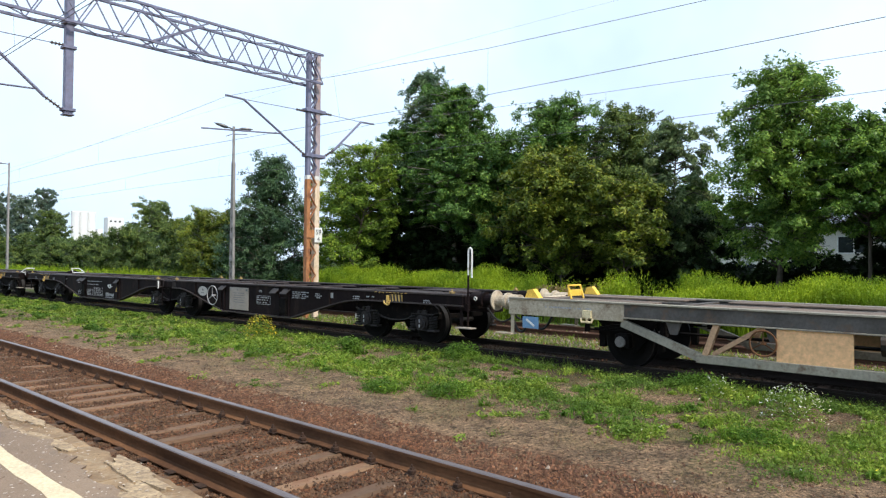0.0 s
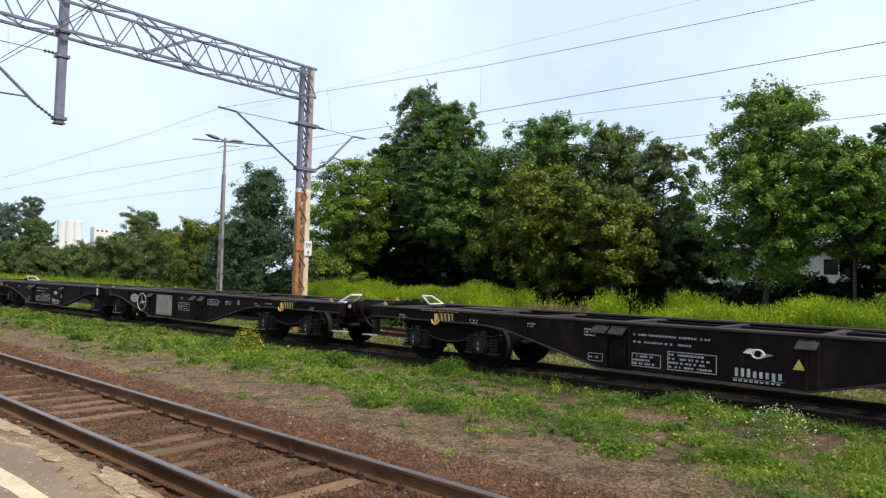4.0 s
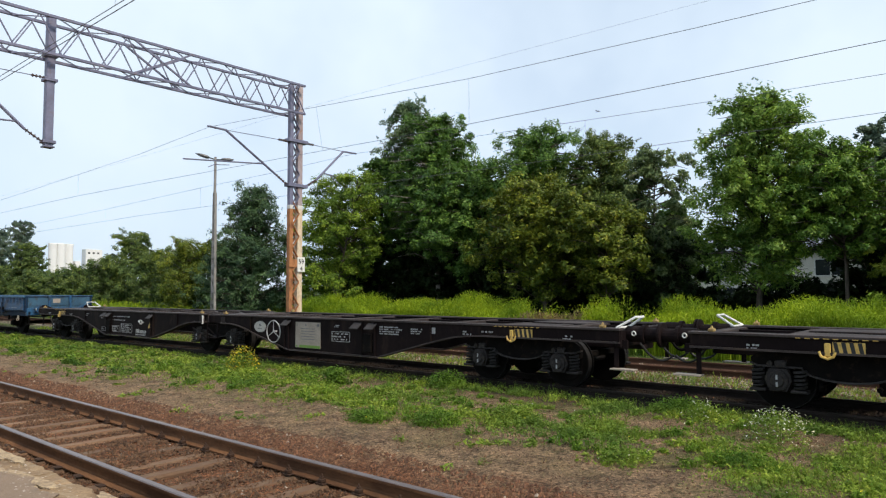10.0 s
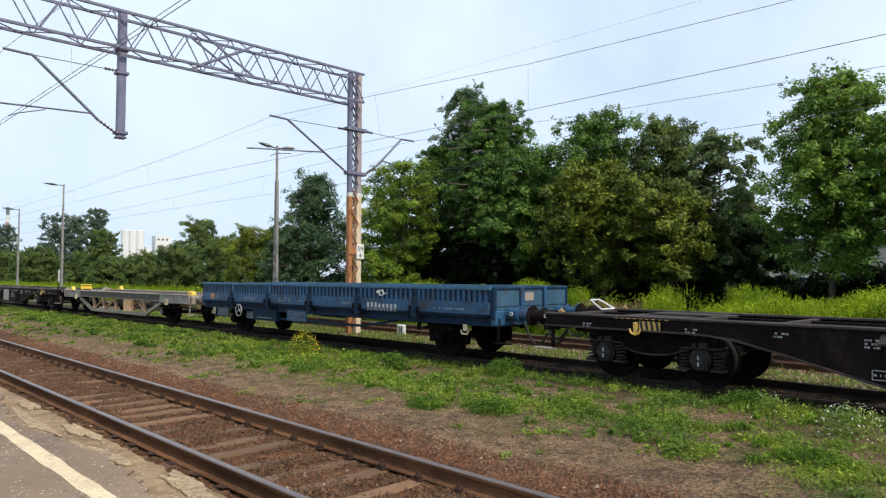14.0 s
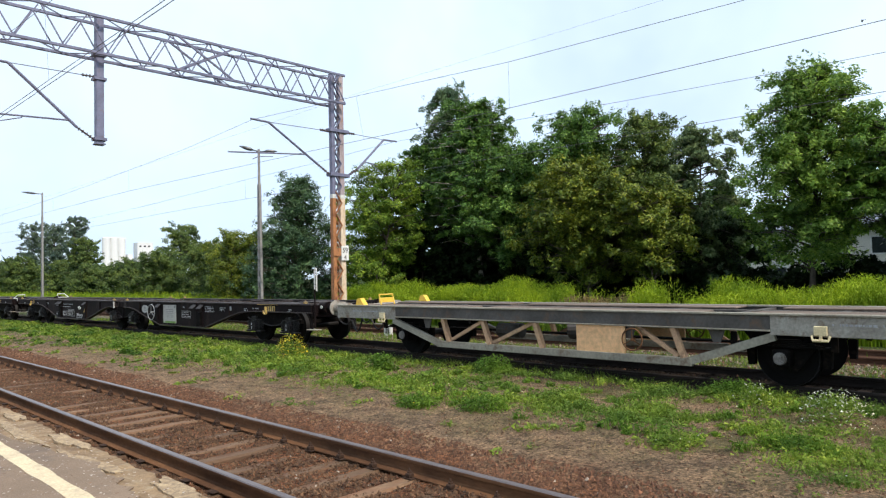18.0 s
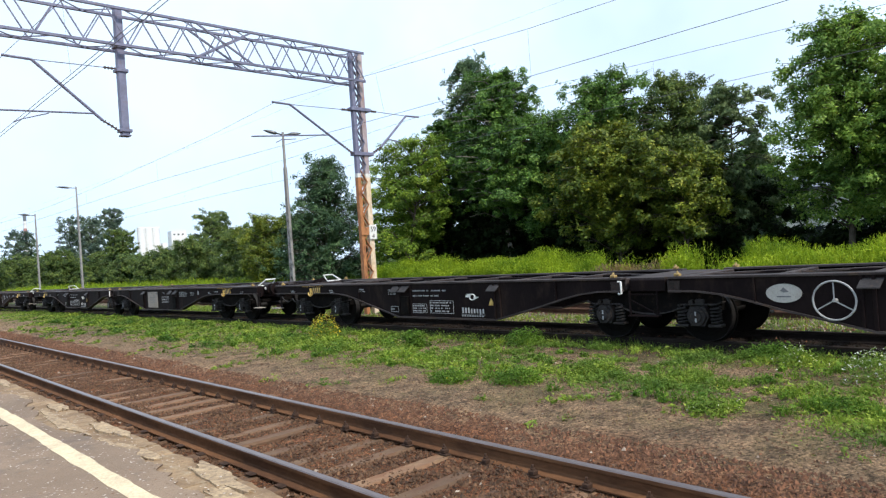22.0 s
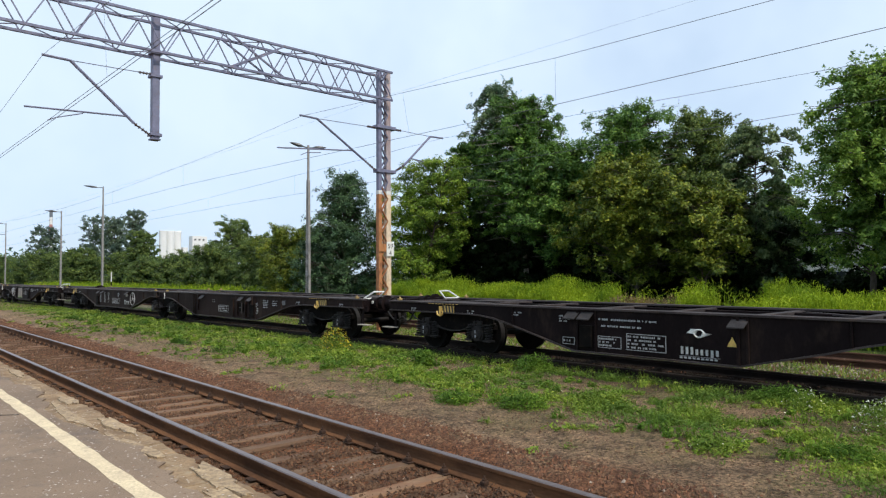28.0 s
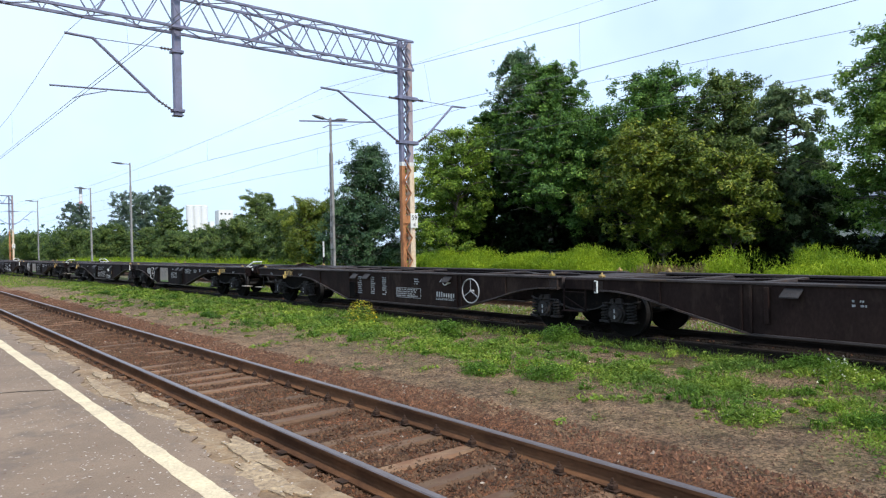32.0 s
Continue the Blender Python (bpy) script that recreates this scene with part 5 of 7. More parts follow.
def notice(w, x, y0, y1, mat, green):
    n = part("notice_board", Geo().box(x - 0.006, x + 0.006, y0, y1, 0.39, 1.03, 0.002), mat, w, "pale notice panel with faint print")
    if green:
        part("notice_foot", Geo().box(x - 0.009, x - 0.006, y0 + 0.004, y1 - 0.15, 0.395, 0.46, 0.001).box(x - 0.009, x - 0.006, y1 - 0.08, y1 - 0.02, 0.4, 0.45, 0.001), NOTICEGREEN, n)
    g = Geo()
    for k in range(5):
        g.box(x - 0.009, x - 0.006, y0 + 0.2 + 0.02 * (k % 2), y1 - 0.22, 0.86 - 0.065 * k, 0.875 - 0.065 * k, 0.0005)
    g.box(x - 0.009, x - 0.006, y0 + 0.04, y0 + 0.13, 0.93, 0.99, 0.001).box(x - 0.009, x - 0.006, y1 - 0.08, y1 - 0.05, 0.93, 0.99, 0.001).box(x - 0.009, x - 0.006, y1 - 0.43, y1 - 0.39, 0.94, 0.98, 0.001)
    part("notice_print", g, BARGREY, n)


def lid_geo(x, y):
    """A folded sheet cover that leans out from the girder."""
    v = [(x - 0.02 - d, y + q * 0.14 + e, z) for q in (-1, 1) for d, e, z in ((0.0, 0.0, 1.07), (0.13, 0.03, 0.945), (0.13, 0.03, 0.925), (0.0, 0.0, 1.045))]
    g = Geo()
    g.add(v, [(0, 1, 5, 4), (1, 2, 6, 5), (2, 3, 7, 6), (3, 0, 4, 7), (0, 3, 2, 1), (4, 5, 6, 7)])
    return g


def container_wagon(label, kind="a", stake=False, notice_mat=None, green=False, seed=0, length=26.45, wheel=True):
    """Articulated container wagon: two halves on three bogies. Marks sit on the platform side."""
    w = thing("container_wagon", label, "railway wagon", "wagons of the train")
    LB, HALF = length, length / 2
    EXT[0] = (length - 26.45) / 2
    PAINT[0] = BLACK if kind == "a" else BROWNBLACK
    X = -1.22
    F = X - 0.018
    front, rear = (lambda a: a), (lambda a: LB - a)
    for yf in (front, rear):
        for x in (-1.22, 1.22):
            beam(w, x, yf)
            hazard(w, x * 1.018, yf(2.7))
        deck(w, yf)
        end_fittings(w, yf, stake and yf is front, kind == "a" or yf is front)
    end_gear(w, 0, -1)
    end_gear(w, LB, 1)
    for y in (2.78, HALF, LB - 2.78):
        bogie(w, y)
    part("articulation", Geo().box(-0.5, 0.5, HALF - 0.55, HALF + 0.55, 0.78, 1.06, 0.03).cyl((0, HALF, 0.6), (0, HALF, 1.1), 0.3, 16), UNDER, w)
    part("articulation_cover", Geo().box(-1.12, 1.12, HALF - 0.36, HALF + 0.36, 0.88, 1.105, 0.02), BLACK, w)
    # lighter than the cover below: sky sheen put into the plate's colour
    part("cover_plate", Geo().prism([(HALF - 0.36, 1.107), (HALF + 0.36, 1.107), (HALF + 0.34, 1.13), (HALF - 0.34, 1.13)], -1.08, 1.08), DECKEDGE, w, "grey plate over the joint, sky sheen in its colour")
    for s in (-1, 1):
        q, gb = s * 1.25, HALF + (0.43 if kind == "a" else -0.57)
        part("grab_bracket", Geo().tube([(q, gb + 0.07, 1.08), (q + s * 0.02, gb, 1.08), (q + s * 0.02, gb, 0.86), (q, gb + 0.07, 0.86)], 0.02, 6), WHITE, w, "small white grab bracket")
        fr = Geo()
        for y in (HALF - 0.22, HALF + 0.32):
            fr.box(s * 1.18 - 0.016, s * 1.18 + 0.016, y - 0.016, y + 0.016, 0.46, 0.9, 0.004)
        fr.box(s * 1.18 - 0.08, s * 1.18 + 0.08, HALF - 0.24, HALF + 0.34, 0.45, 0.475, 0.005)
        fr.bar((s * 1.18, HALF - 0.2, 0.5), (s * 1.18, HALF + 0.3, 0.74), 0.03, 0.02)
        fr.bar((s * 1.18, HALF - 0.2, 0.84), (s * 1.18, HALF + 0.3, 0.84), 0.03, 0.02)
        part("step_frame", fr, BLACK, w)
        for y in (HALF - 0.56, HALF + 0.56):
            part("rubbed_patch", Geo().box(s * 1.222 - 0.022, s * 1.222 + 0.022, y - 0.12, y + 0.1, 0.87, 1.08, 0.004), WORNPATCH, w, "rubbed rusty corner plate")
    # tilted grey lids above the valves
    for a in ((6.62, 7.1, 9.7) if kind == "a" else (10.6, 6.85, 7.5)):
        part("valve_lid", lid_geo(X, a), LIDGREY, w, "grey tilted cover")
    for a in ((6.45, 6.78, 9.72) if kind == "a" else (6.9, 7.5, 10.95)):
        part("valve_lid", lid_geo(X, LB - a), LIDGREY, w, "grey tilted cover")
    part("valve_box", Geo().box(X - 0.08, X - 0.015, 6.62, 6.9, 0.4, 0.82, 0.01), UNDER, w)
    part("valve_box", Geo().box(X - 0.08, X - 0.015, LB - 6.9, LB - 6.62, 0.4, 0.82, 0.01), UNDER, w)
    if kind == "a":
        notice(w, F, 8.43, 9.39, notice_mat or PANELBEIGE, green)
        if wheel:
            handwheel(w, X - 0.12, 10.17, 0.76, 0.28, MARK, "white-rimmed brake handwheel")
            o = Geo()
            n = 20
            o.add([(F + dx, 10.88 + 0.26 * math.cos(2 * math.pi * i / n), 0.86 + 0.145 * math.sin(2 * math.pi * i / n)) for dx in (0, -0.012) for i in range(n)], [(i, (i + 1) % n, n + (i + 1) % n, n + i) for i in range(n)] + [tuple(range(n)), tuple(range(n, 2 * n))])
            ov = part("oval_sign", o, PANELWHITE, w, "white oval emblem plate")
            part("oval_print", Geo().box(F - 0.016, F - 0.011, 10.78, 10.98, 0.8, 0.82, 0.001).prism([(10.8, 0.88), (10.88, 0.95), (10.93, 0.9), (10.88, 0.87)], F - 0.016, F - 0.011), BARGREY, ov)
        lines_of_print(w, "stencil_lettering", F, 7.4, 8.0, 0.62, 0.82, 3, seed, frame_it=True)
        lines_of_print(w, "stencil_lettering", F, 7.75, 7.92, 0.93, 1.0, 2, seed + 1)
        lines_of_print(w, "stencil_lettering", F, 5.7, 6.4, 0.82, 1.02, 4, seed + 2)
        lines_of_print(w, "stencil_lettering", F, 5.1, 5.45, 0.86, 1.0, 3, seed + 3)
        lines_of_print(w, "stencil_lettering", F, 3.2, 3.55, 0.95, 1.03, 1, seed + 4)
        part("stencil_square", Geo().box(F - 0.002, F + 0.002, 4.75, 4.9, 0.9, 1.03, 0.001), MARK, w)
        logo(w, F, 17.0, 17.85, 0.5)
        lines_of_print(w, "stencil_lettering", F, 18.05, 18.8, 0.44, 0.7, 4, seed + 5, frame_it=True)
        lines_of_print(w, "stencil_lettering", F, 18.95, 19.42, 0.44, 0.62, 3, seed + 6, frame_it=True)
        lines_of_print(w, "stencil_lettering", F, 18.0, 19.42, 0.92, 0.98, 1, seed + 7)
        lines_of_print(w, "stencil_lettering", F, 18.4, 19.42, 0.8, 0.86, 1, seed + 8)
        lines_of_print(w, "stencil_lettering", F, 20.05, 20.35, 0.85, 1.0, 3, seed + 9)
        lines_of_print(w, "stencil_lettering", F, 20.0, 20.25, 0.45, 0.55, 1, seed + 10, frame_it=True)
        lines_of_print(w, "stencil_lettering", F, 21.3, 21.6, 0.92, 1.02, 2, seed + 11)
        part("warning_triangle", Geo().prism([(16.78, 0.62), (16.95, 0.62), (16.865, 0.78)], F - 0.003, F + 0.003), YELLOW, w, "small yellow triangle")
    else:
        handwheel(w, X - 0.12, LB - 11.85, 0.76, 0.28, MARK, "white-rimmed brake handwheel")
        logo(w, F, 18.35, 19.2, 0.62)
        lines_of_print(w, "stencil_lettering", F, 19.75, 20.75, 0.5, 0.72, 4, seed, frame_it=True)
        lines_of_print(w, "stencil_lettering", F, 19.8, 20.0, 0.82, 1.0, 2, seed + 5)
        for a in (21.2, 21.75, 22.4):
            lines_of_print(w, "stencil_lettering", F, a, a + 0.22, 0.5, 1.0, 5, seed + int(a * 9))
        lines_of_print(w, "stencil_lettering", F, 8.55, 9.3, 0.52, 0.72, 3, seed + 1, frame_it=True)
        lines_of_print(w, "stencil_lettering", F, 9.6, 9.8, 0.82, 0.95, 2, seed + 6)
        lines_of_print(w, "stencil_lettering", F, 6.35, 6.6, 0.5, 0.9, 5, seed + 2)
        lines_of_print(w, "stencil_lettering", F, 5.7, 6.05, 0.72, 1.0, 4, seed + 3)
        lines_of_print(w, "stencil_lettering", F, 5.1, 5.45, 0.8, 1.0, 3, seed + 4)
        part("stencil_square", Geo().box(F - 0.002, F + 0.002, 4.65, 4.85, 0.86, 1.0, 0.001), BARGREY, w)
        part("valve_box", Geo().box(X - 0.07, X - 0.015, 7.35, 7.62, 0.55, 0.85, 0.01), UNDER, w)
        for a, z0, z1 in ((6.75, 0.36, 1.08), (7.22, 0.36, 1.0), (7.8, 0.4, 1.0), (8.12, 0.36, 1.0), (11.0, 0.5, 1.08)):
            part("web_plate", Geo().box(X - 0.07, X - 0.012, a - 0.035, a + 0.035, z0, z1, 0.006), BROWNBLACK, w)
        part("valve_handle", Geo().box(X - 0.09, X - 0.06, 7.4, 7.6, 0.68, 0.72, 0.004).box(X - 0.09, X - 0.06, 7.4, 7.44, 0.5, 0.86, 0.004), GEAR, w)
    for a in (1.6, 3.9, LB - 1.6, LB - 3.6):
        lines_of_print(w, "stencil_lettering", F, a - 0.12, a + 0.12, 0.9, 1.0, 2, seed + int(a * 7))
    return w


def two_axle_gear(w, axles, sole_z, cover=None):
    for a in axles:
        part("wheelset", WHEELSET, None, w, at=pose(0, a, 0.46))
        for s in (-1, 1):
            g = Geo().box(s * 1.05 - 0.11, s * 1.05 + 0.11, a - 0.13, a + 0.13, 0.33, 0.6, 0.03)
            g.cyl((s * 1.05, a, 0.46), (s * 1.19, a, 0.46), 0.11, 14)
            ab = part("axle_box", g, UNDER, w)
            part("axle_cover", Geo().cyl((s * 1.18, a, 0.46), (s * 1.215, a, 0.46), 0.105, 14, 0.085), cover or HUBGREY, ab, "" if cover else "pale worn axle cover")
            g = Geo()
            for k in range(5):
                ln = 0.66 - 0.1 * k
                g.box(s * 1.05 - 0.045, s * 1.05 + 0.045, a - ln, a + ln, 0.62 + 0.026 * k, 0.644 + 0.026 * k, 0.003)
            part("leaf_spring", g, UNDER, w)
            g = Geo()
            g.prism([(a - 0.6, sole_z), (a - 0.24, 0.34), (a - 0.16, 0.26), (a + 0.16, 0.26), (a + 0.24, 0.34), (a + 0.6, sole_z)], s * 0.93 - 0.012, s * 0.93 + 0.012)
            part("axle_guard", g, UNDER, w)
            for q in (-0.55, 0.55):
                part("brake_block", Geo().prism([(a + q - 0.05, 0.3), (a + q + 0.05, 0.3), (a + q + 0.07, 0.62), (a + q - 0.07, 0.62)], s * 0.75 - 0.06, s * 0.75 + 0.06), UNDER, w)
            for q in (-0.72, 0.72):
                part("spring_link", Geo().box(s * 1.05 - 0.03, s * 1.05 + 0.03, a + q - 0.05, a + q + 0.05, 0.58, sole_z, 0.01), UNDER, w)


def truss_wagon(label, flip=False, seed=50, ends=None):
    """Two-axle container wagon with an open truss below the sole bar."""
    w = thing("container_wagon", label, "railway wagon", "wagons of the train")
    f = (lambda a: LS - a) if flip else (lambda a: a)
    R = lambda a, b: sorted((f(a), f(b)))
    if flip:
        b = part("hanging_board", Geo().box(-1.255, -1.235, *R(0.93, 1.29), 0.57, 0.79, 0.004), SIGNBLUE, w, "small blue board with a white mark")
        part("board_hanger", Geo().box(-1.245, -1.235, *R(1.0, 1.03), 0.79, 0.9, 0.002).box(-1.245, -1.235, *R(1.18, 1.21), 0.79, 0.9, 0.002), UNDER, b)
        part("board_mark", Geo().bar((-1.258, f(1.2), 0.62), (-1.258, f(1.02), 0.74), 0.004, 0.04), WHITE, b)
    for s in (-1, 1):
        x = s * 1.2
        part("sole_bar", Geo().box(x - 0.05, x + 0.05, *R(3.05, 11.5), 0.9, 1.12, 0.006), TANGREY, w, "grey channel sole bar")
        part("sole_flange", Geo().box(x - 0.09, x + 0.09, *R(0.62, 13.7), 1.12, 1.15, 0.004), CHORD, w)
        part("lower_sole_flange", Geo().box(x - 0.08, x + 0.08, *R(3.05, 11.5), 0.875, 0.9, 0.004), CHORD, w)
        for a, b in ((0.6, 3.05), (11.5, 13.72)):
            e = part("end_girder", Geo().box(x - 0.055, x + 0.055, *R(a, b), 0.82, 1.12, 0.008), ends, w, "whitened end of the sole bar")
            lines_of_print(e, "stencil_lettering", x + s * 0.057, min(R(a, b)) + 0.5, min(R(a, b)) + 1.6, 0.95, 1.05, 1, seed + int(a))
        for k0, k1 in (((3.0, 0.82), (4.36, 0.36)), ((11.6, 0.82), (10.1, 0.36))):
            part("truss_tie", Geo().bar((x, f(k0[0]), k0[1] - 0.02), (x, f(k1[0]), k1[1] - 0.03), 0.09, 0.13), CHORD, w)
        part("truss_chord", Geo().box(x - 0.05, x + 0.05, *R(4.3, 10.15), 0.25, 0.39, 0.008), CHORD, w)
        for a in (4.5, 7.35, 8.69, 9.85):
            part("truss_post", Geo().bar((x, f(a + 0.12), 0.88), (x, f(a - 0.06), 0.38), 0.1, 0.09), TAN, w)
        for a, b in ((5.3, 4.55), (7.5, 8.6), (8.8, 9.8)):
            part("truss_diagonal", Geo().bar((x * 0.97, f(a), 0.88), (x * 0.97, f(b), 0.4), 0.06, 0.07), TAN, w)
        for a in (3.9, 5.45, 10.5):
            part("gusset", Geo().prism([(f(a - 0.14), 0.88), (f(a + 0.14), 0.88), (f(a + 0.06), 0.66), (f(a - 0.06), 0.66)], x * 0.97 - 0.01, x * 0.97 + 0.01), TANGREY, w)
        part("side_panel", Geo().box(x + s * 0.02 - 0.02, x + s * 0.02 + 0.02, *R(5.5, 6.5), 0.38, 0.88, 0.006), TANPANEL, w, "plain tan sheet panel")
        handwheel(w, x + s * 0.1, f(5.33), 0.65, 0.19, RAILSIDE, "rusty brown brake handwheel")
        for a in (2.35, 11.95):
            h = Geo().box(x + s * 0.07 - 0.03, x + s * 0.07 + 0.03, f(a) - 0.09, f(a) + 0.09, 0.84, 0.98, 0.01)
            h.tube([(x + s * 0.08, f(a) - 0.12, 0.84), (x + s * 0.1, f(a) - 0.1, 0.77), (x + s * 0.1, f(a) + 0.1, 0.77), (x + s * 0.08, f(a) + 0.12, 0.84)], 0.022, 6).box(x + s * 0.08 - 0.02, x + s * 0.08 + 0.02, f(a) - 0.02, f(a) + 0.02, 0.76, 0.86, 0.006)
            part("lashing_hook", h, HOOKCREAM, w, "cream-yellow anchor-shaped hook")
        part("step", Geo().box(x - 0.1, x + 0.1, *R(0.3, 0.7), 0.42, 0.445, 0.004).box(x - 0.01, x + 0.01, *R(0.62, 0.7), 0.42, 0.85, 0.003), ends, w)
        for a in ((1.1,) if flip else (12.9,)):
            part("container_spigot", Geo().prism([(f(a) - 0.16, 1.15), (f(a) + 0.16, 1.15), (f(a) + 0.1, 1.3), (f(a) - 0.02, 1.32)], s * 1.12 - 0.07, s * 1.12 + 0.07), BRIGHTYELLOW, w, "yellow folding container stop")
    for a in (0.6, 13.6):
        part("headstock", Geo().box(-1.25, 1.25, *R(a, a + 0.1), 0.8, 1.13, 0.02), ends, w, "pale end beam")
    for a in ((1.6,) if flip else (12.6,)):
        part("end_handrail", Geo().tube([(-0.9, f(a) - 0.2, 1.15), (-0.9, f(a) - 0.12, 1.4), (-0.45, f(a) - 0.12, 1.4), (-0.45, f(a) - 0.2, 1.15)], 0.02, 6).box(-0.92, -0.43, f(a) - 0.16, f(a) - 0.13, 1.2, 1.32, 0.004), BRIGHTYELLOW, w, "yellow plate and rail")
    for x, a, ln, h in ((-1.06, 0.62, 0.36, 0.14), (-0.2, 0.7, 0.42, 0.13), (0.55, 0.62, 0.3, 0.17)):
        part("container_stop", Geo().prism([(a, 1.147), (a + ln, 1.147), (a + ln * 0.8, 1.15 + h), (a + 0.03, 1.15 + h * 0.75)], x - 0.09, x + 0.09), BRIGHTYELLOW, w, "yellow wedge-shaped container stop")
    for x in (-0.45, 0.45):
        part("inner_sill", Geo().box(x - 0.08, x + 0.08, *R(0.65, 13.65), 0.86, 1.1, 0.01), TANGREY, w)
    for a in np.arange(0.9, 13.6, 1.4):
        part("cross_bearer", Geo().box(-1.15, 1.15, *R(a, a + 0.12), 0.96, 1.11, 0.006), TANGREY, w)
    for a, b in ((0.8, 3.4), (4.2, 8.9), (9.4, 13.3)):
        for x0, x1 in ((-1.05, -0.78), (-0.75, -0.5), (0.5, 0.75), (0.78, 1.05)):
            part("deck_plank", Geo().box(x0, x1, *R(a, b), 1.115, 1.145, 0.006), DECKWOOD, w)
    part("air_reservoir", Geo().cyl((0.3, f(6.6), 0.62), (0.3, f(7.6), 0.62), 0.2, 16), TANGREY, w)
    part("brake_pipe", Geo().tube([(-0.2, f(0.8), 0.8), (-0.2, f(13.5), 0.8)], 0.025, 6).tube([(0.15, f(3.2), 0.55), (0.15, f(11.0), 0.55)], 0.03, 6), UNDER, w)
    part("brake_cylinder", Geo().cyl((-0.4, f(8.4), 0.62), (-0.4, f(9.0), 0.62), 0.16, 14), TANGREY, w)
    two_axle_gear(w, (2.95, LS - 2.95), 0.84)
    end_gear(w, 0, -1, ends, "pale painted buffer")
    end_gear(w, LS, 1, ends, "pale painted buffer")
    return w


def drop_side_wagon(label):
    """Two-axle flat wagon with ribbed drop sides."""
    w = thing("drop_side_wagon", label, "railway wagon", "wagons of the train")
    y0, y1 = 0.7, 13.62
    bays = [y0, 3.02, 5.15, 7.27, 9.43, 11.6, y1]
    for s in (-1, 1):
        x = s * 1.36
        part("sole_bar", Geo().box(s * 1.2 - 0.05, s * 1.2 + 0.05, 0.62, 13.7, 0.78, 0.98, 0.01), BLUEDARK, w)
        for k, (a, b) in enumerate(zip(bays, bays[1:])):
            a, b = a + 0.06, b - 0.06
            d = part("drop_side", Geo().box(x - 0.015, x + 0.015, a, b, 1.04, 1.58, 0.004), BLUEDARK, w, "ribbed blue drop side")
            part("side_rail", Geo().box(x - 0.05, x + 0.05, a - 0.055, b + 0.055, 1.555, 1.63, 0.008), BLUERAIL, d)
            part("lower_sheet", Geo().box(x + s * 0.012 - 0.02, x + s * 0.012 + 0.02, a, b, 1.03, 1.3, 0.01), BLUE, d)
            n = int((b - a) / 0.155)
            g = Geo()
            for i in range(n):
                c = a + (b - a) * (i + 0.5) / n
                g.prism([(c - 0.05, 1.29), (c + 0.05, 1.29), (c + 0.035, 1.56), (c - 0.035, 1.56)], x + s * 0.012 - 0.02, x + s * 0.012 + 0.02)
            part("ribs", g, BLUE, d)
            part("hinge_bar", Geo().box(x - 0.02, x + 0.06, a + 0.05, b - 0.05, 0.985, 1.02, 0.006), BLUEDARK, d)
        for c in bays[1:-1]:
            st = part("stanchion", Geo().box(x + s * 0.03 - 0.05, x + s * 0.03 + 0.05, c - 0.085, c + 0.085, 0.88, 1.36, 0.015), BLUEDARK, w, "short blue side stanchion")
            part("latch", Geo().box(x + s * 0.06 - 0.03, x + s * 0.06 + 0.03, c - 0.16, c - 0.09, 1.04, 1.16, 0.01).box(x + s * 0.06 - 0.03, x + s * 0.06 + 0.03, c + 0.09, c + 0.16, 1.04, 1.16, 0.01).box(x + s * 0.03 - 0.04, x + s * 0.03 + 0.04, c - 0.2, c + 0.2, 0.88, 0.93, 0.008), UNDER, st)
        part("number_box", Geo().box(s * 1.26 - 0.03, s * 1.26 + 0.03, 11.97, 12.73, 0.52, 0.81, 0.01), BOARDGREY, w, "blue-grey board with faint marks")
        part("small_board", Geo().box(s * 1.26 - 0.012, s * 1.26 + 0.012, 10.46, 10.87, 0.52, 0.74, 0.005), BOARDGREY, w, "grey board with framed marks")
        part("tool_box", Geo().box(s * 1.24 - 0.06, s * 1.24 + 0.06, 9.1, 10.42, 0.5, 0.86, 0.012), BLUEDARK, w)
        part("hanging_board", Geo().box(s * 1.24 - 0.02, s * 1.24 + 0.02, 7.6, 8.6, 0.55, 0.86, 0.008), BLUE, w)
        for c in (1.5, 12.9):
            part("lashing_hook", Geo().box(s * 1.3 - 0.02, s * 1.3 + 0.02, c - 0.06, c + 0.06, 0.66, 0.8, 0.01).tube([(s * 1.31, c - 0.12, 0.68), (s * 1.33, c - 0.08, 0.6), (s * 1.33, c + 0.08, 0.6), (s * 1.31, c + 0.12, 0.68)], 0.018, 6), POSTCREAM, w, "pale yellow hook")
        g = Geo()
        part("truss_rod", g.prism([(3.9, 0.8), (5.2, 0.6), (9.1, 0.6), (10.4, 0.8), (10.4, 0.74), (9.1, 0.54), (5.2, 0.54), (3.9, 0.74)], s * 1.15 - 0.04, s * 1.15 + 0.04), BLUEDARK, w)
    for e, d in ((y0, -1), (y1, 1)):
        b = part("end_wall", Geo().box(-1.3, 1.3, e - 0.03, e + 0.03, 1.12, 1.6, 0.008), BLUEPALE, w, "low blue end wall")
        for x in (-0.42, 0.42):
            part("end_post", Geo().box(x - 0.05, x + 0.05, min(e, e + d * 0.1), max(e, e + d * 0.1), 0.95, 1.64, 0.01), BLUE, b)
        for x0, x1 in ((-1.28, -0.5), (-0.36, 0.36), (0.5, 1.28)):
            part("end_board", Geo().box(x0, x1, min(e, e + d * 0.05), max(e, e + d * 0.05), 1.2, 1.56, 0.015), BLUEPALE, b)
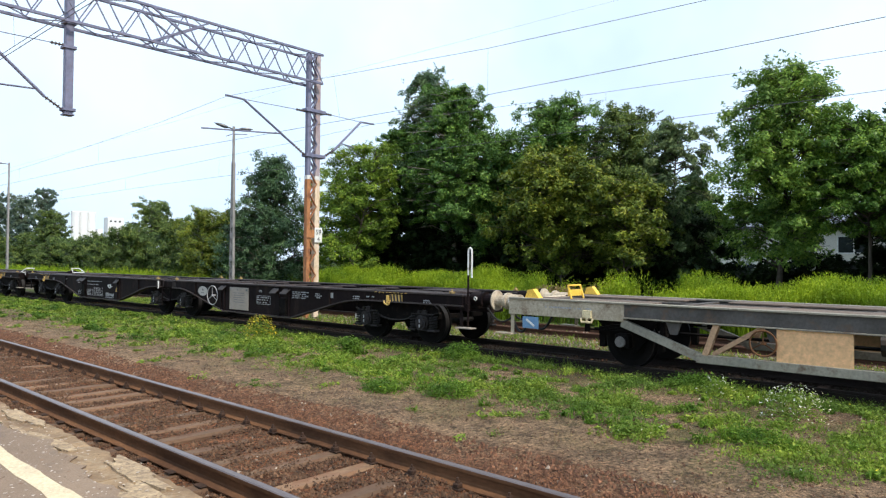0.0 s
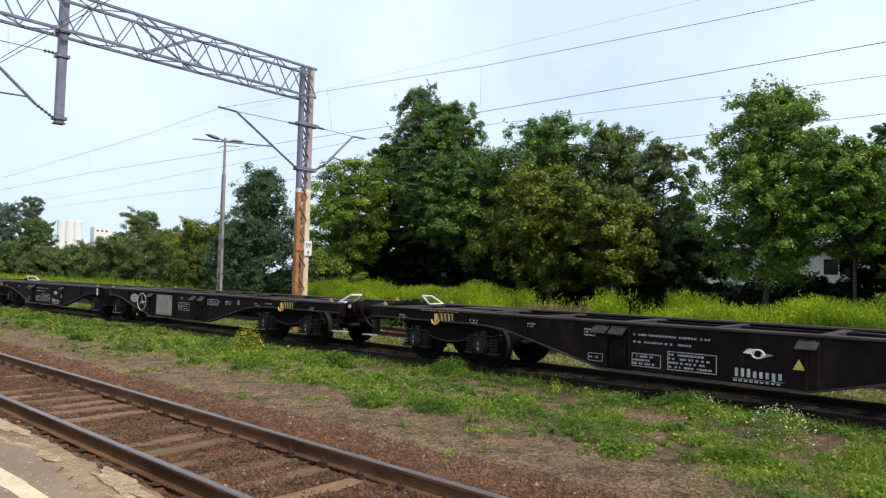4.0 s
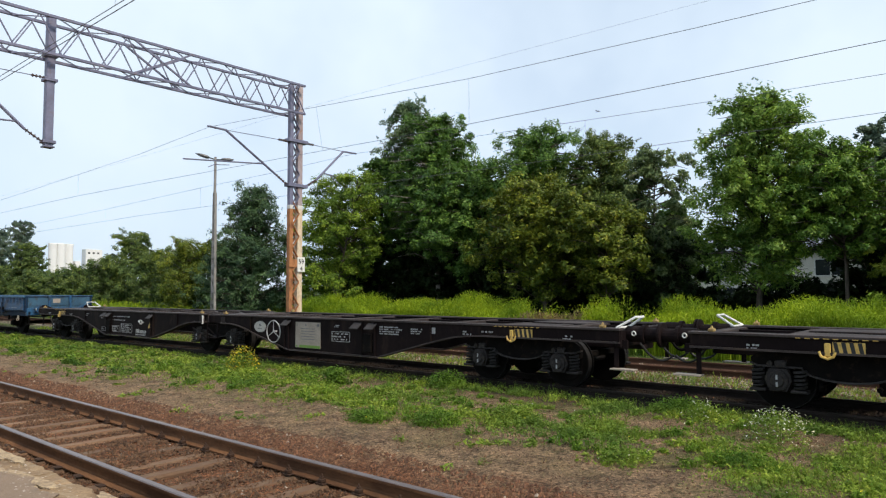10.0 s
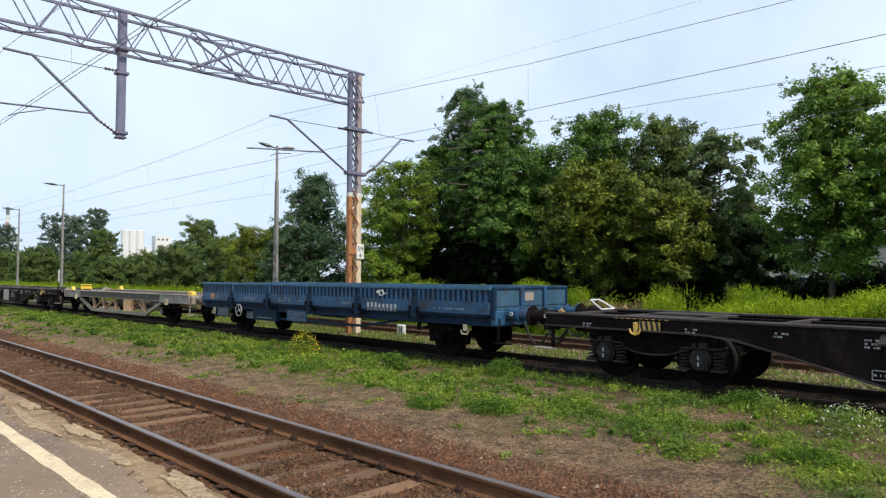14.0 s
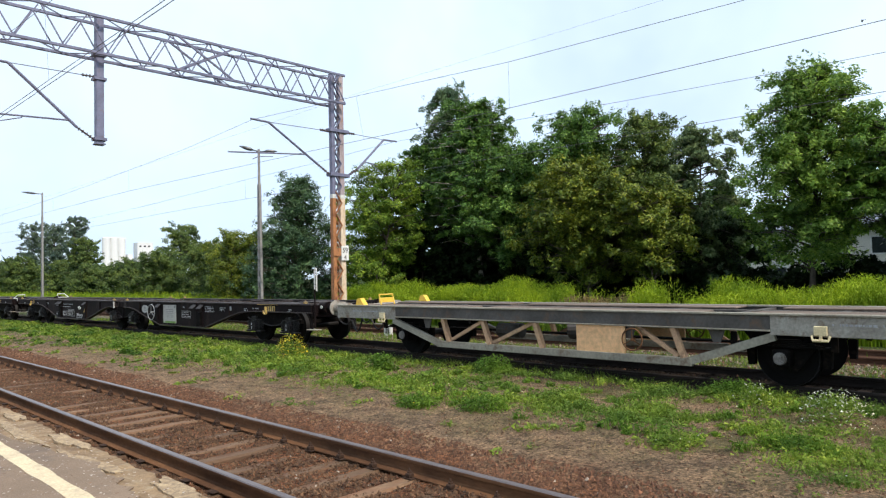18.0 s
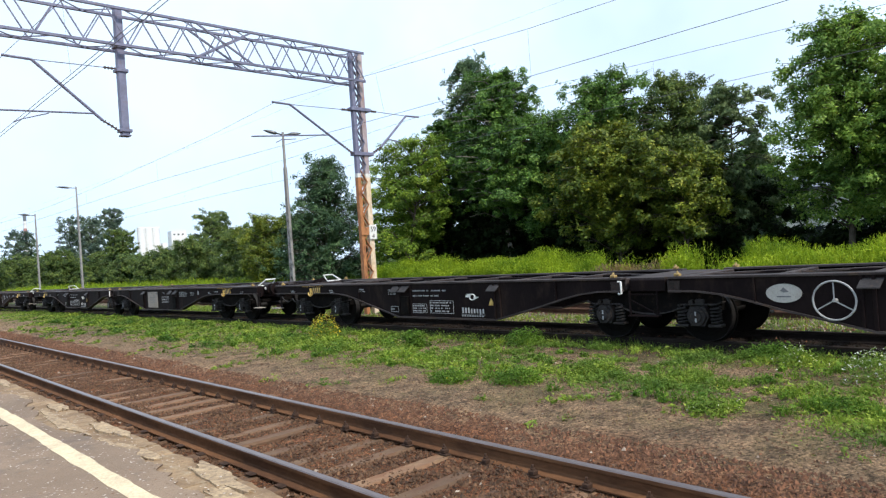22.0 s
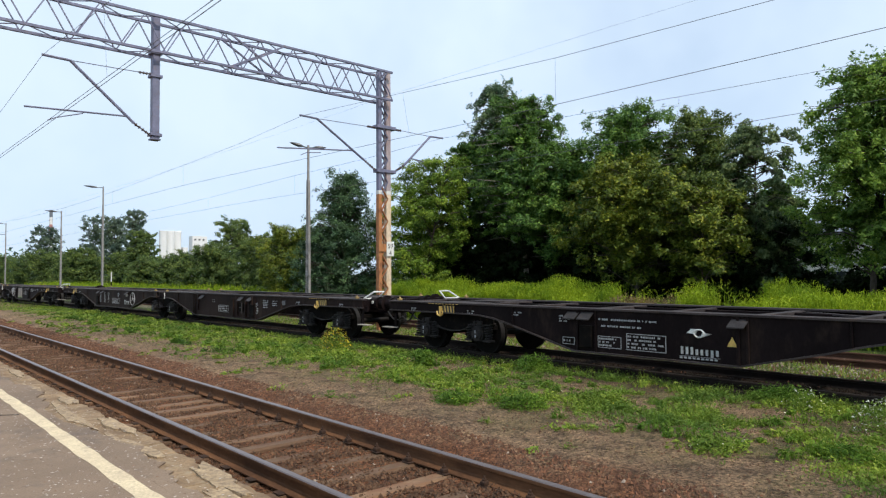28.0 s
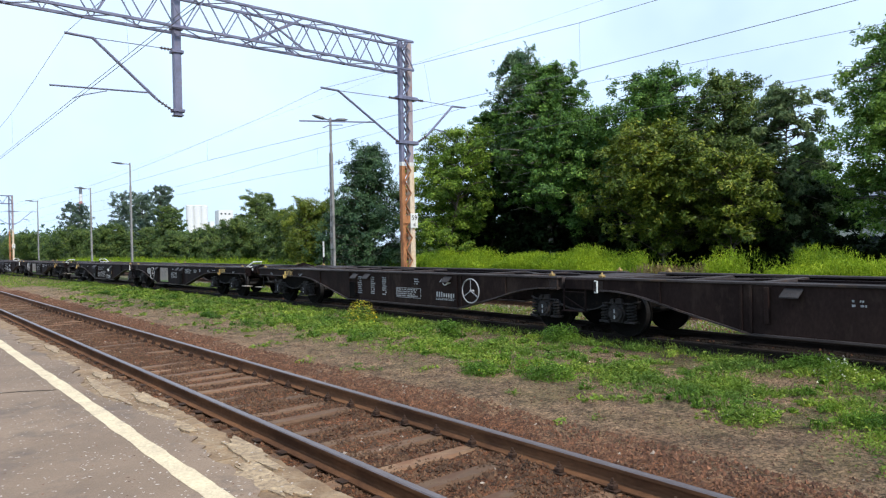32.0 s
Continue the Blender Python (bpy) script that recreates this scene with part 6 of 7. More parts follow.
            part("board_rim", Geo().box(x0 - 0.03, x1 + 0.03, min(e, e + d * 0.065), max(e, e + d * 0.065), 1.56, 1.61, 0.008), BLUEDARK, b)
        part("end_label", Geo().box(-0.28, 0.02, min(e + d * 0.052, e + d * 0.056), max(e + d * 0.052, e + d * 0.056), 1.32, 1.5, 0.001), PANELBEIGE, b, "faded tan label")
        for x in (-1.3, 1.3):
            part("corner_post", Geo().box(x - 0.05, x + 0.05, e - 0.06, e + 0.06, 0.95, 1.62, 0.012), BLUEDARK, w)
        part("headstock", Geo().box(-1.3, 1.3, e - 0.08, e + 0.08, 0.8, 1.12, 0.02), BLUE, w)
        part("step", Geo().box(-1.34, -1.14, min(e, e + d * 0.4), max(e, e + d * 0.4), 0.44, 0.465, 0.004).box(-1.2, -1.18, min(e, e + d * 0.08), max(e, e + d * 0.08), 0.44, 0.9, 0.003), UNDER, w)
    n = 26
    for k in range(n):
        a = y0 + 0.05 + (y1 - y0 - 0.1) * k / n
        part("floor_plank", Geo().box(-1.32, 1.32, a + 0.006, a + (y1 - y0 - 0.1) / n - 0.006, 1.1, 1.145, 0.006), DECKWOOD, w)
    part("underframe", Geo().box(-0.5, 0.5, 0.7, 13.6, 0.8, 1.09, 0.02), UNDER, w)
    handwheel(w, -1.42, 11.09, 0.77, 0.183, MARK, "white brake handwheel")
    X = -1.396
    logo(w, X, 3.5, 4.9, 1.14)
    for a, b, z0, z1, r, sd in ((13.1, 13.45, 1.18, 1.21, 1, 2), (10.0, 10.9, 1.1, 1.2, 2, 3), (8.0, 8.9, 1.1, 1.22, 2, 4), (5.4, 5.9, 1.12, 1.18, 1, 5), (1.2, 2.4, 1.1, 1.17, 1, 6), (7.4, 7.8, 1.1, 1.2, 1, 7)):
        lines_of_print(w, "stencil_lettering", X, a, b, z0, z1, r, 80 + sd, FADED)
    p = part("orange_label", Geo().box(X - 0.003, X + 0.003, 12.74, 13.02, 1.09, 1.26, 0.001), LABELORANGE, w, "orange label plate")
    part("label_print", Geo().box(X - 0.006, X - 0.003, 12.78, 12.98, 1.2, 1.225, 0.0005).box(X - 0.006, X - 0.003, 12.8, 12.98, 1.16, 1.18, 0.0005).box(X - 0.006, X - 0.003, 12.76, 12.98, 1.1, 1.125, 0.0005), PANELBEIGE, p)
    lines_of_print(w, "stencil_lettering", X, 12.42, 12.6, 1.1, 1.24, 2, 94, MARK)
    lines_of_print(w, "stencil_lettering", -1.304, 9.3, 10.2, 0.55, 0.62, 1, 90, FADED)
    lines_of_print(w, "stencil_lettering", -1.264, 7.7, 8.5, 0.6, 0.8, 3, 91, FADED, frame_it=True)
    lines_of_print(w, "stencil_lettering", -1.294, 12.02, 12.68, 0.57, 0.76, 3, 92, FADED, frame_it=True)
    lines_of_print(w, "stencil_lettering", -1.276, 10.51, 10.82, 0.56, 0.65, 2, 93, FADED, frame_it=True)
    two_axle_gear(w, (2.5, LS - 2.4), 0.8, UNDER)
    end_gear(w, 0, -1, BLUE, "blue painted buffer")
    end_gear(w, LS, 1, BLUE, "blue painted buffer")
    return w


# distance that the train has run, by the second
RUN = [(0.0, -0.08), (1.0, 5.63), (2.0, 11.34), (3.0, 17.06), (4.0, 22.78), (5.0, 28.48), (6.0, 34.17), (7.0, 39.83), (8.0, 45.46), (9.0, 51.07), (10.0, 56.67), (11.0, 62.26), (12.0, 67.85), (13.0, 73.46), (14.0, 79.09), (15.0, 84.72), (16.0, 90.34), (17.0, 95.95), (18.0, 101.52), (19.0, 107.05), (20.0, 112.52), (21.0, 117.94), (22.0, 123.31), (23.0, 128.62), (24.0, 133.9), (25.0, 139.14), (26.0, 144.36), (27.0, 149.56), (28.0, 154.75), (29.0, 159.92), (30.0, 165.09), (31.0, 170.25), (32.0, 175.42)]
TRAIN = []


def couple(w, start, length=LB):
    w.location = (T2, start, 0)
    TRAIN.append((w, start, length))


PLAIN = "black articulated container wagon with a weathered pale notice panel"
couple(truss_wagon("tan and grey two-axle container wagon with an open truss frame", True, 50, TANWHITE), 8.5 - LS, LS)
first_a = container_wagon("black articulated container wagon with an upright stake at its front end", "a", True, PANELBEIGE, False, 100)
couple(first_a, 8.5)
plain_a = container_wagon(PLAIN, "a", False, PANELBEIGE, True, 200)
couple(plain_a, 8.5 + LB)
couple(copy_thing(plain_a, pose(T2, 0, 0)), 8.5 + 2 * LB)
B0 = 8.5 + 3 * LB
couple(drop_side_wagon("blue two-axle flat wagon with ribbed drop sides"), B0, LS)
couple(truss_wagon("tan and grey two-axle container wagon with an open truss frame", False, 50, TANSTEEL), B0 + LS, LS)
S0 = B0 + 2 * LS
second_a = container_wagon("black articulated container wagon with a stake and white notice panel", "a", True, PANELWHITE, True, 300)
couple(second_a, S0)
couple(container_wagon("black articulated container wagon with a notice panel and no handwheel", "a", False, PANELBEIGE, False, 200, wheel=False), S0 + LB)
LONG = 29.6
wheel_b = container_wagon("long black articulated container wagon with a handwheel near its middle", "b", False, None, False, 400, LONG)
p = part("tail_stake", Geo().cyl((1.2, 28.65, 0.6), (1.2, 28.65, 1.5), 0.025, 8), BLACK, wheel_b, "upright stake, black below and white above")
part("stake_top", Geo().cyl((1.2, 28.65, 1.46), (1.2, 28.65, 2.05), 0.032, 8), WHITE, p)
couple(wheel_b, S0 + 2 * LB, LONG)
for k in range(2, 7):
    couple(copy_thing(plain_a, pose(T2, 0, 0)), S0 + k * LB + LONG)

# ---- trees and bushes ----
def tree(name, label, x, y, h, r, mat, n, leaf, seed, low=0.12, top=1.0, bark=None, clumps=60, spread=0.33, upright=0.65, droop=0.2, wide=0.45, stems=1, lumpy=1.0, dense=2.0, void=-0.9, sprigs=260, gaps=1.0):
    """A tapered trunk, boughs that leave it at random, and flat sprays of leaves along each bough; wide: height of the broadest part."""
    rng = np.random.default_rng(seed)
    base = float(ground_z(np.array(x), np.array(y))) - 0.05
    t = thing(name, label, "tree" if name == "tree" else "bush", "trees behind the tracks" if name == "tree" else "bushes behind the tracks", at=(x, y, base))
    stems_at = []
    for q in range(stems):
        off = rng.normal(size=2) * (0.04 * r if stems == 1 else 0.3 * r)
        pts = [Vector((off[0] * 0.35 + off[0] * s + 0.02 * h * math.sin(5 * s + seed), off[1] * 0.35 + off[1] * s + 0.02 * h * math.cos(4 * s + seed), s * h * 0.93)) for s in np.linspace(0, 1, 8)]
        wood = Geo()
        for i in range(7):
            wood.cyl(pts[i], pts[i + 1], 0.014 * h * (1 - i / 7.6) / math.sqrt(stems), 8, 0.014 * h * (1 - (i + 1) / 7.6) / math.sqrt(stems))
        stems_at.append(pts)
        part("trunk", wood, bark or BARK, t)

    def reach(cz):
        k = np.clip((cz - low) / max(0.02, wide - low), 0, 1)
        up = np.sqrt(np.maximum(0.01, 1 - (np.clip(cz - wide, 0, 1) / (1.03 - wide)) ** 2)) ** (1.0 / top)
        return np.where(cz < wide, 0.68 + 0.32 * k, up)

    boughs = int(clumps * 1.15)
    limbs, centres, sizes, heads = Geo(), [], [], []
    for k in range(boughs):
        pts = stems_at[k % stems]
        zt = (low + (0.99 - low) * ((k + rng.uniform(0, 1)) / boughs) ** 0.85)
        ang = k * 2.399963 + rng.normal() * 0.5
        lump = 1 + 0.5 * lumpy * (0.2 * math.sin(2 * ang + 5 * zt + seed) + 0.13 * math.sin(5 * ang - 11 * zt + 2 * seed))
        ln = r * float(reach(np.array(zt))) * lump * rng.uniform(0.72, 1.06)
        rise = (0.55 - 0.5 * droop * 0.6) * ln * rng.uniform(0.3, 1.0)
        zs = max(0.02, zt - rise / h)
        i = min(int(zs / 0.93 * 7), 6)
        a = pts[i].lerp(pts[i + 1], min(1.0, zs / 0.93 * 7 - i))
        b = Vector((a.x + ln * math.cos(ang), a.y + ln * math.sin(ang), min(zt * h, h * 0.985)))
        m = a.lerp(b, 0.55) + Vector((0, 0, 0.14 * ln))
        limbs.cyl(a, m, 0.0038 * h, 5, 0.0024 * h).cyl(m, b, 0.0024 * h, 5, 0.0008 * h)
        steps = max(3, int(ln / 0.42))
        for j in range(steps):
            s = 0.3 + 0.72 * (j + rng.uniform(0, 1)) / steps
            c = a.lerp(m, s / 0.55) if s < 0.55 else m.lerp(b, (s - 0.55) / 0.45)
            centres.append((c.x + rng.normal() * 0.13 * r, c.y + rng.normal() * 0.13 * r, max(0.1, c.z + rng.normal() * 0.08 * r - droop * 0.12 * ln * s)))
            sizes.append(0.78 * spread * r * (0.62 - 0.28 * s) * rng.uniform(0.6, 1.45) + 0.1)
            heads.append(ang)
    part("branching", limbs, bark or BARK, t)["kind"] = "stuff"
    n = int(0.86 * n * dense)
    c, size, heads = np.array(centres), np.array(sizes), np.array(heads)
    w = size ** 1.7
    which = rng.choice(len(c), n, p=w / w.sum())
    off = rng.normal(size=(n, 3))
    off /= np.linalg.norm(off, axis=1)[:, None]
    off *= (size[which] * rng.uniform(0.15, 1.0, n) ** 0.55)[:, None] * np.array([1, 1, 0.72])
    out = off[:, 0] * np.cos(heads[which]) + off[:, 1] * np.sin(heads[which])
    off[:, 2] -= (0.15 + 0.3 * droop) * np.maximum(0, out)
    p = c[which] + off
    lean = off / size[which][:, None] * 0.95 + p * np.array([1, 1, 0]) / r * 0.25
    wave = rng.normal(size=(3, 5))
    wave *= 6.283 / rng.uniform(0.75, 1.5, 5) / np.linalg.norm(wave, axis=0) * min(1.0, 2.4 / r)
    wave[2] *= 1.4
    inner = np.hypot(p[:, 0], p[:, 1]) < 0.42 * r * reach(p[:, 2] / h)
    keep = inner | (np.sin(p @ wave + rng.uniform(0, 6.28, 5)).sum(1) > void + 3.4 * np.clip(0.66 - p[:, 2] / h, 0, 0.5) * gaps)
    p, lean = p[keep], lean[keep]
    p[:, 2] = np.maximum(p[:, 2], 0.05)
    # thin sprigs beyond the outline
    tips = c[rng.choice(len(c), sprigs)]
    way = tips * np.array([1, 1, 0]) / r + rng.normal(size=(sprigs, 3)) * 0.35 + np.array([0, 0, 0.75 - 0.4 * droop])
    way /= np.linalg.norm(way, axis=1)[:, None]
    along = rng.uniform(0.15, 1.0, (sprigs, 16, 1))
    q = tips[:, None] + way[:, None] * along * (0.21 * r * rng.uniform(0.5, 1.2, (sprigs, 1, 1))) + rng.normal(size=(sprigs, 16, 3)) * 0.05 * np.sqrt(1.3 - along)
    p = np.concatenate([p, q.reshape(-1, 3)])
    lean = np.concatenate([lean, np.repeat(way, 16, axis=0) * 0.5])
    me = soup("crown", leaf_quads(rng, p, leaf, upright, droop, lean=lean), [mat])
    part("crown", me, None, t)
    return t


tree("bush", "dark blue-green pointed bush beside the mast", 22.7, 33.8, 8.1, 3.3, L_FIR, 56000, 0.064, 21, 0.03, 0.5, clumps=170, wide=0.14, droop=0.0, spread=0.2, lumpy=0.6, sprigs=420, gaps=0.4)
tree("bush", "dark low bush beside the lamp post", 22.8, 36.4, 4.6, 1.9, L_FIR, 14000, 0.07, 22, 0.03, clumps=70, wide=0.3, lumpy=0.4)
tree("tree", "yellow-green young tree behind the mast", 24.0, 28.9, 8.3, 2.5, L_YELLOW, 40000, 0.066, 23, 0.08, clumps=100, wide=0.38, stems=2, dense=2.4, lumpy=1.3, gaps=0.35)
tree("tree", "slender birch-like tree with a loose drooping top", 28.0, 26.6, 13.1, 2.3, L_BIRCH, 34000, 0.062, 24, 0.3, 0.62, PALEBARK, clumps=120, wide=0.5, droop=1.4, spread=0.26, dense=2.0)
tree("tree", "tall dense green tree with bright leaf sprays", 27.4, 23.6, 11.5, 3.0, L_DEEP, 62000, 0.068, 35, 0.32, 1.0, PALEBARK, clumps=130, wide=0.45, droop=0.7, spread=0.22, dense=2.3, lumpy=1.3)
tree("tree", "dense rounded dark tree beside the birch", 27.6, 28.3, 9.8, 2.0, L_DEEP, 34000, 0.066, 36, 0.25, clumps=90, wide=0.5, spread=0.28, dense=2.2)
tree("tree", "dense dark green tree in the row", 27.5, 21.2, 8.6, 2.8, L_DEEP, 44000, 0.068, 25, 0.32, clumps=90, wide=0.45, lumpy=1.3)
tree("tree", "round-topped dense dark tree", 28.4, 18.4, 9.9, 2.8, L_DEEP, 46400, 0.068, 26, 0.3, 1.2, clumps=110, wide=0.5, spread=0.28, dense=2.2)
tree("tree", "broad olive-green tree, yellowing in places", 25.6, 16.2, 6.9, 3.1, L_OLIVE, 46000, 0.074, 27, 0.3, 1.0, clumps=130, wide=0.6, spread=0.22, dense=2.3, lumpy=1.6, gaps=1.3)
tree("tree", "olive tree with a loose feathery top", 28.2, 14.4, 9.1, 2.6, L_HEDGE, 34000, 0.066, 28, 0.3, 0.8, clumps=80, wide=0.45, droop=1.1, spread=0.27)
tree("tree", "thin grey-green willow with drooping twigs", 28.2, 12.0, 8.2, 2.0, L_WILLOW, 20000, 0.07, 29, 0.2, 0.75, clumps=60, wide=0.6, droop=1.8, spread=0.25)
tree("bush", "olive bush at the front of the tree row", 25.6, 12.9, 5.4, 2.0, L_OLIVE, 20000, 0.072, 30, 0.36, clumps=70, wide=0.6, stems=2, lumpy=1.3, gaps=1.5)
tree("tree", "airy light green tree with a tall crown", 27.0, 7.4, 9.3, 2.5, L_LIGHT, 54000, 0.066, 31, 0.24, 1.0, BARK, clumps=150, wide=0.5, spread=0.28, droop=0.5, lumpy=1.2, void=-0.9, sprigs=380, gaps=0.45)
tree("tree", "spreading green tree at the end of the row", 26.6, 4.4, 7.1, 2.2, L_MID, 40000, 0.068, 32, 0.46, 1.0, BARK, clumps=120, wide=0.5, spread=0.22, droop=0.8, stems=2, lumpy=1.2)
tree("bush", "green bush at the end of the tree row", 26.4, 2.4, 5.0, 1.35, L_OLIVE, 16000, 0.07, 39, 0.34, clumps=60, wide=0.45, stems=2)
tree("bush", "low green bush among the tall weeds", 23.8, 1.5, 2.2, 1.5, L_YELLOW, 11000, 0.07, 33, 0.05, clumps=40, stems=3)
for k, (xx, yy, hh, rr) in enumerate(((30.6, 21.0, 7.2, 2.7), (30.6, 16.4, 7.2, 2.7), (30.4, 12.2, 5.6, 1.8), (30.6, 25.6, 7.6, 2.5))):
    tree("tree", "dark tree in the second row, half hidden", xx, yy, hh, rr, L_DEEP, 16000, 0.1, 136 + k, 0.1, clumps=70, wide=0.5)
# filler bushes, coloured dark to stand in for shade below the trees
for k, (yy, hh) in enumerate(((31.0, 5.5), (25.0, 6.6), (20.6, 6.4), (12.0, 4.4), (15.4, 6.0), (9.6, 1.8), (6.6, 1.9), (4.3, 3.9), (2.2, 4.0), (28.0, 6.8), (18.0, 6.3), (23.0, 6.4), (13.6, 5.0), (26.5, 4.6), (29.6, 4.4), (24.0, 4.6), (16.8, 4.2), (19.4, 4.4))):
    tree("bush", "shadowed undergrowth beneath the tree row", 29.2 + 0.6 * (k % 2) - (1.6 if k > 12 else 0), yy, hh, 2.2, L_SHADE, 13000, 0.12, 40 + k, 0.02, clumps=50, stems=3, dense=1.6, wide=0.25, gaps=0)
for k, (xx, yy, hh) in enumerate(((43, 6.0, 11.0), (43.6, 4.5, 11.3), (43, 2.9, 10.2))):
    tree("tree", "slim grey-green poplar behind the row", xx, yy, hh, 1.35, L_HAZY, 4600, 0.13, 50 + k, 0.1, 0.8, clumps=60, wide=0.55, spread=0.4)
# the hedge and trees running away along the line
HEDGE = [(22.5, 40.5, 5.1, 2.0, L_OLIVE), (24.0, 45.5, 4.6, 2.0, L_HEDGE), (25.5, 50.5, 5.0, 2.1, L_HEDGE), (27.5, 57.6, 7.1, 1.9, L_HEDGE), (25, 55.5, 4.6, 2.2, L_HEDGE), (25.5, 63, 4.0, 2.2, L_HEDGE), (26, 70, 3.9, 2.2, L_HEDGE), (26, 77, 4.0, 2.3, L_HEDGE), (26.5, 84.0, 7.3, 2.0, L_HEDGE), (26, 89, 4.8, 2.4, L_HEDGE), (29.7, 95, 10.8, 2.0, L_HAZY), (30.5, 105, 10.4, 2.2, L_HAZY), (30.0, 112, 11.2, 2.3, L_HAZY), (26, 101, 5.5, 2.7, L_HEDGE), (26, 112, 5.8, 2.7, L_HEDGE), (26, 124, 6.0, 2.9, L_HEDGE), (28, 136, 10.9, 2.5, L_HAZY), (26, 146, 6.0, 3.3, L_HEDGE), (25, 160, 6.0, 3.7, L_HEDGE), (24, 176, 6.2, 4.2, L_HEDGE), (23, 196, 6.5, 4.8, L_HAZY), (21, 220, 7.0, 5.6, L_HAZY)]
for k, (xx, yy, hh, rr, mm) in enumerate(HEDGE):
    far = max(1.0, yy / 55.0)
    tree("bush" if hh < 7 else "tree", "dense roadside bush in the long hedge" if hh < 7 else "dark tree rising above the hedge", xx, yy, hh, rr, mm, int(32000 / far ** 0.9), 0.066 * far ** 0.7, 60 + k, 0.02, clumps=90, stems=2, wide=0.42, lumpy=0.7, upright=0.2, void=-1.3, dense=1.7, gaps=0.4)
# far woods at the horizon
rng = np.random.default_rng(90)
p = []
for k in range(150):
    yy = rng.uniform(240, 700)
    xx = rng.uniform(-10, 20) + 0.34 * (yy - 200) + rng.uniform(0, 60)
    q = rng.normal(size=(90, 3)) * np.array([5, 5, 2.4]) + np.array([xx, yy, 4.5])
    p.append(q)
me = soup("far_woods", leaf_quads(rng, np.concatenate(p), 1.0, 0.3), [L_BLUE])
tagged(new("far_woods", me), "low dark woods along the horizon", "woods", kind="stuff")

# ---- tall weeds, grass and flowers ----
def weed_height(x, y):
    return 0.62 + 0.18 * np.sin(0.9 * y + 0.5 * x) + 0.14 * np.sin(2.1 * y - x) + 0.3 * np.clip((x - 20.5) / 2, -1, 1)


def tall_weeds(name, label, n, x0, x1, y0, y1, scale, mat, seed, gap=None, leaf=0.062):
    rng = np.random.default_rng(seed)
    x, y = rng.uniform(x0, x1, n), rng.uniform(y0, y1, n)
    if gap is not None:
        k = ~gap(x, y, rng)
        x, y = x[k], y[k]
        n = len(x)
    h = scale * (1.0 + weed_height(x, y)) * rng.uniform(0.8, 1.08, n)
    z0 = ground_z(x, y)
    s = rng.uniform(0.3, 1.0, (n, 9)) ** 0.8
    jit = rng.normal(size=(n, 9, 2)) * 0.035
    lx = np.stack([x[:, None] + jit[..., 0], y[:, None] + jit[..., 1], z0[:, None] + h[:, None] * s], -1).reshape(-1, 3)
    q = leaf_quads(rng, lx, leaf, 0.1, -2.6, 0.24)
    tips = blades(rng, np.stack([x, y, z0], 1), h, np.full(n, 0.03), 0.06)
    me = soup(name, np.concatenate([q, tips]), [mat])
    return tagged(new(name, me), label, "tall weeds", kind="stuff")


def in_gap(x, y, r):
    edge = 0.35 * np.sin(3.1 * x + 1.0)
    hole = (y > 9.1 + edge) & (y < 14.5 + edge) & ~((y > 10.0) & (y < 11.0) & (x < 20.8))
    thin = (y > 5.2 + edge) & (y < 6.2 + edge)
    return (hole & (r.uniform(size=len(x)) < 0.97)) | (thin & (r.uniform(size=len(x)) < 0.7))


tall_weeds("tall_weeds", "bright green tall weeds behind the far track", 30000, 19.6, 22.6, -4, 26.5, 0.86, L_WEED, 101, in_gap)
tall_weeds("tall_weeds", "mixed green weeds below the trees", 2500, 22.4, 23.8, -4, 34, 0.6, L_MID, 102, lambda x, y, r: (y > 7.5) & (y < 16))
tall_weeds("dry_weeds", "pale dry seed heads among the weeds", 700, 19.8, 21.5, 11.2, 14.2, 0.7, L_DRY, 103)
tall_weeds("low_weeds", "low mixed weeds in the gap", 1500, 19.5, 21.5, 8.8, 14.8, 0.36, L_YELLOW, 105)
tall_weeds("tall_weeds", "green verge grass along the hedge", 5000, 19.8, 24.0, 34, 110, 0.62, L_WEED, 104, leaf=0.1)


def patchy(x, y):
    return np.sin(1.3 * x + 0.7 * y) * np.sin(0.8 * y - 0.5 * x + 1.0) + 0.6 * np.sin(2.9 * x - 1.7 * y + 0.5) * np.sin(2.3 * y + 0.9 * x) + 0.5 * np.sin(6.1 * x + 2.2 * y) * np.sin(5.3 * y - 1.9 * x)


def meadow(name, label, n, x0, x1, y0, y1, dens, hgt, mat, seed, width=0.012, leafy=0.0):
    rng = np.random.default_rng(seed)
    x = rng.uniform(x0, x1, n)
    y = y0 + (y1 - y0) * rng.uniform(0, 1, n) ** 1.35
    k = rng.uniform(size=n) < dens(x, y)
    x, y = x[k], y[k]
    n = len(x)
    p = np.stack([x, y, ground_z(x, y) - 0.005], 1)
    far = 1 + y.clip(0) / 25
    h = hgt * rng.uniform(0.35, 1.4, n) * (0.75 + 0.45 * np.clip(patchy(x, y), 0, 1))
    b = blades(rng, p, h, width * far, 0.45)
    q = [b]
    if leafy:
        m = np.repeat(np.arange(n), 2)[rng.uniform(size=2 * n) < leafy]
        k = len(m)
        pp = p[m] + np.stack([rng.normal(size=k) * 0.03, rng.normal(size=k) * 0.03, h[m] * rng.uniform(0.2, 0.95, k)], 1)
        q.append(leaf_quads(rng, pp, 0.0145 * (1 + pp[:, 1].clip(0) / 22), 1.0, 0.0, 0.65))
    me = soup(name, np.concatenate(q), [mat])
    return tagged(new(name, me), label, "grass", kind="stuff")


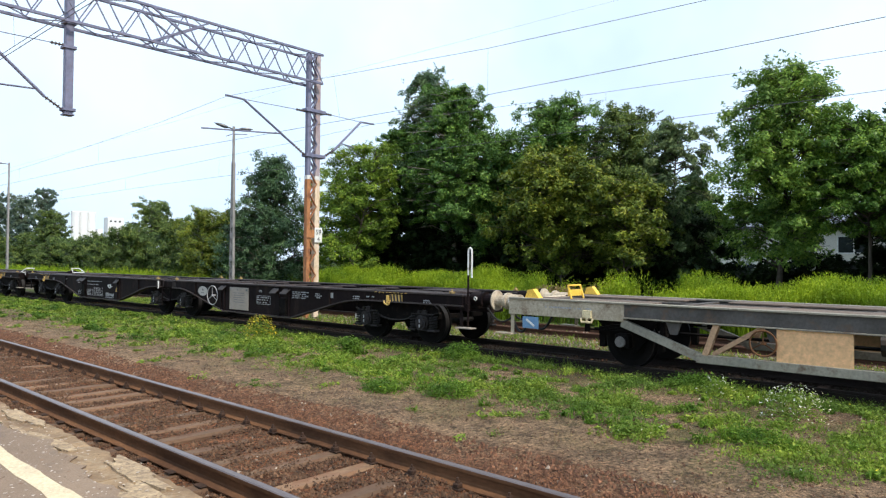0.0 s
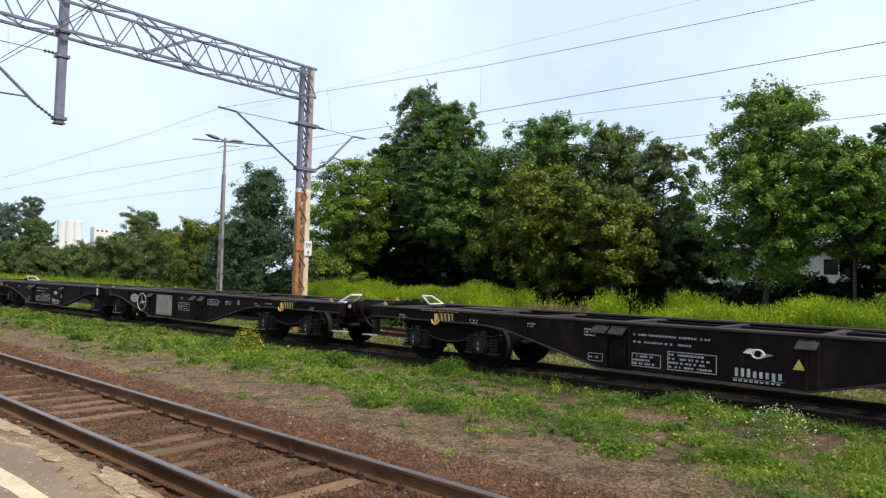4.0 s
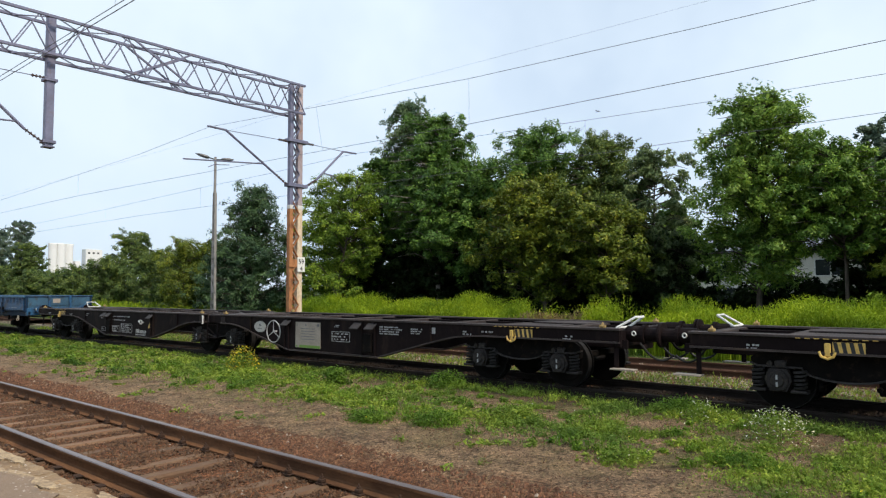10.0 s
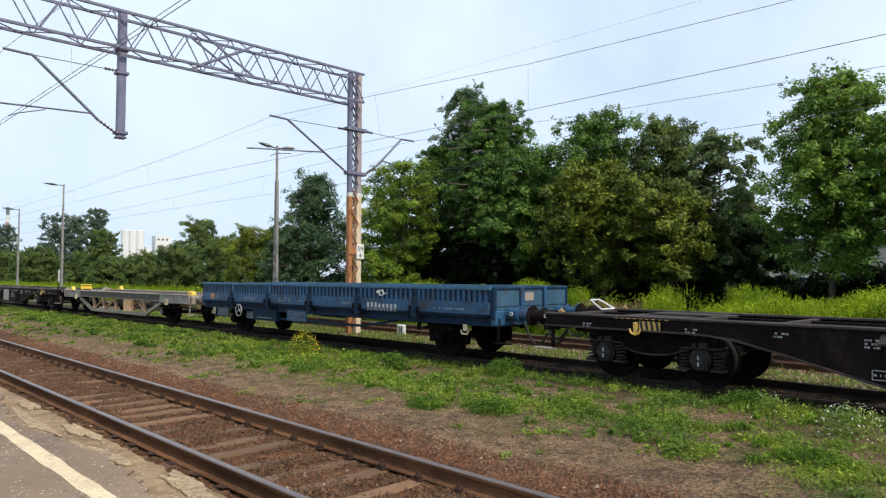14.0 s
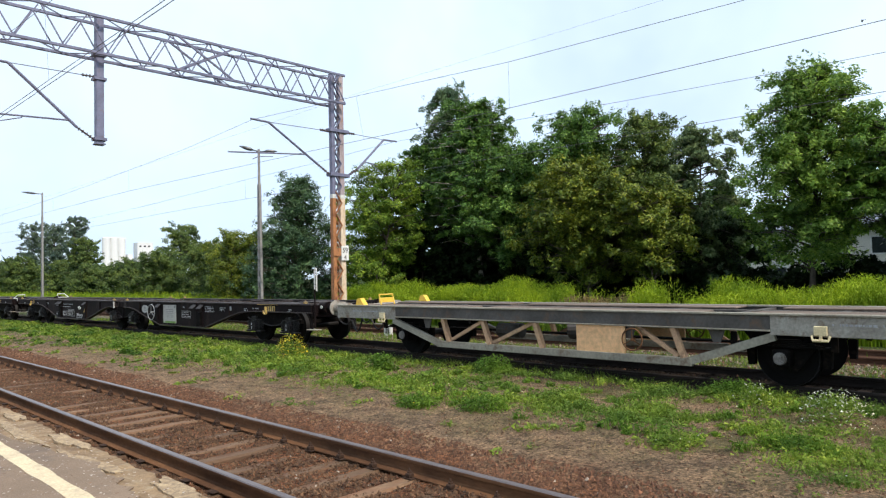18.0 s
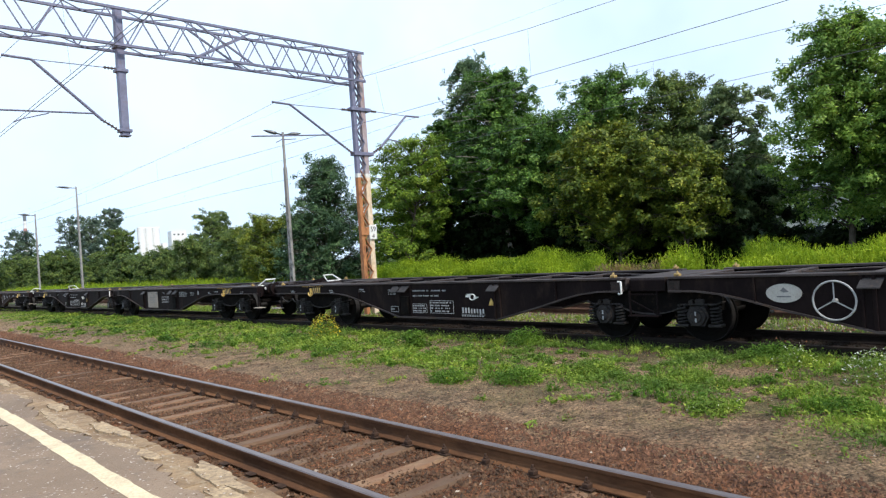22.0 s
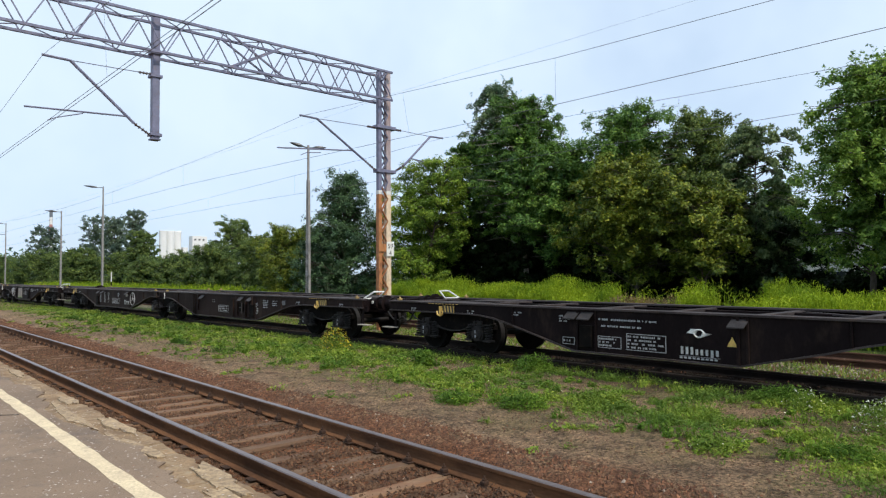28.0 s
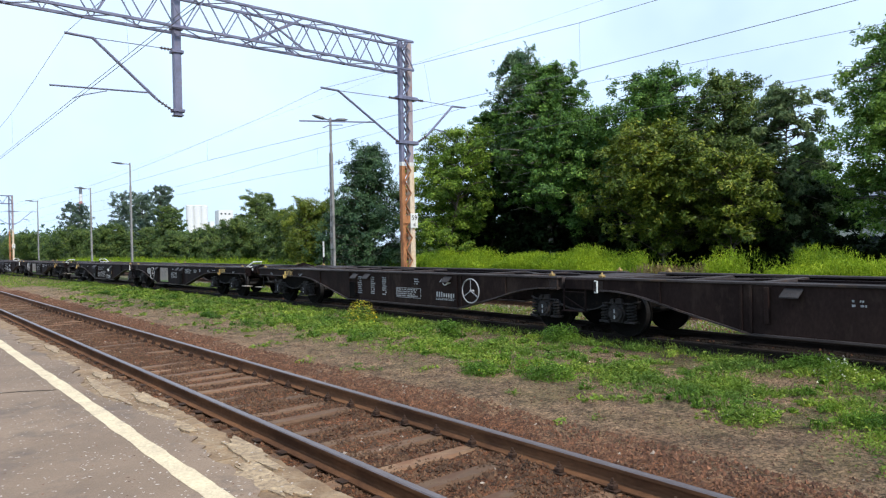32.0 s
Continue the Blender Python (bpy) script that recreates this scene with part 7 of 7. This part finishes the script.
def strip_density(x, y):
    """Cover of the strip between the tracks: a wavering front edge, two bare spots, thinner with distance."""
    edge = np.interp(y, [-2, 2, 3.5, 5, 6.5, 7.6, 9, 12, 16, 20, 30], [6.2, 6.5, 6.9, 7.6, 7.1, 6.8, 7.0, 7.2, 7.2, 7.4, 7.8]) + 0.25 * np.sin(2.3 * y) + 0.18 * np.sin(5.1 * y + 1.0)
    mid = np.clip((x - edge + 0.45) / 1.3, 0, 1) ** 1.4 * np.clip((10.9 - x) / 0.4, 0, 1)
    bare = 1 - np.exp(-((x - 9.5) / 0.6) ** 2 - ((y - 4.0) / 0.9) ** 2) - np.exp(-((x - 9.75) / 0.5) ** 2 - ((y - 10.1) / 0.9) ** 2) - 0.8 * np.exp(-((x - 8.7) / 0.5) ** 2 - ((y - 19.5) / 2.5) ** 2)
    clump = np.clip(0.16 + 0.85 * patchy(x, y) + 0.25 * np.clip((x - 8.0) / 1.5, -0.6, 1), 0.02, 1)
    return mid * np.clip(bare, 0, 1) * clump * np.clip(1.2 - y / 20, 0.16, 1) + 0.12 * np.clip((x - edge + 0.6) / 0.8, 0, 1) * np.clip((10.9 - x) / 0.4, 0, 1) * np.clip((y - 8) / 6, 0, 1)


meadow("grass", "patchy green grass and clover between the tracks", 190000, 5.6, 10.8, -3, 48, strip_density, 0.055, L_GRASS, 110, 0.01, 0.85)
meadow("dry_grass", "thin straw-coloured grass on the bare soil", 26000, 5.4, 10.8, -3, 40, lambda x, y: 0.5 * np.clip((x - 5.4) / 1.2, 0, 1), 0.06, L_DRY, 111, 0.008)
meadow("grass", "sparse grass between the rear tracks", 30000, 13.3, 19.8, -3, 40, lambda x, y: np.where(x < 16, 0.9, 0.25) * np.where(np.abs(x - 17.3) < 0.9, 0.15, 1), 0.13, L_GRASS, 112, 0.016, 0.3)
meadow("grass", "weeds along the edge of the train track", 16000, 10.3, 11.4, -3, 40, lambda x, y: np.clip(0.35 + 0.6 * patchy(x * 2, y), 0, 1), 0.12, L_GRASS, 113, 0.012, 0.6)
meadow("grass", "distant grass strip along the line", 16000, 5.8, 10.6, 45, 160, lambda x, y: np.full(x.shape, 0.7), 0.12, L_GRASS, 114, 0.016)


def tufts(name, label, n, per, x0, x1, y0, y1, dens, hgt, mat, seed, lean=0.5, width=0.011, leafy=0.5):
    """Clumps of blades and small leaves, each clump a rosette with its own height."""
    rng = np.random.default_rng(seed)
    x, y = rng.uniform(x0, x1, n), y0 + (y1 - y0) * rng.uniform(0, 1, n) ** 1.5
    k = rng.uniform(size=n) < dens(x, y)
    x, y = x[k], y[k]
    size = rng.uniform(0.4, 1.6, len(x)) ** 1.3
    i = np.repeat(np.arange(len(x)), per)
    m = len(i)
    a, r = rng.uniform(0, 6.283, m), 0.11 * size[i] * rng.uniform(0, 1, m) ** 0.6
    bx, by = x[i] + r * np.cos(a), y[i] + r * np.sin(a)
    p = np.stack([bx, by, ground_z(bx, by) - 0.005], 1)
    h = hgt * size[i] * rng.uniform(0.35, 1.25, m) * (1.15 - 3.0 * r)
    far = 1 + by.clip(0) / 25
    b = blades(rng, p, h, width * far, lean)
    j = rng.uniform(size=m) < leafy
    pp = p[j] + np.stack([np.zeros(j.sum()), np.zeros(j.sum()), h[j] * rng.uniform(0.3, 1.0, j.sum())], 1)
    q = leaf_quads(rng, pp, 0.024 * (1 + pp[:, 1].clip(0) / 25), 0.9, 0.0, 0.6)
    me = soup(name, np.concatenate([b, q]), [mat])
    return tagged(new(name, me), label, "grass", kind="stuff")


def lush(x, y):
    return strip_density(x, y) * (0.12 + 0.88 * np.clip((x - 7.1) / 1.3, 0, 1))


tufts("grass_tufts", "bright green tufts of grass and clover", 6600, 50, 6.4, 10.8, -2, 40, lush, 0.095, L_GRASS, 115)
tufts("grass_tufts", "small sprouts scattered over the bare soil", 3200, 22, 5.6, 9.4, -2, 34, lambda x, y: 0.75 * np.clip((x - 5.4) / 1.6, 0.05, 1) * np.clip(0.2 + patchy(x + 3.0, y), 0, 1), 0.05, L_GRASS, 118, 0.5, 0.009, 0.7)
tufts("grass_tufts", "darker green leafy weeds in the grass", 1200, 46, 6.8, 10.9, -2, 34, lambda x, y: lush(x + 0.7, y + 1.3), 0.13, L_BROAD, 116, 0.35, 0.01, 0.9)
rng = np.random.default_rng(117)
n = 36000
lx, ly = rng.uniform(5.5, 10.8, n), -2 + 32 * rng.uniform(0, 1, n) ** 1.5
lp = np.stack([lx, ly, ground_z(lx, ly) + 0.006], 1)
lq = leaf_quads(rng, lp, 0.019, 4.0, 0, 0.3)
me = soup("plant_litter", lq, [L_DRY, L_LITTER], (rng.uniform(size=n) < 0.6).astype(int))
tagged(new("plant_litter", me), "dead stalks and leaf litter on the soil", "litter", kind="stuff")


def plant(name, label, x, y, h, r, n, leaf, mat, seed, flowers=None, nf=0, fs=0.018):
    rng = np.random.default_rng(seed)
    z = float(ground_z(np.array(x), np.array(y)))
    t = thing(name, label, "plant", "wild plants between the tracks", at=(x, y, z - 0.01))
    d = rng.normal(size=(n, 3))
    d /= np.linalg.norm(d, axis=1)[:, None]
    d[:, 2] = np.abs(d[:, 2])
    p = d * np.array([r, r, h]) * (rng.uniform(0.1, 1, n) ** 0.45)[:, None] * rng.uniform(0.75, 1.1, n)[:, None]
    part("foliage", soup("foliage", leaf_quads(rng, p, leaf, 0.6), [mat]), None, t)
    st = Geo()
    for k in range(14):
        a = d[k] * np.array([r, r, h]) * 0.9
        st.cyl((0.2 * a[0], 0.2 * a[1], 0), tuple(a), 0.006, 5, 0.003)
    part("stalkwork", st, mat, t)["kind"] = "stuff"
    if flowers:
        q = d[:nf] * np.array([r * 1.02, r * 1.02, h * 1.05]) * rng.uniform(0.75, 1.05, (nf, 1))
        part("blossom", soup("blossom", leaf_quads(rng, q, fs, 0.8, 0, 0.8), [flowers]), None, t)
    return t


plant("flowering_plant", "bushy yellow-flowering plant beside the rails", 9.52, 14.65, 0.55, 0.42, 900, 0.03, L_GRASS, 120, L_PETALY, 420, 0.02)
plant("weed_clump", "leafy green weed clump", 9.24, 10.9, 0.42, 0.3, 900, 0.035, L_BROAD, 121)
plant("weed_clump", "rounded dark green weed cushion", 10.29, 8.75, 0.36, 0.46, 2800, 0.02, L_BROAD, 122)
plant("flowering_plant", "white daisy-like plant beside the rails", 9.3, 2.42, 0.42, 0.42, 800, 0.02, L_GRASS, 123, L_PETALW, 200, 0.014)
plant("flowering_plant", "small clump of white-flowered weeds", 10.15, 3.7, 0.3, 0.3, 500, 0.02, L_GRASS, 124, L_PETALW, 80, 0.013)
plant("flowering_plant", "loose white-flowered weeds along the rail", 10.3, 2.7, 0.26, 0.45, 500, 0.02, L_GRASS, 133, L_PETALW, 110, 0.013)
plant("weed_clump", "dense green grass cushion", 7.03, 7.5, 0.2, 0.4, 2200, 0.018, L_BROAD, 125)
plant("weed_clump", "dense green grass cushion", 7.42, 6.5, 0.26, 0.42, 2400, 0.018, L_BROAD, 126)
plant("weed_clump", "low bright clump with a few white flowers", 7.2, 3.5, 0.17, 0.34, 1500, 0.018, L_GRASS, 127, L_PETALW, 12, 0.012)
plant("weed_clump", "low green clump on the gravel", 8.6, 6.0, 0.2, 0.45, 1600, 0.022, L_GRASS, 128)
plant("weed_clump", "dark green low clump beside the rail", 10.55, 4.15, 0.28, 0.55, 2400, 0.02, L_BROAD, 129)
plant("weed_clump", "low green clump among the clover", 7.9, 2.4, 0.16, 0.4, 1400, 0.018, L_BROAD, 132)
rng = np.random.default_rng(131)
n = 200
fx, fy = rng.uniform(6.6, 10.6, n), rng.uniform(0, 22, n)
fp = np.stack([fx, fy, ground_z(fx, fy) + rng.uniform(0.06, 0.14, n)], 1)
me = soup("meadow_flowers", leaf_quads(rng, fp, 0.011, 1.5, 0, 0.8), [L_PETALY, L_PETALW], (rng.uniform(size=n) < 0.45).astype(int))
tagged(new("meadow_flowers", me), "tiny yellow and white flowers in the grass", "flowers", kind="stuff")

marker = thing("track_marker", "small white painted marker stone with dark strokes", "marker stone", at=(16.2, 18.6, -0.32))
part("stone", Geo().box(-0.07, 0.07, -0.19, 0.19, 0, 0.42, 0.03), WHITE, marker)
part("painted_strokes", Geo().box(-0.078, -0.071, -0.1, -0.06, 0.14, 0.36, 0.002).box(-0.078, -0.071, 0.02, 0.06, 0.14, 0.36, 0.002).box(-0.078, -0.071, -0.06, 0.02, 0.24, 0.27, 0.002), SIGNBLACK, marker)

# ---- distant buildings ----
silos = thing("silos", "distant white grain silos above the hedge", "silo", at=(146.5, 420, 0))
for k in range(3):
    part("silo", Geo().cyl((2.2 + 4.4 * k, 0, 0), (2.2 + 4.4 * k, 0, 28.5), 2.25, 20), SILO, silos)
part("top_gallery", Geo().box(0, 13.4, -1, 1, 28.5, 29.0, 0.1), SILO, silos)
part("low_annex", Geo().box(13.4, 16.4, -3, 3, 0, 19, 0.1), SILO, silos)
hall = thing("white_hall", "distant white industrial building", "building", at=(165.6, 420, 0))
part("block", Geo().box(0, 9.5, -3, 3, 0, 26.2, 0.1), SILO, hall)
for k in range(3):
    part("hall_window", Geo().box(1.2 + 2.6 * k, 2.4 + 2.6 * k, -3.05, -3.0, 23.4, 24.4, 0.02), PANE, hall)
stack = thing("chimney", "distant slim chimney with grey, white and red bands", "chimney", at=(88.4, 420, 0))
for k in range(5):
    part("band", Geo().cyl((0, 0, 18 + 4.0 * k), (0, 0, 22.0 + 4.0 * k), 1.0 - 0.04 * k, 14, 0.96 - 0.04 * k), ROOFGREY if k == 4 else REDBAND if k == 2 else SILO, stack)
part("shaft", Geo().cyl((0, 0, 0), (0, 0, 18), 1.6, 14, 1.25), SILO, stack)

house = thing("low_building", "low cream building with a grey roof behind the trees", "building", at=(46, 0, -0.1))
part("wall", Geo().box(0, 10, -16, 26, 0, 4.2, 0.02), WALLCREAM, house)
part("roof", Geo().prism([(-16.6, 4.2), (26.6, 4.2), (26.6, 4.35), (-16.6, 4.35)], -0.7, 10.7).add([(-0.7, -16.6, 4.35), (-0.7, 26.6, 4.35), (5, 26.6, 5.5), (5, -16.6, 5.5), (10.7, -16.6, 4.35), (10.7, 26.6, 4.35)], [(0, 1, 2, 3), (3, 2, 5, 4), (0, 3, 4), (1, 5, 2)]), ROOFGREY, house)
part("chimney", Geo().box(4.6, 5.4, 1.0, 1.6, 5.0, 6.2, 0.02), WALLCREAM, house)
for k, yy in enumerate(np.arange(-14.5, 25, 3.2)):
    for z0, z1 in ((0.9, 2.0), (2.6, 3.7)):
        wdw = part("window", Geo().box(-0.03, 0.0, yy, yy + 1.8, z0, z1, 0.005), WHITE, house)
        for q in (0.08, 0.95):
            part("pane", Geo().box(-0.04, -0.031, yy + q, yy + q + 0.77, z0 + 0.08, z1 - 0.08, 0.003), PANE, wdw)


# ---- birds crossing the sky ----
def bird(label, span):
    b = thing("bird", label, "bird", "birds in the sky")
    u = span / 2
    g = Geo().cyl((0, 0.5 * u, 0.02 * u), (0, 0.1 * u, 0), 0.05 * u, 8, 0.15 * u).cyl((0, 0.1 * u, 0), (0, -0.45 * u, 0), 0.15 * u, 8, 0.05 * u).cyl((0, 0.62 * u, 0.0), (0, 0.5 * u, 0.02 * u), 0.008 * u, 6, 0.05 * u)
    part("body", g, FEATHER, b)
    t = Geo()
    t.add([(x, y, z * 0.01 * u) for z in (-1, 1) for x, y in ((-0.04 * u, -0.4 * u), (0.04 * u, -0.4 * u), (0.14 * u, -0.8 * u), (-0.14 * u, -0.8 * u))], [(3, 2, 1, 0), (4, 5, 6, 7), (0, 1, 5, 4), (1, 2, 6, 5), (2, 3, 7, 6), (3, 0, 4, 7)])
    part("tail", t, FEATHER, b)
    wings = []
    for s in (-1, 1):
        line = [(0.0, 0.22), (0.4, 0.36), (0.72, 0.22), (1.0, -0.12), (0.62, -0.1), (0.35, -0.18), (0.0, -0.2)]
        n, w = len(line), Geo()
        w.add([(s * x * u, y * u, z * 0.014 * u) for z in (-1, 1) for x, y in line], [tuple(range(n))[::-1], tuple(range(n, 2 * n))] + [(k, (k + 1) % n, n + (k + 1) % n, n + k) for k in range(n)])
        wings.append((part("wing", w, FEATHER, b), s))
    return b, wings


# thing and wings, the second it is known at, its place then, its speed in metres a second
BIRDS = [(*bird("small dark bird in flight with bent wings", 0.62), 9.8, (52.4, 30.08, 17.0), (-7.96, -18.16, -2.15), 3.4),
         (*bird("distant dark bird in flight", 0.95), 18.0, (104.2, 21.6, 34.8), (-10.86, 22.1, 0.59), 2.6)]


def motions():
    ts, ds = [r[0] for r in RUN], [r[1] for r in RUN]
    for w, start, length in TRAIN:
        rows = []
        for t, d in RUN:
            a = start - d
            turn = math.degrees(math.atan2(bend(a) - bend(a + length), length))
            rows.append((t, pose(T2 + bend(a), a, 0, 0, 0, turn)))
        walk(w, rows)
    # wheels roll with the distance run
    ticks = [k / 10 for k in range(321)]
    turns = [math.degrees(float(np.interp(t, ts, ds)) / 0.46) for t in ticks]
    for w, start, length in TRAIN[:11]:
        for ob in [o for o in w.children_recursive if o.name.startswith("wheelset")]:
            y = ob.location.y
            walk(ob, [(t, pose(0, y, 0.46, a)) for t, a in zip(ticks, turns)])
    # birds fly straight on and then level, beating their wings
    for b, wings, t0, at, v, beat in BIRDS:
        head = math.degrees(math.atan2(-v[0], v[1]))
        walk(b, [(t, pose(at[0] + v[0] * (t - t0), at[1] + v[1] * (t - t0), at[2] + v[2] * (min(t, t0 + 3) - t0), 0, 0, head)) for t in range(33)])
        for w, s in wings:
            walk(w, [(t, pose(0, 0, 0, 0, -s * (8 + 34 * math.sin(6.2832 * beat * t)), 0)) for t in ticks])


motions()
